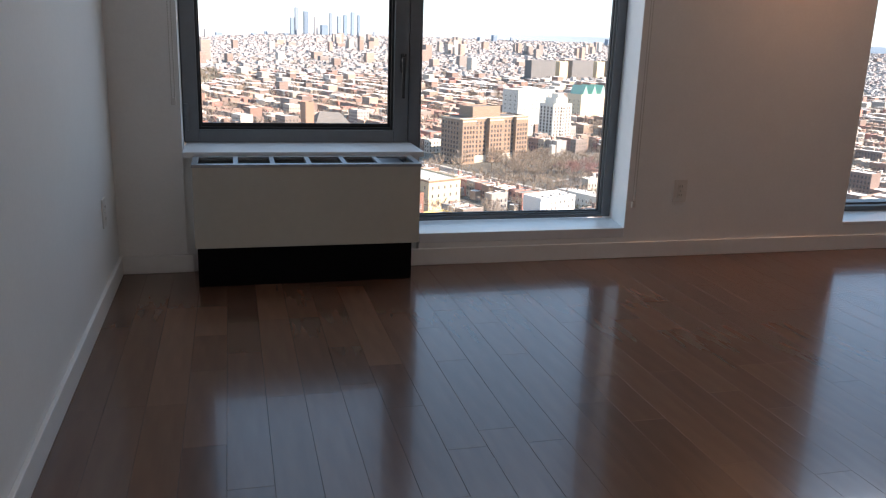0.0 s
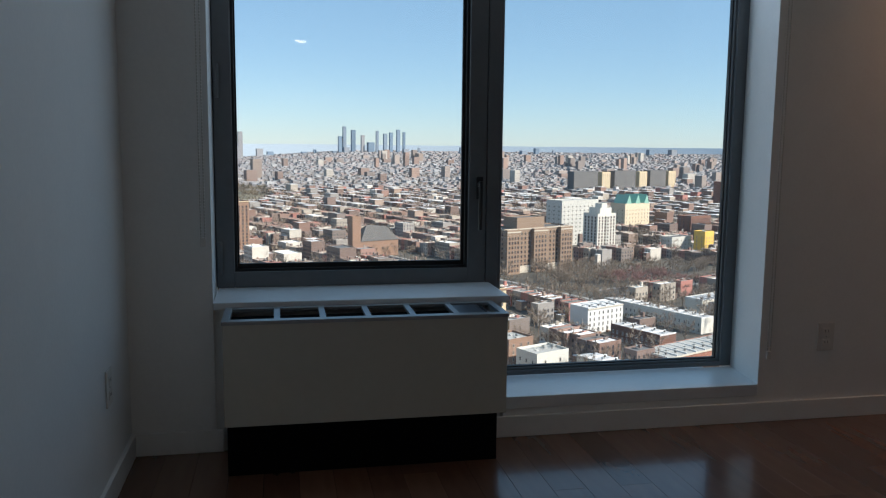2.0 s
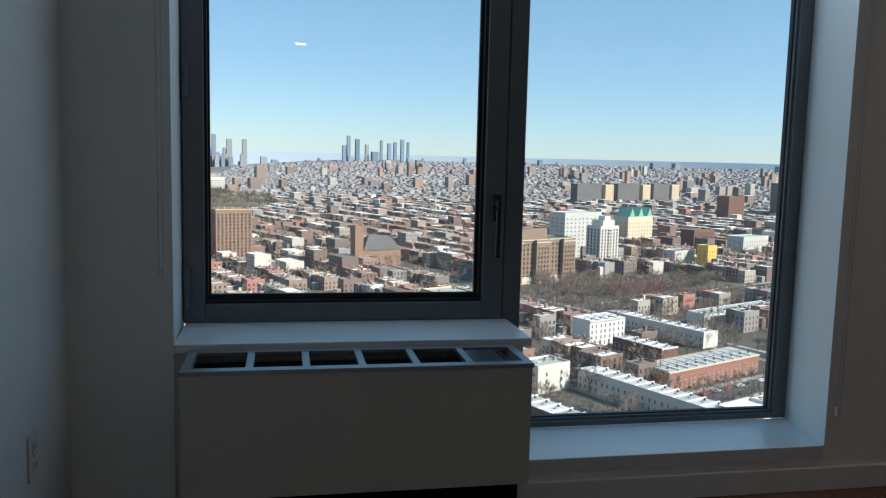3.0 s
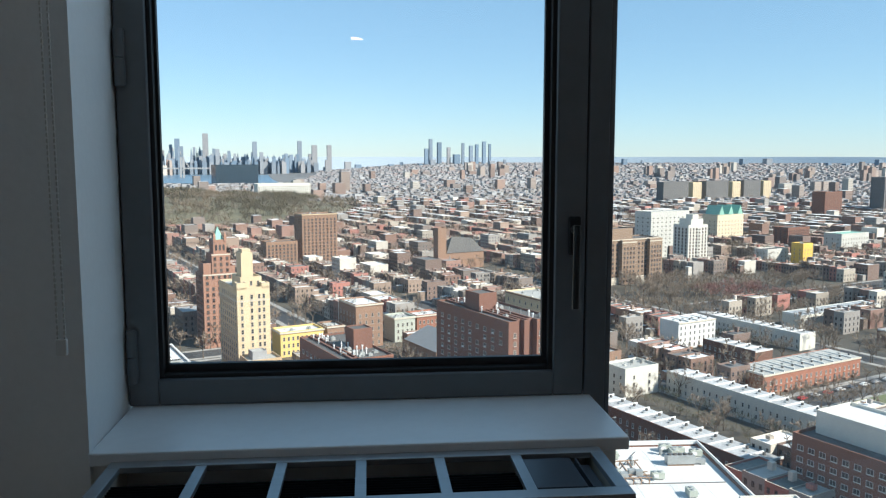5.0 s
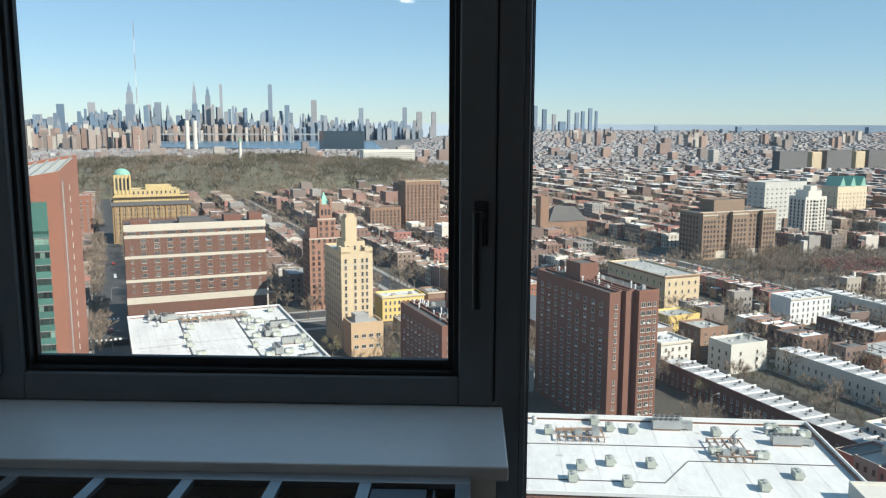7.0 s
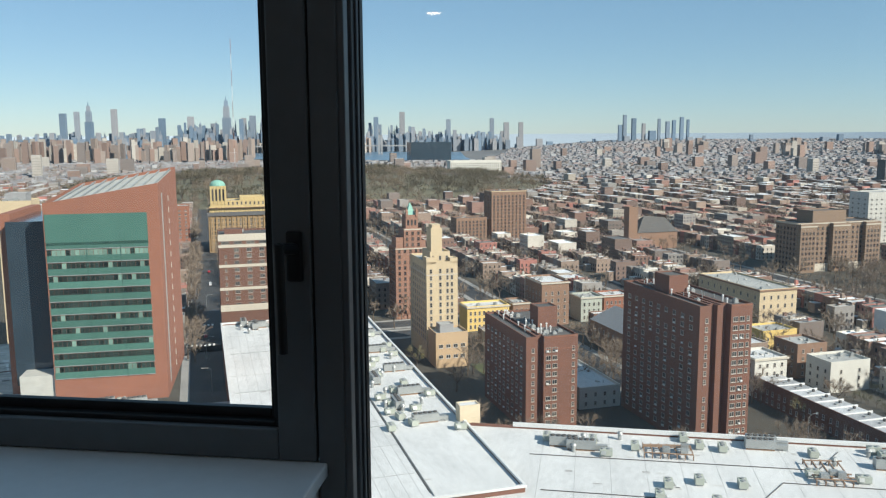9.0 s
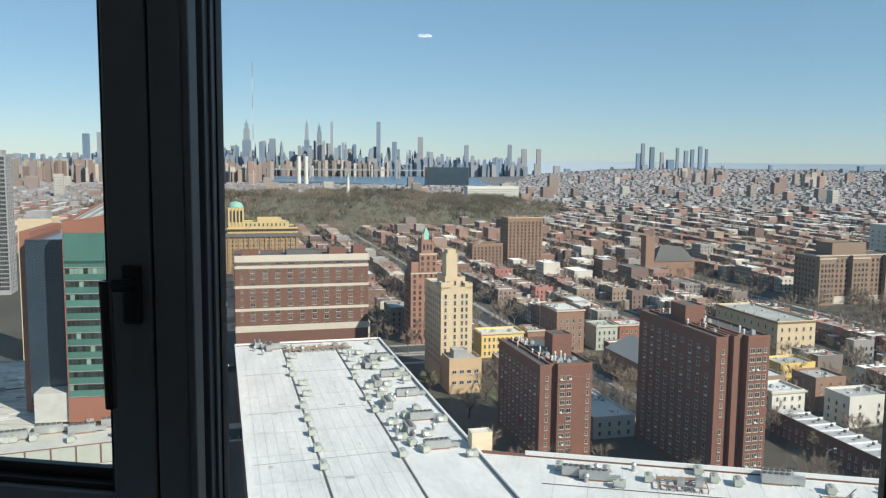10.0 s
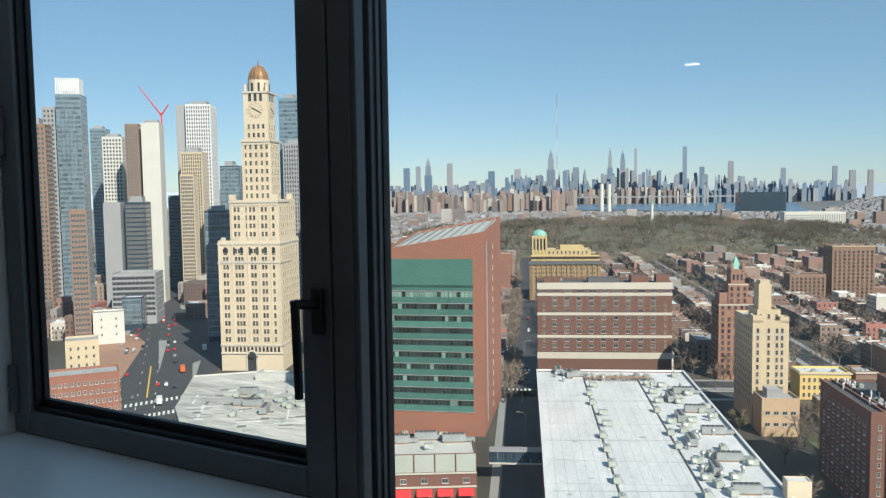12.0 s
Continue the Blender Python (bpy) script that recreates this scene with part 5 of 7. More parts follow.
for i in range(15):
    part("corbel_arch", Geo().box(-0.62, -0.12, 0, 0.62, -0.003, 2.0).rod((0, -0.12, 2.0), (0, -0.003, 2.0), 0.62, 0.62, 10), PANE, ck).matrix_basis = pose(2.4 + 2.1 * i, 0, 10.2)
part("balustrade", Geo().box(-0.3, -0.6, 9.0, 34.3, -0.003, 9.6), PALE_BAND, ck)


# ---- downtown towers ----
def polar(az, d):
    return d * math.sin(radians(az)), d * math.cos(radians(az))


def highrise(label, az0, az1, d, rise, wall, mesh, cols, fh, depth=28, roof=GREY_ROOF, rows=None, name="high_rise"):
    """A distant tower between two bearings, at distance d, with its top at the given rise over the eye's level."""
    (xa, ya), (xb, yb) = polar(az0, d), polar(az1, d)
    w = math.hypot(xb - xa, yb - ya)
    ang = math.degrees(math.atan2(yb - ya, xb - xa))
    if w > 13 and depth > 20:
        ang, depth, w = ang - 13, min(depth, w), w * 0.82
    b = thing(name, label, "building", pose(xa, ya, GZ, 0, 0, ang))
    h = rise * d + 1.3 - GZ
    mass("wall", b, 0, 0, 0, w, depth, h, wall, roof)
    if w > 13 and h > 60:
        r = random.Random(int(abs(az0) * 100))
        mass("bulkhead", b, w * 0.2, depth * 0.2, h - 0.9, w * r.uniform(0.6, 0.85), depth * 0.8, h + r.uniform(2.5, 5), GREY_CLAD, roof, 0.3)
        for k in range(5):
            x, y = r.uniform(1, w - 3), r.uniform(1, depth * 0.18)
            part("roof_fan", Geo().box(x, y, h - 0.9, x + 2, y + 1.6, h + r.uniform(0.3, 1.4)), STEEL, b)
    if cols:
        n = min(rows or int((h - 4) / fh), int((h - 4) / fh))
        zs = [h - 2.6 - fh * (i + 0.5) for i in range(n)]
        g = Geo()
        src = [tuple(v.co) for v in mesh.vertices]
        for z in zs:
            for x in spread(0.6, w - 0.6, cols):
                o = len(g.v)
                g.v += [(x + p[0], p[1], z + p[2]) for p in src]
                g.f += [tuple(k + o for k in f.vertices) for f in mesh.polygons]
                g.m += [f.material_index for f in mesh.polygons]
            for y in spread(0.6, depth - 0.6, max(2, int(cols * 0.7))):
                o = len(g.v)
                g.v += [(w - p[1], y + p[0], z + p[2]) for p in src]
                g.f += [tuple(k + o for k in f.vertices) for f in mesh.polygons]
                g.m += [f.material_index for f in mesh.polygons]
        tagged(part("window_grid", g, list(mesh.materials), b), kind="stuff")
    return b


W_BIG = win_mesh(2.6, 2.4, GREY_CLAD, 2, sill=False)
W_SLIM = win_mesh(1.3, 2.6, WHITE_FRAME, 0, sill=False)
W_DARK = win_mesh(1.6, 2.0, GREY_CLAD, 0, sill=False)
CURTAIN = mat("curtain_wall_pane", (0.10, 0.145, 0.175), 0.16, scale=0.5, var=0.25, island=True, rand=0.45)
g = ring(-1.75, 0.0, 1.75, 3.3, 0.12, -0.1, 0.02, Geo(), 0)
g.add([(-1.63, -0.03, 0.12), (1.63, -0.03, 0.12), (1.63, -0.03, 2.2), (-1.63, -0.03, 2.2)], [(0, 1, 2, 3)], 1)
g.box(-1.63, -0.06, 2.2, 1.63, -0.02, 2.32).box(-0.05, -0.07, 0.12, 0.05, -0.03, 2.2)
g.add([(-1.63, -0.03, 2.32), (1.63, -0.03, 2.32), (1.63, -0.03, 3.18), (-1.63, -0.03, 3.18)], [(0, 1, 2, 3)], 2)
BLUE_PANE = g.mesh("window", [STEEL, CURTAIN, BLUE_GLASS])
highrise("brown brick high-rise with a stepped side", -57.2, -55.4, 640, 0.0748, BRICK_BROWN, W_DARK, 6, 3.4)
highrise("grey high-rise slab beside a glass tower", -55.9, -54.7, 700, 0.094, GREY_CLAD, W_DARK, 4, 3.6)
b = highrise("tall blue grey glass tower with a pale open crown", -55.1, -53.3, 690, 0.108, BLUE_GLASS, BLUE_PANE, 6, 3.6)
g = Geo()
for i in range(14):
    g.box(0.3 + i * 1.25, 0.2, 171, 1.2 + i * 1.25, 0.7, 184)
    g.box(0.3 + i * 1.25, 14, 171, 1.2 + i * 1.25, 14.5, 184)
for i in range(10):
    g.box(17.0, 1.0 + i * 1.35, 171, 17.5, 1.9 + i * 1.35, 184)
for z in (174.5, 179, 183.6):
    g.box(0.2, 0.1, z, 17.7, 0.9, z + 0.4)
part("crown", g, SIGN_WHITE, b, "white slatted crown")
highrise("brown brick tower with small windows", -54.6, -53.6, 560, -0.02, BRICK_BROWN, W_DARK, 5, 3.3)
highrise("blue glass apartment tower under a grey cap", -53.2, -52.0, 900, 0.071, BLUE_GLASS, BLUE_PANE, 5, 3.4)
highrise("buff tower with dark balconies", -52.5, -51.0, 820, 0.062, OFFWHITE, W_DARK, 6, 3.4)
highrise("brown ribbed tower with a white side", -51.1, -50.1, 760, 0.0767, BRICK_BROWN, W_SLIM, 5, 3.4)
highrise("blank white side wall of a tower", -50.1, -48.7, 755, 0.0785, OFFWHITE, W_SLIM, 0, 3.4)
highrise("white gridded high-rise with narrow windows", -47.3, -45.3, 830, 0.100, SIGN_WHITE, W_SLIM, 10, 3.7)
highrise("grey slab side of the white high-rise", -47.9, -47.3, 835, 0.099, GREY_CLAD, W_SLIM, 0, 3.7)
highrise("pale gridded apartment block", -47.7, -46.0, 800, 0.045, CREAM, W_SLIM, 9, 3.3)
highrise("cream gridded apartment block with square windows", -47.8, -46.7, 780, 0.0192, CREAM, W_SLIM, 7, 3.3)
highrise("dark glass block with balconies", -45.2, -43.6, 720, 0.0288, DARK_GLASS, BLUE_PANE, 5, 3.4)
highrise("blue glass tower above a grey ribbed shaft", -41.2, -39.4, 700, 0.108, BLUE_GLASS, BLUE_PANE, 5, 3.6, rows=16)
highrise("grey ribbed shaft with tall windows", -41.0, -39.4, 690, 0.0551, GREY_CLAD, W_SLIM, 7, 3.6)
highrise("grey concrete office block", -52.6, -51.3, 690, -0.0119, GREY_CLAD, W_BIG, 0, 3.6)
highrise("dark gridded office block", -51.3, -49.7, 690, -0.0119, DARK_GLASS, W_DARK, 9, 3.6, rows=20)
highrise("dark glass office block beside the clock tower", -46.3, -44.2, 540, -0.0237, DARK_GLASS, BLUE_PANE, 6, 3.8)
highrise("low grey office building with long windows", -52.3, -48.9, 640, -0.0935, GREY_CLAD, W_BIG, 11, 3.8)
highrise("teal glass apartment block among towers", -48.6, -47.7, 860, -0.005, BLUE_GLASS, BLUE_PANE, 4, 3.4)
highrise("striped grey high-rise with long dark bands", -38.6, -36.8, 640, 0.0, GREY_CLAD, W_BIG, 6, 3.0)
highrise("buff blank-walled block behind the tower", -36.6, -34.2, 420, -0.07, CREAM, W_SLIM, 0, 3.4)
highrise("brown brick corner building with shops", -57.0, -52.0, 335, -0.206, BRICK_ORANGE, WIN["white"], 13, 3.6, depth=14)
highrise("pale yellow old factory building", -55.2, -53.2, 415, -0.167, CREAM, WIN["small"], 4, 4.0, depth=14)
highrise("white painted wall building beside an empty lot", -53.5, -51.6, 560, -0.137, OFFWHITE, WIN["small"], 2, 5.0, depth=14)
highrise("low glass showroom with a white roof", -51.7, -50.2, 610, -0.121, DARK_GLASS, BLUE_PANE, 4, 3.6, roof=WHITE_ROOF)
crane = thing("tower_crane", "red lattice tower crane on a roof", "crane", pose(*polar(-48.8, 765), 50))
part("mast", Geo().rod((0, 0, 0), (0, 0, 20), 0.9, 0.9, 4), AWNING, crane)
part("jib", Geo().rod((0, 0, 18), (-19, -8, 44), 0.7, 0.3, 4), AWNING, crane)
part("counter_jib", Geo().rod((0, 0, 18), (6, 3, 27), 0.7, 0.5, 4), AWNING, crane)

# ---- mid-distance buildings that stand out ----
W_MID = win_mesh(1.7, 2.0, BRICK_DARK, 0)
simple("apartment_building", "brown brick apartment house with a cream crown", (-57, 724), 33, 20, -49.7, BRICK_BROWN, DARK_ROOF, W_MID, 9, 4, 3.0, seed=41, cornice=CREAM)
simple("apartment_building", "lower brown brick wing beside an apartment house", (-86, 704), 28, 16, -72, BRICK_BROWN, DARK_ROOF, W_MID, 8, 3, 3.0, seed=42)
TAN_BROWN = mat("tan_brown_brick", (0.235, 0.165, 0.115), 0.9, scale=0.9, var=0.16)
b = simple("school_building", "wide brown brick institution with a stepped centre", (165, 588), 68, 22, -61.5, TAN_BROWN, DARK_ROOF, W_MID, 18, 6, 3.5, seed=43, cornice=PALE_BAND)
mass("centre_block", b, 14, 2, 33, 42, 18, 42.5, TAN_BROWN, DARK_ROOF)
part("stone_base", Geo().box(-0.2, -0.2, 0, 68.2, -0.003, 5.5), PALE_BAND, b)
for x0, x1 in ((0, 13), (27, 41), (55, 68)):
    mass("projecting_wing", b, x0, -3.5, 0, x1, -0.02, 34, TAN_BROWN, DARK_ROOF)
    part("wing_cornice", Geo().box(x0 - 0.3, -3.9, 31.8, x1 + 0.3, -3.503, 32.6), PALE_BAND, b)
    for z in [2 + 3.5 * i for i in range(8)]:
        for x in spread(x0 + 0.8, x1 - 0.8, 4):
            part("window", W_MID, None, b).matrix_basis = pose(x, -3.5, z)
wt = simple("apartment_tower", "white balconied apartment tower", (284, 700), 24, 18, -60, OFFWHITE, WHITE_ROOF, W_MID, 6, 4, 3.0, seed=44)
mass("upper_stage", wt, 5, 2, 35.1, 20, 16, 41, OFFWHITE, WHITE_ROOF)
mass("bulkhead", wt, 9, 4, 40.1, 16, 12, 45, OFFWHITE, WHITE_ROOF, 0.4)
for i in range(11):
    part("balcony", Geo().box(9.5, -1.5, 2.6 + 3 * i, 14.5, -0.003, 2.8 + 3 * i).box(9.5, -1.5, 2.8 + 3 * i, 14.5, -1.4, 3.7 + 3 * i), CONCRETE, wt)

simple("office_building", "grey banded block behind a white tower", (268, 752), 50, 22, -51.5, CONCRETE, GREY_ROOF, WIN["wide"], 9, 3, 4.0, seed=45)
b = simple("school_building", "cream school with green copper gables", (388, 876), 42, 22, -64, LIMESTONE, GREEN_COPPER, WIN["tall"], 8, 3, 4.4, seed=46)
for i in range(3):
    x = 2 + 15 * i
    part("gable_roof", Geo().add([(x, 0, 31), (x + 9, 0, 31), (x + 4.5, 0, 42), (x, 20, 31), (x + 9, 20, 31), (x + 4.5, 20, 42)], [(0, 1, 2), (0, 2, 5, 3), (1, 4, 5, 2), (3, 5, 4)]), GREEN_COPPER, b, "green copper gable")
# Wide dark slabs; narrow cream blocks carry their sunlit ends as colour.
for k, (x, y, w) in enumerate(((626, 1690, 74), (706, 1727, 26), (742, 1742, 70), (818, 1777, 26), (852, 1793, 56), (912, 1820, 26))):
    simple("housing_slab", "far housing slab, sunlit ends put into cream blocks", (x, y), w, 20, -54 - (k % 2) * 2, SLATE_GREY if k % 2 == 0 else CREAM, DARK_ROOF, WIN["wide"], max(3, int(w / 6)), 0, 3.0, seed=50 + k, group="far housing slabs", roof_bits=2)
simple("apartment_tower", "brown brick towers with pale stripes", (678, 1160), 40, 22, -52, BRICK_RED, DARK_ROOF, W_MID, 9, 0, 3.0, seed=57)
simple("apartment_tower", "dark grey brick slab tower", (830, 1250), 95, 24, -33, SLATE_GREY, DARK_ROOF, W_MID, 10, 0, 3.2, seed=58)
simple("warehouse", "bright yellow painted building", (377, 674), 13, 12, -74.5, mat("yellow_paint", (0.66, 0.43, 0.08), 0.8, scale=0.8), GREY_ROOF, WIN["small"], 3, 2, 3.4, seed=59)
simple("warehouse", "grey brown block beside a yellow building", (348, 680), 27, 14, -80, CONCRETE, DARK_ROOF, WIN["small"], 5, 2, 3.4, seed=60)
simple("apartment_building", "red brown apartment block", (430, 800), 34, 18, -72, BRICK_RED, DARK_ROOF, W_MID, 9, 3, 3.0, seed=61)
simple("school_building", "pale stone school with a green roof", (470, 770), 44, 20, -76, CONCRETE, GREEN_COPPER, WIN["tall"], 10, 3, 4.0, seed=62)
simple("apartment_building", "cream stone block with a dark mansard and cornice", (101, 415), 22, 52, -76.3, CREAM, GREY_ROOF, WIN["tall"], 5, 9, 4.4, seed=63, cornice=BRICK_BROWN, roof_bits=14)
simple("apartment_building", "cream stucco apartment house", (74, 304), 14, 14, -81.4, OFFWHITE, WHITE_ROOF, WIN["small"], 4, 3, 3.2, seed=64, cornice=PALE_BAND)
simple("town_house", "yellow stucco house with a grey roof", (93, 372), 18, 14, -87, YELLOW, GREY_ROOF, WIN["small"], 4, 3, 3.0, seed=65)
simple("town_house", "cream corner house with blue bays", (103, 312), 18, 13, -84, OFFWHITE, GREY_ROOF, WIN["small"], 2, 3, 3.0, seed=66)
simple("town_house", "brown brick house with a rounded roof", (96, 330), 14, 14, -82, BRICK_BROWN, GREY_ROOF, WIN["small"], 3, 3, 3.0, seed=67)
simple("apartment_building", "brown brick walk-up with pale window trims", (-6, 408), 15, 22, -73.5, BRICK_BROWN, WHITE_ROOF, WIN["tall"], 4, 5, 3.6, seed=68, cornice=PALE_BAND)
simple("town_house", "yellow painted row of houses", (-42, 392), 22, 13, -83.5, YELLOW, WHITE_ROOF, WIN["tall"], 9, 0, 3.4, seed=69, cornice=PALE_BAND)
simple("town_house", "brown painted row of houses", (-20, 402), 9, 13, -83, BRICK_BROWN, GREY_ROOF, WIN["tall"], 3, 0, 3.4, seed=70, cornice=PALE_BAND)
simple("town_house", "grey green painted house", (14, 420), 12, 13, -83, GREENISH, GREY_ROOF, WIN["tall"], 4, 0, 3.4, seed=71, cornice=PALE_BAND)
simple("town_house", "orange brick row of houses", (26, 426), 16, 13, -83, BRICK_ORANGE, WHITE_ROOF, WIN["tall"], 6, 0, 3.4, seed=72, cornice=PALE_BAND)
simple("town_house", "low white roofed workshops", (10, 282), 16, 34, -88, OFFWHITE, WHITE_ROOF, WIN["small"], 4, 6, 3.2, seed=73)
ch = thing("church", "brown stone church with a steep grey slate roof", "church", at((30, 352)))
mass("wall", ch, 0, 0, 0, 18, 30, 11, BRICK_BROWN, DARK_ROOF)
part("roof", Geo().add([(-0.5, -0.5, 11), (18.5, -0.5, 11), (9, 8, 18), (9, 24, 18), (-0.5, 30.5, 11), (18.5, 30.5, 11)], [(0, 1, 2), (1, 5, 3, 2), (5, 4, 3), (4, 0, 2, 3)]), GREY_CLAD, ch, "grey slate hipped roof")
windows(ch, WIN["tall"], "left", 18, 30, spread(2, 28, 6), [3, 6.5], 0, 2)
c2 = thing("church", "brown stone church with a square tower and dark gables", "church", at((60, 690)))
mass("tower", c2, 0, 0, 0, 8, 8, 36, BRICK_BROWN, DARK_ROOF)
mass("wall", c2, 8, 0, 0, 46, 22, 14, BRICK_BROWN, DARK_ROOF)
part("roof", Geo().add([(8, -0.5, 14), (46.5, -0.5, 14), (20, 11, 27), (40, 11, 25), (8, 22.5, 14), (46.5, 22.5, 14)], [(0, 1, 3, 2), (1, 5, 3), (5, 4, 2, 3), (4, 0, 2)]), DARK_ROOF, c2, "dark slate roof")
rb = thing("apartment_building", "brick building on the corner with a pale set-back block", "building", at((137, 158)))
mass("wall", rb, 0, 0, 0, 22, 52, 22.4, BRICK_RED, DARK_ROOF)
mass("upper_block", rb, 7, 20, 21.5, 22, 50, 28, OFFWHITE, WHITE_ROOF)
windows(rb, WIN["wide"], "left", 22, 52, spread(1, 51, 15), [2 + 3.2 * i for i in range(6)], 0.05, 74)
dome_b = thing("apartment_building", "buff building in scaffolding with a gold top and green domed turret", "building", at((-284, 638)))
OCHRE = mat("ochre_brick", (0.30, 0.20, 0.10), 0.9, scale=0.8, var=0.2)
GILT = mat("golden_stone", (0.52, 0.40, 0.19), 0.85, scale=0.8, var=0.14)
mass("wall", dome_b, 0, 0, 0, 60, 30, 33, OCHRE, DARK_ROOF)
mass("attic", dome_b, 1, 1, 32, 59, 28, 38.5, GILT, DARK_ROOF)
mass("crown", dome_b, 6, 3, 37.6, 52, 24, 43, GILT, GREY_ROOF)
mass("crown_block", dome_b, 26, 5, 42, 46, 20, 46, GILT, GREY_ROOF)
mass("turret", dome_b, 2, 2, 38, 15, 14, 55, GILT, GREY_ROOF)
for i in range(5):
    part("turret_pier", Geo().box(2.2 + 2.85 * i, 1.4, 40, 3.2 + 2.85 * i, 1.997, 54.6), GILT, dome_b)
    if i < 4:
        part("turret_opening", Geo().box(3.5 + 2.85 * i, 1.8, 43, 4.8 + 2.85 * i, 1.99, 52.5), PANE, dome_b)
dome = Geo()
for i in range(5):
    a0, a1 = math.pi / 2 * i / 5, math.pi / 2 * (i + 1) / 5
    dome.tube(8.5, 8, 55 + 5 * math.sin(a0), 55 + 5 * math.sin(a1), 6.4 * math.cos(a0) + 0.05, 6.4 * math.cos(a1) + 0.05, 14)
part("turret_roof", dome, GREEN_COPPER, dome_b, "green copper dome")
part("scaffold", Geo().box(-1, -1.2, 30.5, 61, -0.01, 33.6), SLATE_GREY, dome_b, "dark scaffold netting")
for i in range(17):
    part("scaffold_pole", Geo().rod((-0.8 + 3.85 * i, -1.1, 33.5), (-0.8 + 3.85 * i, -1.1, 38), 0.18, 0.18, 5), RUST, dome_b)
part("scaffold_deck", Geo().box(-1, -1.3, 37, 61, 0.9, 37.3), RUST, dome_b)
windows(dome_b, TALL, "front", 60, 30, spread(1, 59, 20), [4 + 3.6 * i for i in range(7)], 0.02, 75)
for x in spread(8, 50, 12):
    part("attic_window", TALL, None, dome_b).matrix_basis = pose(x, 3, 39.2)
for i in range(14):
    part("pier", Geo().box(1.5 + 4.3 * i, -0.8, 2, 2.5 + 4.3 * i, -0.003, 30.4), OCHRE, dome_b)
simple("apartment_building", "tan brick apartment block beside the avenue", (-330, 640), 26, 20, -58, BRICK_ORANGE, GREY_ROOF, WIN["wide"], 5, 0, 3.2, nr=4, seed=76)
W_WARE = win_mesh(2.6, 2.6, OFFWHITE, 0)
simple("warehouse", "long white many-windowed warehouse by the river", (-255, 1950), 130, 30, -64, OFFWHITE, GREY_ROOF, W_WARE, 26, 0, 4.4, seed=77)
simple("warehouse", "black warehouse by the river", (-522, 2903), 150, 60, -30, DARK_GLASS, DARK_ROOF, WIN["wide"], 0, 0, 5, seed=78)
col = thing("memorial_column", "pale stone memorial column among park trees", "monument", pose(-398, 1410, GZ + park_height(-398, 1410) - 1))
part("shaft", Geo().tube(0, 0, 0, 44, 3.0, 2.4, 14), OFFWHITE, col)
part("base", Geo().box(-6, -6, 0, 6, 6, 4), OFFWHITE, col)
part("urn", Geo().tube(0, 0, 44, 46, 3.4, 3.4, 12).tube(0, 0, 46, 51, 1.2, 2.0, 10), GREEN_COPPER, col)
for k, az in enumerate((-19.15, -18.65)):
    st = thing("smokestack", "pale tall industrial smokestack by the river", "chimney", pose(*polar(az, 2950), GZ), "smokestacks")
    part("stack", Geo().tube(0, 0, 0, 101, 8, 7, 14), OFFWHITE, st)
mast = thing("radio_mast", "thin red and white lattice radio mast", "mast", pose(*polar(-22.15, 1900), GZ))
for i in range(9):
    z0, z1 = 34 * i, 34 * (i + 1)
    g = Geo()
    for dx, dy in ((-0.7, -0.4), (0.7, -0.4), (0, 0.8)):
        g.rod((dx, dy, z0), (dx, dy, z1), 0.18, 0.18, 4)
    for j in range(9):
        g.rod((-0.7, -0.4, z0 + j * 3.7), (0.7, -0.4, z0 + (j + 1) * 3.7), 0.1, 0.1, 4)
    part("mast_section", g, BRICK_ORANGE if i % 2 == 0 else SIGN_WHITE, mast)


# ---- rows of low houses near the mall ----
def house_kind(label, w, d, h, wall, roof, floors=2, cols=2, rear=False):
    """One house of a row, its front on -x, with windows and a stoop on the far side too where rear is set; the roof falls to the back between raised party walls."""
    o = thing("row_house", label, "house", None)
    g = Geo()
    g.box(0, 0, 0, d, w, h, 0, open_bottom=True)
    part("wall", g, wall, o)
    part("roof", Geo().add([(0.3, 0.35, h + 0.5), (d - 0.3, 0.35, h + 0.12), (d - 0.3, w, h + 0.12), (0.3, w, h + 0.5), (0.3, 0.35, h), (d - 0.3, 0.35, h), (d - 0.3, w, h), (0.3, w, h)], [(0, 1, 2, 3), (0, 3, 7, 4), (1, 5, 6, 2)]), roof, o)
    part("party_wall", Geo().box(0.3, 0, h, d, 0.35, h + 0.72), SIGN_WHITE, o, "white capped party wall")
    part("parapet", Geo().box(0, 0, h, 0.3, w, h + 0.75), wall, o)
    part("skylight", Geo().box(d * 0.45, w * 0.4, h + 0.25, d * 0.45 + 1.2, w * 0.4 + 1, h + 0.75), STEEL, o)
    part("roof_hatch", Geo().box(d * 0.7, w * 0.65, h + 0.1, d * 0.7 + 0.7, w * 0.65 + 0.7, h + 1.1), DARK_ROOF, o)
    for z in [1.0 + 3.0 * i for i in range(floors)]:
        for y in spread(0.3, w - 0.3, cols):
            part("window", WIN["house"], None, o).matrix_basis = pose(0, y, z, 0, 0, -90)
            if rear:
                part("window", WIN["house"], None, o).matrix_basis = pose(d, y, z, 0, 0, 90)
    if rear:
        part("cornice", Geo().box(d - 0.05, 0, h - 0.5, d + 0.45, w, h + 0.1), PALE_BAND, o)
        part("stoop", Geo().box(d + 0.003, w * 0.1, 0, d + 1.6, w * 0.32, 1.0), BRICK_BROWN, o)
        part("door", Geo().box(d + 0.003, w * 0.12, 1.0, d + 0.08, w * 0.30, 3.2), PANE, o)
    return o


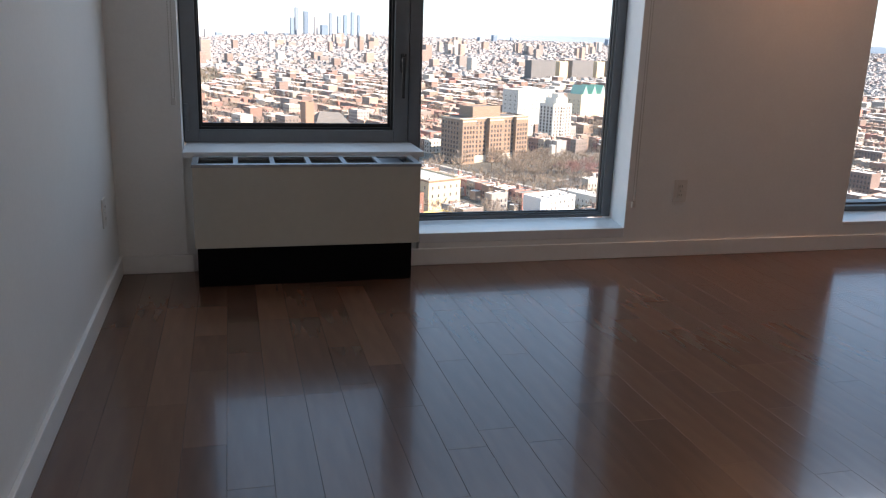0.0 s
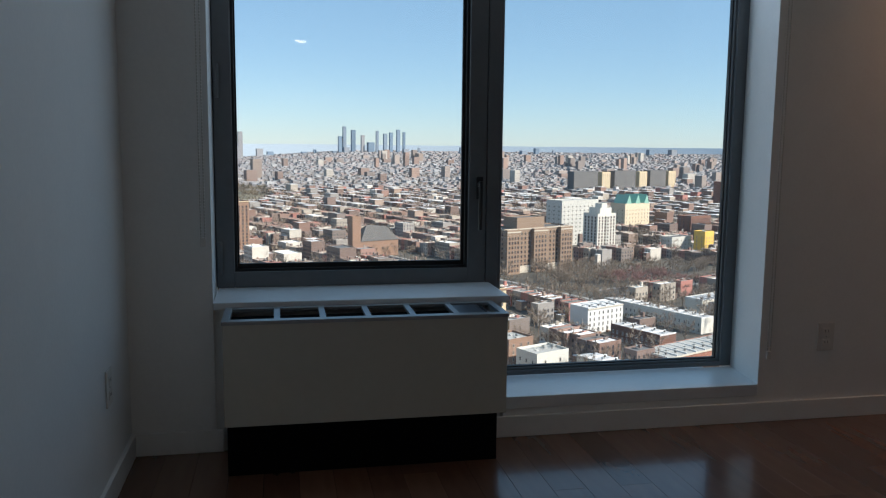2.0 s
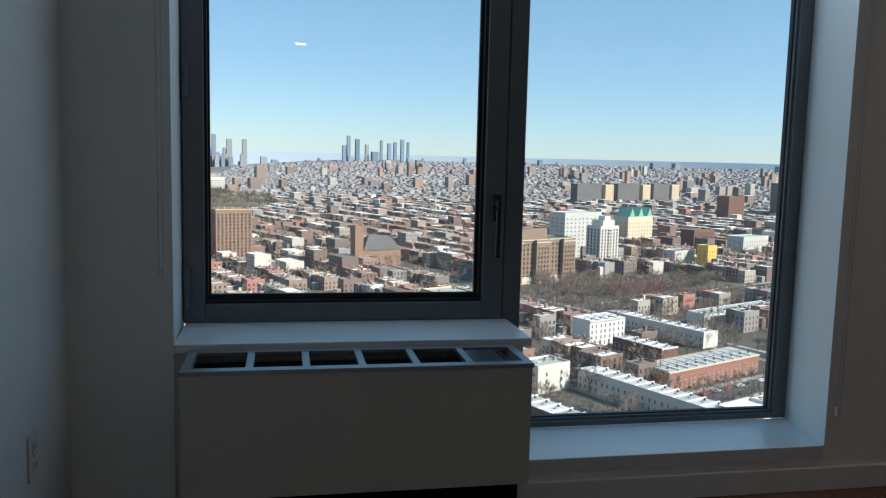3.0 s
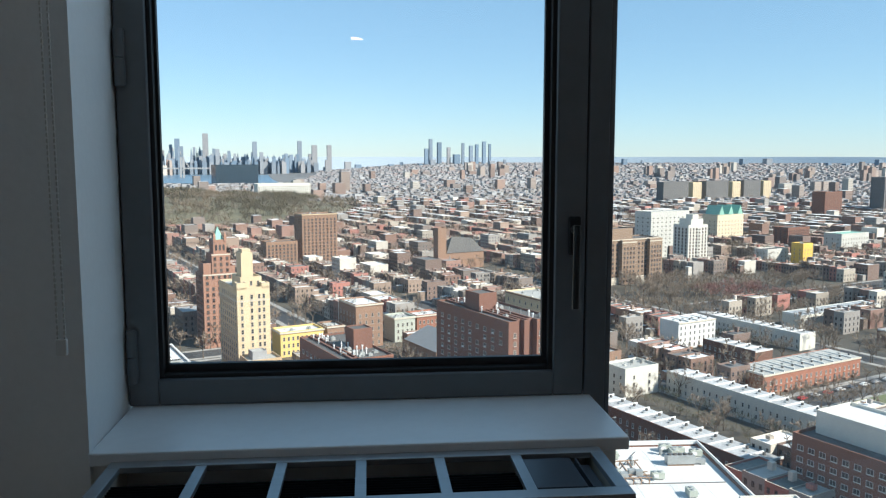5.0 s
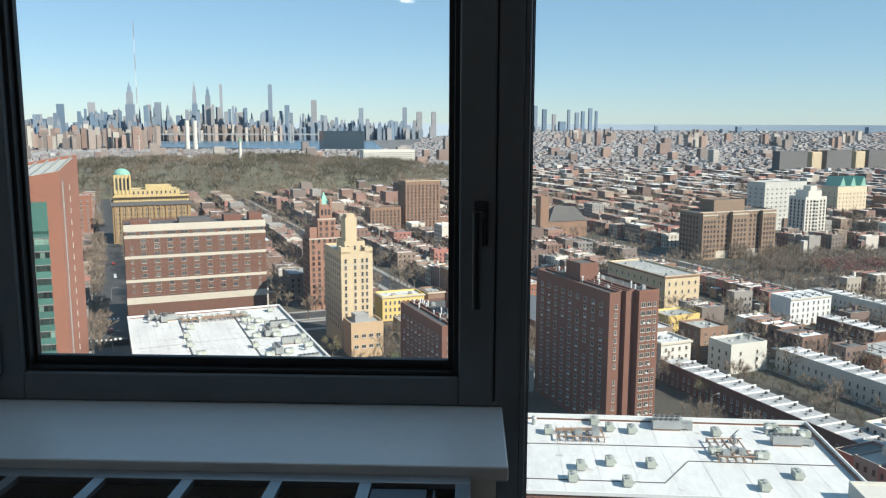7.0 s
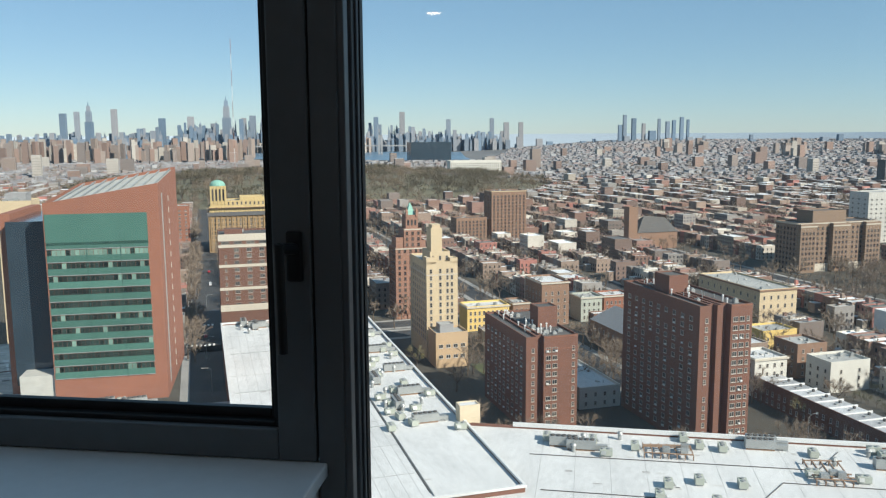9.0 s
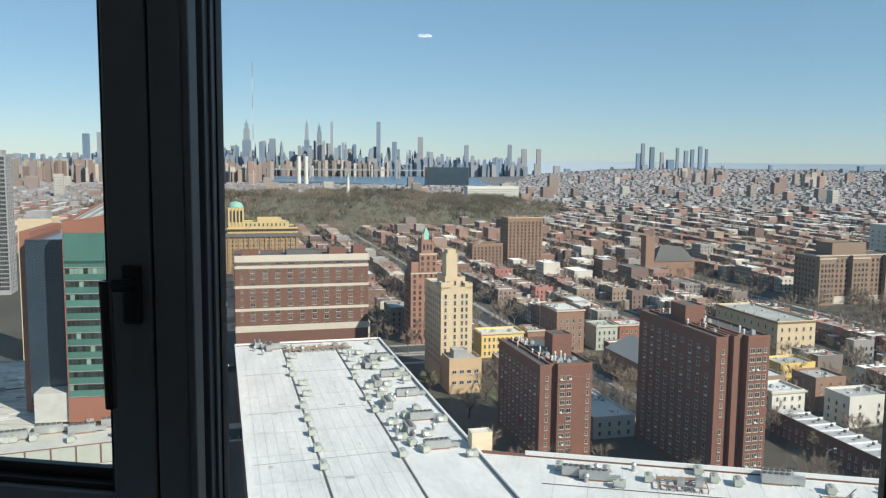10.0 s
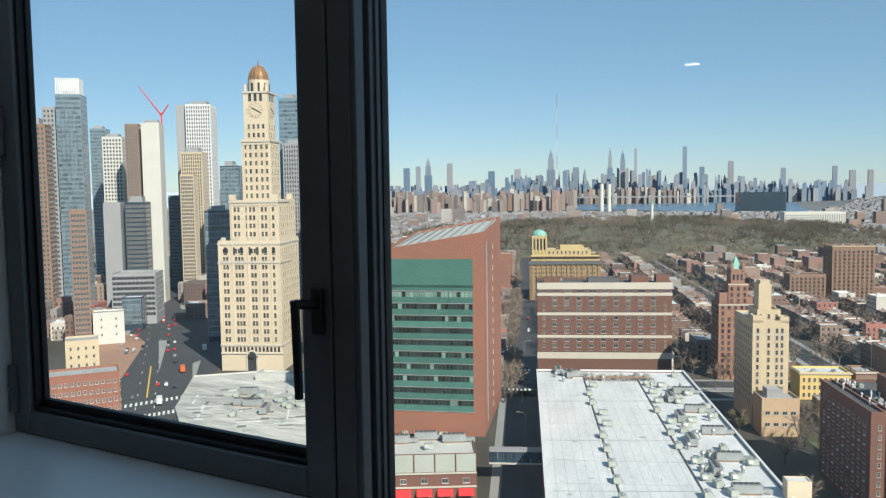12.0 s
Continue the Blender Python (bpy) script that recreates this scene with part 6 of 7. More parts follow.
def row(kind, C, n, w, turn, group):
    """n houses side by side, from the corner C on."""
    for i in range(n):
        p = pose(C[0], C[1], GZ, 0, 0, turn) @ Vector((0, i * w, 0))
        m = pose(p.x, p.y, GZ, 0, 0, turn)
        if i == 0 and not kind.get("used"):
            kind["ob"].matrix_world = m
            kind["ob"]["group"] = group
            kind["used"] = True
        else:
            tagged(copy_thing(kind["ob"], m), group=group)


pale = {"ob": house_kind("pale grey row house with silver roof", 6.2, 12, 8.2, OFFWHITE, SILVER_ROOF)}
dark = {"ob": house_kind("brown brick row house with a silver roof", 6.2, 12, 7.8, BRICK_DARK, SILVER_ROOF)}
brk = {"ob": house_kind("orange brick row house with a grey roof", 6.4, 16, 8.4, BRICK_ORANGE, GREY_ROOF, rear=True)}
cr = {"ob": house_kind("white painted town house with a cornice", 6.6, 13, 13.5, SIGN_WHITE, WHITE_ROOF, 4, 2, True)}
row(pale, (154, 252), 12, 6.2, TH, "pale row houses")
row(dark, (112, 218), 15, 6.2, TH, "brown row houses")
row(pale, (215, 382), 11, 6.2, TH, "far pale row houses")
row(brk, (153, 324), 10, 6.4, TH - 90, "orange brick row")
row(pale, (236, 440), 12, 6.2, TH - 90, "pale row facing the road")
row(dark, (262, 392), 9, 6.2, TH - 90, "dark row facing the road")
row(cr, (150, 402), 4, 6.6, TH - 90, "white town houses")
row(dark, (176, 350), 5, 6.2, TH, "short brown row")


# ---- the rest of the city: thousands of small houses, farther towers, trees ----
KEEP_OUT = []       # circles (x, y, r) kept free of the filled-in houses
for x, y, r in ((-8, 275, 34), (44, 268, 34), (-54, 350, 26), (-76, 425, 20), (-110, 372, 50), (-150, 240, 70), (-222, 238, 56), (-90, 280, 60), (40, 195, 70), (-310, 335, 45),
                (-45, 735, 40), (200, 605, 55), (300, 720, 45), (110, 440, 36), (84, 312, 22), (102, 380, 18), (-5, 415, 20), (-30, 400, 20), (30, 425, 22), (30, 365, 30), (85, 700, 40),
                (160, 185, 45), (-260, 660, 50), (-320, 650, 26), (140, 285, 36), (130, 320, 20), (98, 262, 36), (84, 290, 26), (208, 405, 28), (192, 440, 22), (195, 335, 34), (225, 350, 30), (262, 456, 26), (296, 470, 26), (285, 405, 26), (165, 405, 24), (172, 365, 20),
                (245, 545, 55), (330, 560, 55), (300, 600, 45), (230, 300, 46), (15, 300, 26), (375, 680, 24), (440, 805, 30), (490, 790, 35), (400, 890, 40), (-10, 320, 24)):
    KEEP_OUT.append((x, y, r))


def road_gap(x, y):
    p = Vector((x, y))
    for a, b, w in ROADS:
        a, b = Vector(a), Vector(b)
        t = max(0, min(1, (p - a).dot(b - a) / (b - a).length_squared))
        if (p - a.lerp(b, t)).length < w / 2 + 9:
            return True
    return False


def free(x, y):
    if y < 130 or (y < 330 and x < 100 and x > -60):
        return False
    az = math.degrees(math.atan2(x, y))
    if az < -62 or az > 52 or (az < -34 and math.hypot(x, y) < 900):
        return False
    for cx, cy, r in KEEP_OUT:
        if (x - cx) ** 2 + (y - cy) ** 2 < r * r:
            return False
    return park_height(x, y) == 0 and not road_gap(x, y)


def city_box(g, x, y, w, d, h, turn, roof=1, z=GZ, parapet=0.0, cap=0):
    """A house block centred at x, y with walls and a roof face."""
    c, s = math.cos(turn), math.sin(turn)
    q = [(x + c * a - s * b, y + s * a + c * b) for a, b in ((-w / 2, -d / 2), (w / 2, -d / 2), (w / 2, d / 2), (-w / 2, d / 2))]
    o = len(g.v)
    g.v += [(px, py, z) for px, py in q] + [(px, py, z + h) for px, py in q]
    g.f += [(o, o + 1, o + 5, o + 4), (o + 1, o + 2, o + 6, o + 5), (o + 2, o + 3, o + 7, o + 6), (o + 3, o, o + 4, o + 7)]
    g.m += [0, 0, 0, 0]
    if parapet:
        r = [(x + c * a - s * b, y + s * a + c * b) for a, b in ((-w / 2 + 0.3, -d / 2 + 0.25), (w / 2 - 0.3, -d / 2 + 0.25), (w / 2 - 0.3, d / 2 - 0.25), (-w / 2 + 0.3, d / 2 - 0.25))]
        g.v += [(px, py, z + h) for px, py in r] + [(px, py, z + h - parapet) for px, py in r]
        for i in range(4):
            k = (i + 1) % 4
            g.f += [(o + 4 + i, o + 4 + k, o + 8 + k, o + 8 + i), (o + 8 + i, o + 8 + k, o + 12 + k, o + 12 + i)]
            g.m += [cap, 0]
        g.f.append((o + 12, o + 13, o + 14, o + 15))
    else:
        g.f.append((o + 4, o + 5, o + 6, o + 7))
    g.m.append(roof)
    return q


def city_windows(g, q, h, n, side, fh=3.1, z=GZ, m=2):
    """Window boxes on one side of a filled-in house; side is the index of the wall's first corner."""
    a, b = Vector(q[side]), Vector(q[(side + 1) % 4])
    d = (b - a).normalized()
    out = Vector((d.y, -d.x))
    L = (b - a).length
    for zz in range(int((h - 1) / fh)):
        for i in range(n):
            c = a + d * (L * (i + 0.5) / n)
            p0, p1 = c - d * 0.5 + out * 0.06, c + d * 0.5 + out * 0.06
            z0 = z + 1.1 + zz * fh
            o = len(g.v)
            g.v += [(p0.x, p0.y, z0), (p1.x, p1.y, z0), (p1.x, p1.y, z0 + 1.7), (p0.x, p0.y, z0 + 1.7)]
            g.f.append((o, o + 1, o + 2, o + 3))
            g.m.append(m)


rc = random.Random(77)
near, yards = Geo(), []
turn = radians(TH)
BU, BV = 57, 205
for bu in range(-16, 28):
    for bv in range(0, 9):
        u0, v0 = bu * BU, 90 + bv * BV
        for side in (0, 1):
            v = v0 + 10
            h = rc.uniform(9, 12.5)
            gap = 0
            while v < v0 + BV - 12:
                w = rc.choice((5.6, 6.2, 6.2, 7.5))
                if rc.random() < 0.12:
                    h = rc.uniform(7.5, 13.5)
                if rc.random() < 0.05:
                    w, hh = rc.uniform(12, 22), rc.uniform(12, 21)
                else:
                    hh = h + rc.uniform(-0.5, 0.5)
                d = rc.uniform(11, 15)
                u = u0 + 9 + d / 2 if side == 0 else u0 + BU - 9 - d / 2
                x, y = to_xy(u, v + w / 2)
                dist = math.hypot(x, y)
                if dist < 1650 and rc.random() > 0.05 and free(x, y):
                    q = city_box(near, x, y, d, w, hh, turn, parapet=0.7 if dist < 1100 else 0, cap=rc.choice((0, 3, 3)))
                    if rc.random() < 0.55:
                        e = d / 2 + 2.2
                        ex, ey = to_xy(u + (e if side == 0 else -e), v + w * rc.uniform(0.35, 0.65))
                        city_box(near, ex, ey, 4.4, w * rc.uniform(0.45, 0.7), hh * rc.uniform(0.3, 0.75), turn)
                    if dist < 900:
                        city_windows(near, q, hh, max(2, int(w / 2.2)), 3)
                        if rc.random() < 0.6:
                            city_windows(near, q, hh, 4, 0)
                        # chimney, stair head and cornice
                        cx, cy = to_xy(u + rc.uniform(-4, 4), v + w * 0.5)
                        if rc.random() < 0.6:
                            city_box(near, cx, cy, rc.uniform(0.7, 2.2), rc.uniform(0.7, 2.4), rc.uniform(1.0, 2.6), turn, 0, GZ + hh)
                        if rc.random() < 0.35:
                            city_box(near, x, y + 1.5, 1.3, 1.3, 0.7, turn, 1, GZ + hh)
                    elif dist < 1300 and rc.random() < 0.6:
                        city_windows(near, q, hh, 2, 3, 3.4)
                v += w + (rc.uniform(3, 9) if rc.random() < 0.04 else 0)
        for k in range(15):
            yards.append((u0 + BU / 2 + rc.uniform(-7, 7), v0 + rc.uniform(10, BV - 10)))
            yards.append((u0 + rc.choice((-5.5, 5.5)), v0 + rc.uniform(5, BV - 5)))
for i in range(150):
    d = rc.uniform(470, 1000)
    az = rc.uniform(-58.5, -51.5) if i % 2 else rc.uniform(-49.5, -43)
    x, y = polar(az, d)
    if road_gap(x, y) or (d < 560 and az < -51.5) or (d < 640 and az > -51):
        continue
    w, dd, hh = rc.uniform(12, 30), rc.uniform(10, 20), rc.uniform(7, 24)
    q = city_box(near, x, y, w, dd, hh, radians(rc.choice((TH, 42))), parapet=0.8, cap=3)
    city_windows(near, q, hh, int(w / 3), 0)
    city_windows(near, q, hh, int(dd / 3), 1)
    for k in range(3):
        city_box(near, x + rc.uniform(-4, 4), y + rc.uniform(-3, 3), rc.uniform(1, 4), rc.uniform(1, 3), rc.uniform(0.8, 2.6), turn, 0, GZ + hh - 0.8)
HOUSE_WINDOWS = mat("distant_house_window", (0.045, 0.045, 0.05), 0.2, scale=0.5, var=0.3)
tagged(part("row_houses_beyond", near, [HOUSE_WALLS, HOUSE_ROOFS, HOUSE_WINDOWS, PALE_BAND]), "brick row houses with white and tar roofs, block after block", "houses", kind="stuff")

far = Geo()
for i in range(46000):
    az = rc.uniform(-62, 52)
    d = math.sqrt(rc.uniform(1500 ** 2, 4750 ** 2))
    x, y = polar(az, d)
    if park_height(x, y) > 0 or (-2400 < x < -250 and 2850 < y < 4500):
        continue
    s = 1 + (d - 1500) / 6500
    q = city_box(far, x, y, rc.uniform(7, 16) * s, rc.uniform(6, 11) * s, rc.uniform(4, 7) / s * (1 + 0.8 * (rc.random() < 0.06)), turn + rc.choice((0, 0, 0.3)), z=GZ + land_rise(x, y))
tagged(part("distant_houses", far, [HAZED_HOUSES, HAZED_ROOFS]), "endless low roofs of the distant city, greyed for haze", "houses", kind="stuff")

tow = Geo()
for i in range(230):
    az = rc.uniform(-50, 48)
    d = rc.uniform(1900, 4500)
    x, y = polar(az, d)
    if (-2400 < x < -150 and 2750 < y < 4500) or park_height(x, y) > 0:
        continue
    h = rc.uniform(16, 40) * (1 if rc.random() < 0.85 else 1.4)
    q = city_box(tow, x, y, rc.uniform(14, 34), rc.uniform(14, 20), h, turn)
    if d < 3000:
        city_windows(tow, q, h, 6, 0, 6.0)
for i in range(420):             # brick housing towers across the water's near shore
    az = rc.uniform(-42, -13)
    d = rc.uniform(3000, 4200)
    x, y = polar(az, d)
    if az > -21 and d > 3000:
        d = rc.uniform(4300, 4450)
        x, y = polar(az, d)
    h = rc.uniform(40, 86)
    city_box(tow, x, y, rc.uniform(11, 24), 16, h, turn + rc.uniform(-0.4, 0.4))
for i in range(70):              # groups of tall slabs before the horizon
    az, d = rc.choice((7, 9, 15, 20, 24, 29, 33)) + rc.gauss(0, 0.5), rc.uniform(3000, 3900)
    x, y = polar(az, d)
    city_box(tow, x, y, rc.uniform(14, 26), 14, rc.uniform(24, 44), turn, z=GZ + land_rise(x, y))
tagged(part("distant_towers", tow, [PROJECT_WALLS, HOUSE_ROOFS, HOUSE_WINDOWS]), "brown brick housing towers in the distance", "towers", kind="stuff")

skyl = Geo()


def spire(az, rise, w, d=4560, taper=1.0):
    x, y = polar(az, d)
    h = rise * d - GZ
    if taper == 1.0:
        city_box(skyl, x, y, w, w, h, 0.2, 0)
    else:
        city_box(skyl, x, y, w, w, h * 0.62, 0.2, 0)
        city_box(skyl, x, y, w * 0.72, w * 0.72, h * 0.2, 0.2, 0, GZ + h * 0.62)
        city_box(skyl, x, y, w * 0.45, w * 0.45, h * 0.1, 0.2, 0, GZ + h * 0.82)
        skyl.tube(x, y, GZ + h * 0.92, GZ + h, w * 0.12, w * 0.03, 6)


for i in range(1150):
    az = rc.uniform(-46, -3.5)
    k = 0.32 + 0.68 * math.exp(-((az + 19) / 9) ** 2)
    rise = -0.008 + 0.030 * k * rc.random() ** 1.9
    spire(az, rise, rc.uniform(9, 25), rc.uniform(4480, 4760), 1.0 if rc.random() < 0.6 else 0.6)
for i in range(70):
    spire(rc.uniform(-3, 40), -0.014 + 0.012 * rc.random() ** 2, rc.uniform(10, 34), rc.uniform(4450, 4650))
spire(-22.6, 0.0445, 40, taper=0.5)
spire(-18.6, 0.0465, 26, taper=0.7)
spire(-17.75, 0.042, 34, taper=0.5)
spire(-16.9, 0.043, 14)
spire(-13.7, 0.0437, 22)
spire(-31.1, 0.037, 34, taper=0.7)
spire(-31.8, 0.026, 22)
spire(-32.6, 0.024, 28)
spire(-29.6, 0.029, 26)
spire(-26.7, 0.019, 30)
spire(-24.9, 0.021, 30)
spire(-20.9, 0.022, 30)
spire(-12.6, 0.020, 26)
spire(-10.8, 0.026, 30)
spire(-7.6, 0.017, 24)
spire(-4.6, 0.018, 22)
spire(-3.6, 0.013, 28)
spire(-2.6, 0.013, 24)
for az, rise, w in ((4.4, 0.0206, 18), (5.0, 0.0165, 22), (5.65, 0.0105, 18), (6.65, 0.0158, 14), (7.2, 0.0125, 19), (7.6, 0.014, 17), (8.1, 0.0175, 18), (8.5, 0.0145, 13), (4.1, 0.009, 20), (6.2, 0.002, 34)):
    spire(az, rise, w)
tagged(part("skyline", skyl, [HAZE_TINTED_WALLS]), "blue grey skyscrapers of the far skyline, tinted for haze", "skyline", kind="stuff")
bri = thing("suspension_bridge", "grey steel bridge across the river", "bridge", pose(*polar(-15.4, 3900), GZ, 0, 0, 12))
part("deck", Geo().box(-420, -6, 38, 420, 6, 44), GREY_CLAD, bri)
for x in (-210, 210):
    part("tower", Geo().box(x - 10, -10, 0, x - 3, 10, 92).box(x + 3, -10, 0, x + 10, 10, 92).box(x - 3, -8, 78, x + 3, 8, 90), GREY_CLAD, bri)


# ---- trees, bare in early spring ----
def tree_geo(seed, h=11.0, spread_=4.2, twigs=150, thick=0.07, limbs=7, sides=4):
    """Trunk, limbs and side branches, and thin twigs that point outwards; returned apart."""
    r = random.Random(seed)
    wood_, tw = Geo(), Geo()
    fork = Vector((r.uniform(-0.2, 0.2), r.uniform(-0.2, 0.2), h * 0.32))
    wood_.rod((0, 0, 0), fork, 0.26, 0.18, sides + 1)
    tips = []
    for i in range(limbs):
        a = 2 * math.pi * i / limbs + r.uniform(-0.4, 0.4)
        reach = spread_ * r.uniform(0.35, 0.8)
        e = Vector((math.cos(a) * reach, math.sin(a) * reach, h * r.uniform(0.62, 0.92)))
        s = fork * r.uniform(0.8, 1.0)
        mid = s.lerp(e, 0.5) + Vector((math.cos(a), math.sin(a), -0.3)) * r.uniform(0, 0.7)
        wood_.rod(s, mid, 0.10, 0.07, sides)
        wood_.rod(mid, e, 0.07, 0.03, sides)
        tips += [(mid, e), (mid, e)]
        for k in range(3):
            p = s.lerp(mid, r.uniform(0.5, 1)) if k == 0 else mid.lerp(e, r.uniform(0.1, 0.8))
            out = Vector((p.x, p.y, 0)).normalized() if p.xy.length > 0.1 else Vector((1, 0, 0))
            q = p + (out * r.uniform(0.2, 1.0) + Vector((r.gauss(0, 0.5), r.gauss(0, 0.5), r.uniform(0.1, 0.9)))) * spread_ * 0.36
            wood_.rod(p, q, 0.04, 0.02, 3)
            tips.append((p, q))
    for i in range(twigs):
        s, e = r.choice(tips)
        p = s.lerp(e, r.uniform(0.25, 1.0))
        d = ((e - s).normalized() + Vector((r.gauss(0, 0.75), r.gauss(0, 0.75), r.gauss(0.25, 0.5)))).normalized() * r.uniform(0.7, 2.2)
        side = d.cross(Vector((r.gauss(0, 1), r.gauss(0, 1), r.gauss(0, 1)))).normalized() * thick
        tw.add([p - side, p + side, p + d], [(0, 1, 2)])
    return wood_, tw


def forest(name, spots, twig_mat, label, seed, twigs=70, thick=0.13, size=1.0):
    g = Geo()
    kinds = [tree_geo(seed + k, 10.5, 4.6, twigs, thick, 5, 3) for k in range(5)]
    r = random.Random(seed)
    for x, y in spots:
        w, t = r.choice(kinds)
        s, a = size * r.uniform(0.75, 1.35), r.uniform(0, 6.28)
        c, sn = math.cos(a) * s, math.sin(a) * s
        for src, m in ((w, 0), (t, 1)):
            g.add([(x + c * p[0] - sn * p[1], y + sn * p[0] + c * p[1], GZ + park_height(x, y) + s * p[2]) for p in src.v], src.f, m)
    return tagged(part(name, g, [BARK, twig_mat]), label, "trees", kind="stuff")


spots = []
for u, v in yards:
    x, y = to_xy(u, v)
    if 200 < math.hypot(x, y) < 1500 and free(x, y):
        spots.append((x, y))
forest("yard_trees", spots, TWIGS, "bare brown trees between the houses", 5, 130, 0.10, 1.35)
park = ([], [], [])
while sum(map(len, park)) < 1900:
    x, y = rc.uniform(-870, -10), rc.uniform(1010, 1950)
    c = noise.noise((x / 60, y / 75, 5))
    if park_height(x, y) > 0.5 and (x + 398) ** 2 + (y - 1410) ** 2 > 300 and c > -0.28:
        k = noise.noise((x / 110, y / 130, 9)) + rc.uniform(-0.25, 0.25)
        park[0 if k < -0.08 else 1 if k < 0.12 else 2].append((x, y))
forest("park_trees", park[0], PARK_TWIGS, "bare brown woods of a park", 6, 150, 0.17, 1.45)
forest("park_grove", park[1], PARK_GREY, "grey bare woods of a park", 16, 110, 0.17, 1.2)
forest("park_old_trees", park[2], PARK_DARK, "dark tall bare trees of a park", 17, 190, 0.17, 1.75)
spots = [(rc.uniform(190, 345), rc.uniform(505, 600)) for i in range(300)]
forest("square_trees", [p for p in spots if not road_gap(*p)], TWIGS, "bare trees of a square beside the institution", 7, 300, 0.07)
forest("blossoming_trees", [(rc.uniform(225, 285), rc.uniform(512, 545)) for i in range(34)], PINK, "reddish budding trees on the square", 8, 420, 0.07)
spots = []
for k in range(170):
    t = rc.random()
    a, b = Vector((-110, 255)), Vector((-330, 735))
    p = a.lerp(b, 0.15 + 0.85 * t) + Vector((CU.x, CU.y)) * rc.choice((-13, -10, 10, 13))
    spots.append((p.x, p.y))
forest("avenue_trees", spots, TWIGS, "bare trees along the avenue", 9, 420, 0.04, 1.25)
spots = []
for a, b, w in (ROADS[1], ROADS[4], ROADS[5], ROADS[7], ROADS[9], ROADS[3]):
    a, b = Vector(a), Vector(b)
    n = (b - a).normalized()
    for k in range(int((b - a).length / 8)):
        p = a + n * (8 * k + rc.uniform(-2, 2)) + Vector((-n.y, n.x)) * rc.choice((-1, 1)) * (w / 2 + 2)
        if p.y > 300 and rc.random() < 0.85:
            spots.append((p.x, p.y))
forest("street_trees", spots, TWIGS, "bare trees along the side streets", 18, 260, 0.06, 1.1)
spots = []
for a, b in (((150, 251), (114, 329)), ((130, 226), (92, 310)), ((140, 240), (104, 320)), ((211, 381), (179, 449))):
    a, b = Vector(a), Vector(b)
    for k in range(75):
        p = a.lerp(b, rc.random()) + Vector((rc.uniform(-3, 3), rc.uniform(-3, 3)))
        spots.append((p.x, p.y))
forest("garden_shrubs", spots, SHRUB, "brown and green shrubs in front gardens", 20, 260, 0.05, 0.32)
spots = []
while len(spots) < 1500:
    a, d = rc.uniform(-0.9, 0.62), rc.uniform(1450, 2600)
    x, y = d * math.sin(a), d * math.cos(a)
    if park_height(x, y) < 0.5 and not road_gap(x, y):
        spots.append((x, y))
forest("distant_trees", spots, TWIGS, "bare trees among the distant houses", 14, 45, 0.3, 1.1)


GARDEN_ROWS = [((154, 252), (118, 330)), ((112, 218), (70, 312)), ((215, 382), (183, 450)), ((163, 314), (226, 343)), ((236, 440), (308, 472)), ((262, 392), (316, 417)), ((150, 402), (176, 414)), ((176, 350), (162, 380))]


def garden_free(x, y):
    p = Vector((x, y))
    for a, b in GARDEN_ROWS:
        a, b = Vector(a), Vector(b)
        o = Vector((CU.x, CU.y)) * 6 if abs((b - a).normalized().dot(Vector((CU.x, CU.y)))) < 0.5 else Vector((CV.x, CV.y)) * -6
        for k in (0, 1):
            c = o * k
            t = max(0, min(1, (p - a - c).dot(b - a) / (b - a).length_squared))
            if (p - (a + c).lerp(b + c, t)).length < 8.5:
                return False
    for bx, by, r in ((84, 312, 14), (108, 320, 16), (103, 380, 15), (108, 440, 30), (150, 180, 40), (225, 290, 24)):
        if (x - bx) ** 2 + (y - by) ** 2 < r * r:
            return False
    return True


spots = []
while len(spots) < 460:
    x, y = rc.uniform(62, 345), rc.uniform(225, 500)
    if garden_free(x, y) and x > 62 + (300 - y) * 0.1:
        spots.append((x, y))
forest("garden_trees", spots, TWIGS, "bare trees in the yards behind the rows", 12, 560, 0.032)
forest("tower_garden_trees", [p for p in ((rc.uniform(-40, 75), rc.uniform(225, 340)) for i in range(150)) if (p[0] - 0) ** 2 + (p[1] - 278) ** 2 > 30 ** 2 and (p[0] - 45) ** 2 + (p[1] - 270) ** 2 > 32 ** 2 and p[1] > 228 + abs(p[0]) * 0.1 and p[0] > -0.44 * (p[1] - 219) - 10], TWIGS, "bare trees round the housing towers", 13, 560, 0.032)


def single_tree(x, y, s, twig, seed, label):
    t = thing("tree", label, "tree", pose(x, y, GZ) @ Matrix.Diagonal((s, s, s, 1)))
    w, tw = tree_geo(seed, 10, 4.2, 900, 0.03)
    part("trunk", w, BARK, t)
    part("crown", tw, twig, t)


single_tree(84, 278, 0.9, BUDS, 21, "small budding tree beside a brick row")
single_tree(-56, 326, 1.0, BUDS, 22, "budding tree beside the cream tower")
single_tree(131, 338, 1.1, TWIGS, 23, "large bare tree behind the row houses")
for i in range(7):
    q = Vector((170, 305)).lerp(Vector((224, 331)), i / 6)
    single_tree(q.x, q.y, 0.62, TWIGS, 30 + i, "small bare street tree before a brick row")


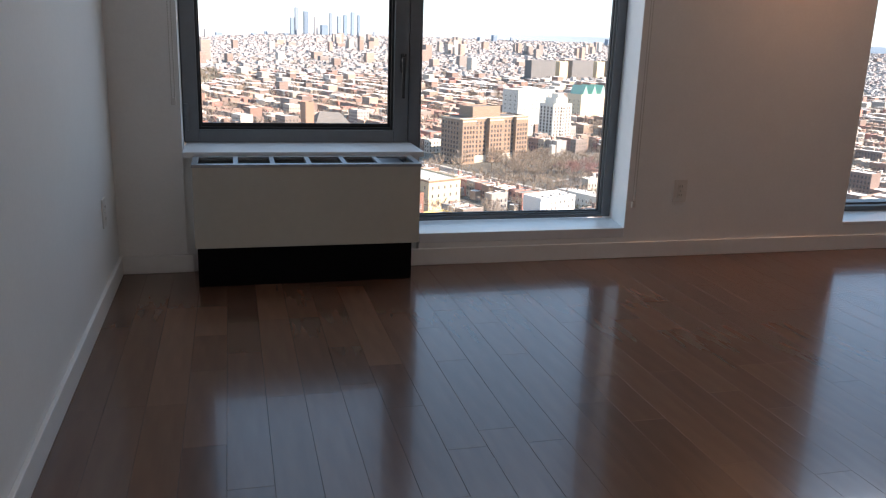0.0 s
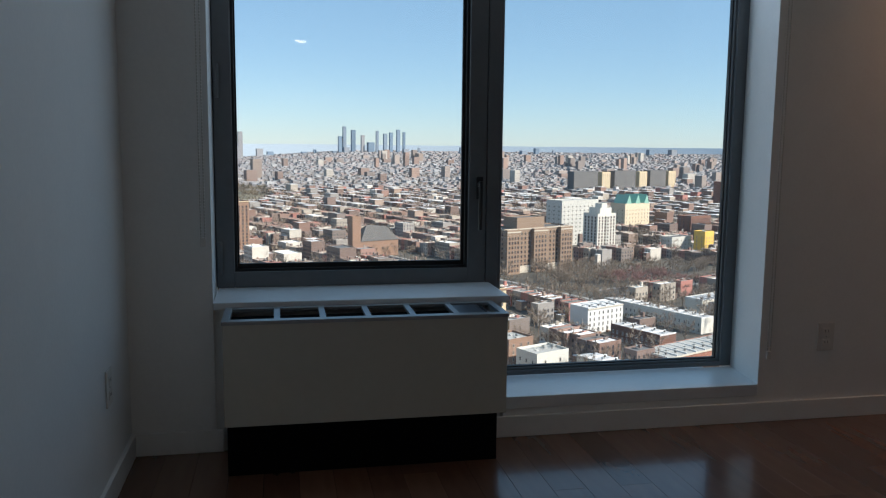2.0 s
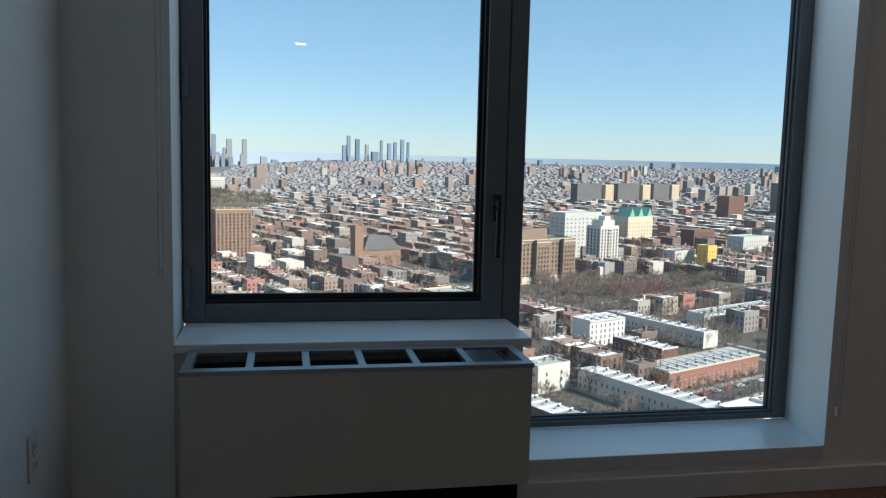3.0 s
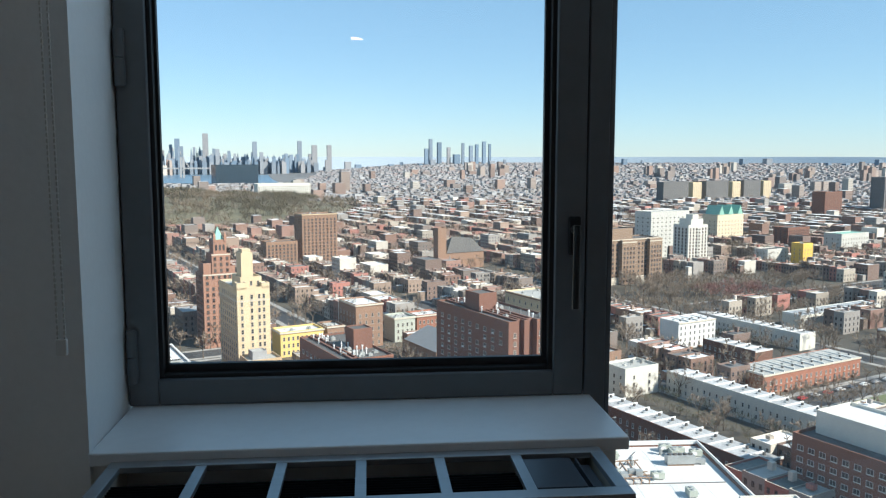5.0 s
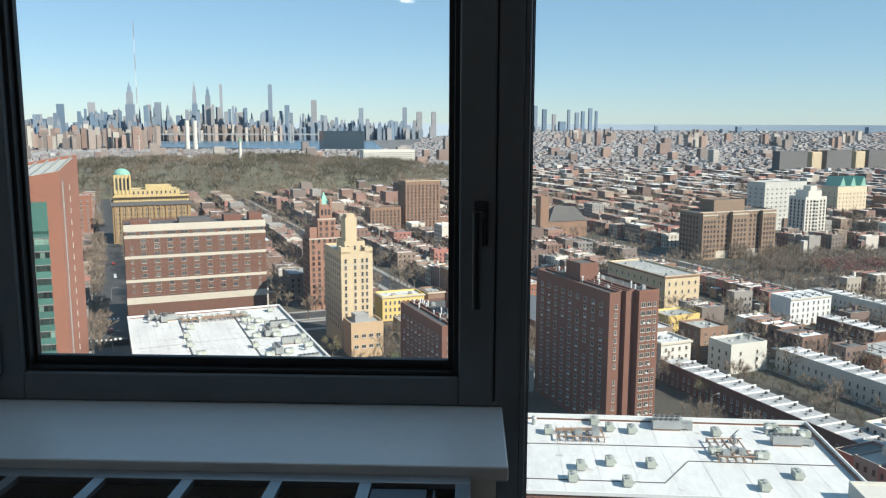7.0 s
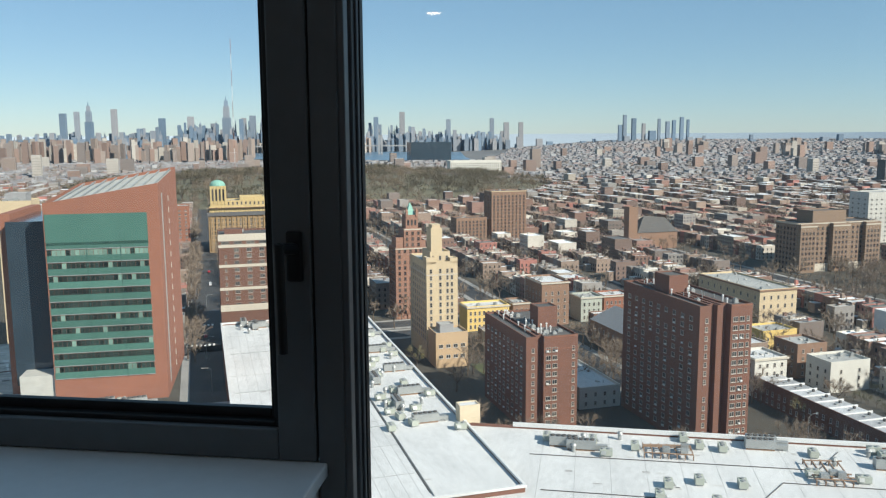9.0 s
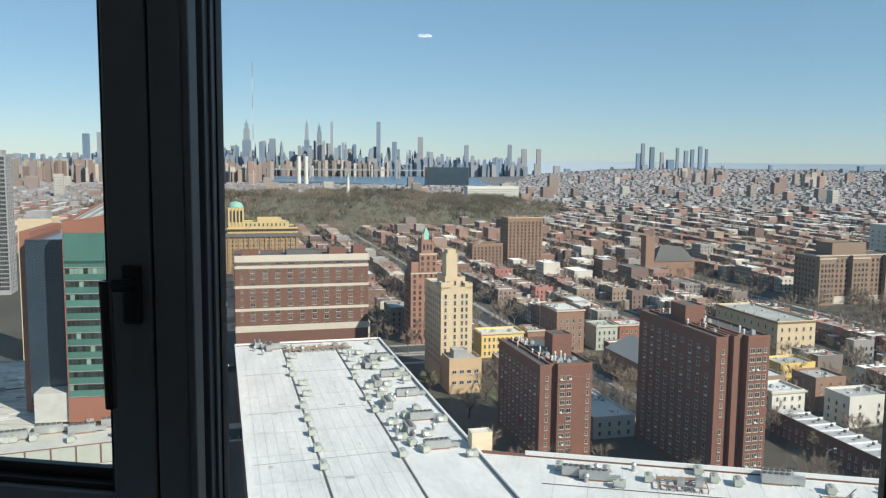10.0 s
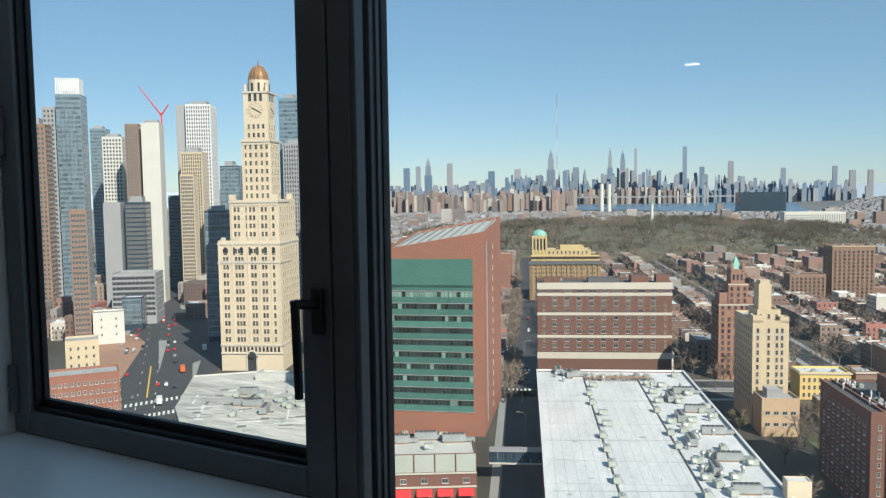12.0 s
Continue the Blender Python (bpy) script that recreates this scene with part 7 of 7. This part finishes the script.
# ---- cars and street lamps ----
def car():
    c = thing("car", "parked car beside the kerb", "car", None, "cars")
    body = Geo()
    prof_ = [(-2.2, 0.35), (2.2, 0.35), (2.25, 0.8), (1.2, 0.95), (0.6, 1.42), (-1.2, 1.42), (-2.0, 0.95), (-2.25, 0.85)]
    k = len(prof_)
    vs = [(x, s * (0.88 if z < 1.2 else 0.7), z) for s in (-1, 1) for x, z in prof_]
    body.add(vs, [tuple(range(k)), tuple(reversed(range(k, 2 * k)))] + [(i, k + i, k + (i + 1) % k, (i + 1) % k) for i in range(k)])
    part("body", body, CAR_PAINT, c)
    part("glass", Geo().box(-1.35, -0.83, 0.98, 0.75, 0.83, 1.34), DARK_GLASS, c)
    wh = Geo().rod((0, -0.1, 0), (0, 0.1, 0), 0.33, 0.33, 12).mesh("wheel", TYRE)
    for x in (-1.4, 1.4):
        for y in (-0.84, 0.84):
            part("wheel", wh, None, c).location = (x, y, 0.33)
    return c


def lorry(m, colour, label):
    o = thing("lorry", label, "lorry", m, "lorries")
    part("box_body", Geo().box(-3.2, -1.2, 0.9, 2.4, 1.2, 3.6), colour, o)
    part("cab", Geo().box(2.5, -1.1, 0.6, 4.3, 1.1, 2.8), colour, o)
    part("windscreen", Geo().box(4.3, -0.95, 1.6, 4.34, 0.95, 2.5), DARK_GLASS, o)
    for x in (-2.2, 3.3):
        for y in (-1.1, 1.1):
            part("wheel", Geo().rod((x, y - 0.12, 0.45), (x, y + 0.12, 0.45), 0.45, 0.45, 12), TYRE, o)


lorry(pose(-296, 252, GZ + 0.18, 0, 0, 138), SIGN_WHITE, "white box lorry on the avenue")
lorry(pose(-338, 304, GZ + 0.18, 0, 0, 138), mat("orange_truck_paint", (0.62, 0.13, 0.03), 0.4, scale=2, var=0.1), "orange lorry in the traffic of the avenue")
lorry(pose(-372, 352, GZ + 0.18, 0, 0, 138), SIGN_WHITE, "white box lorry in the traffic of the avenue")
for pts in ([(-352, 300), (-358, 306), (-420, 366), (-424, 362)], [(-318, 292), (-324, 300), (-352, 330), (-350, 322)]):
    k = len(pts)
    structure("traffic_island", Geo().add([(x, y, GZ + z) for z in (0.0, 0.34) for x, y in pts], [(i, (i + 1) % k, k + (i + 1) % k, k + i) for i in range(k)] + [tuple(range(k, 2 * k))]), PAVING, "kerbed concrete traffic island in the junction", "pavement")
first_car = car()
car_spots = []
for i in range(9):
    q = Vector((166, 300)).lerp(Vector((232, 330)), i / 9)
    car_spots.append((q.x, q.y, TH))
for i in range(12):
    q = Vector((-110, 262)).lerp(Vector((-250, 567)), rc.random())
    o = rc.choice((-8, -3.5, 3.5, 8))
    car_spots.append((q.x + CU.x * o, q.y + CU.y * o, TH + 90))
for i in range(60):
    q = Vector((-262, 213)).lerp(Vector((-520, 444)), rc.random())
    n = Vector((0.67, 0.74)) * rc.choice((-19, -15, -11, -6, 5, 9, 13))
    car_spots.append((q.x + n.x, q.y + n.y, 138))
for i in range(12):
    q = Vector((-58, 300)).lerp(Vector((-98, 388)), i / 12)
    car_spots.append((q.x + 4, q.y, TH + 90))
for i in range(10):
    q = Vector((146, 286)).lerp(Vector((60, 474)), i / 10)
    car_spots.append((q.x, q.y, TH + 90))
for i, (x, y, a) in enumerate(car_spots):
    m = pose(x, y, GZ + 0.17, 0, 0, a)
    if i == 0:
        first_car.matrix_world = m
    else:
        copy_thing(first_car, m)


def street_lamp(x, y, a):
    s = thing("street_lamp", "grey steel street lamp with a curved arm", "street lamp", pose(x, y, GZ, 0, 0, a), "street lamps")
    part("pole", Geo().rod((0, 0, 0), (0, 0, 9), 0.12, 0.08, 6), STEEL, s)
    part("arm", Geo().rod((0, 0, 9), (1.2, 0, 9.7), 0.07, 0.06, 5).rod((1.2, 0, 9.7), (2.8, 0, 9.8), 0.06, 0.06, 5), STEEL, s)
    part("head", Geo().box(2.6, -0.18, 9.68, 3.5, 0.18, 9.88), STEEL, s)


for x, y, a in ((80, 258, 30), (104, 214, 30), (96, 232, 210), (-150, 330, 24), (-128, 285, 204), (-190, 420, 24)):
    street_lamp(x, y, a)
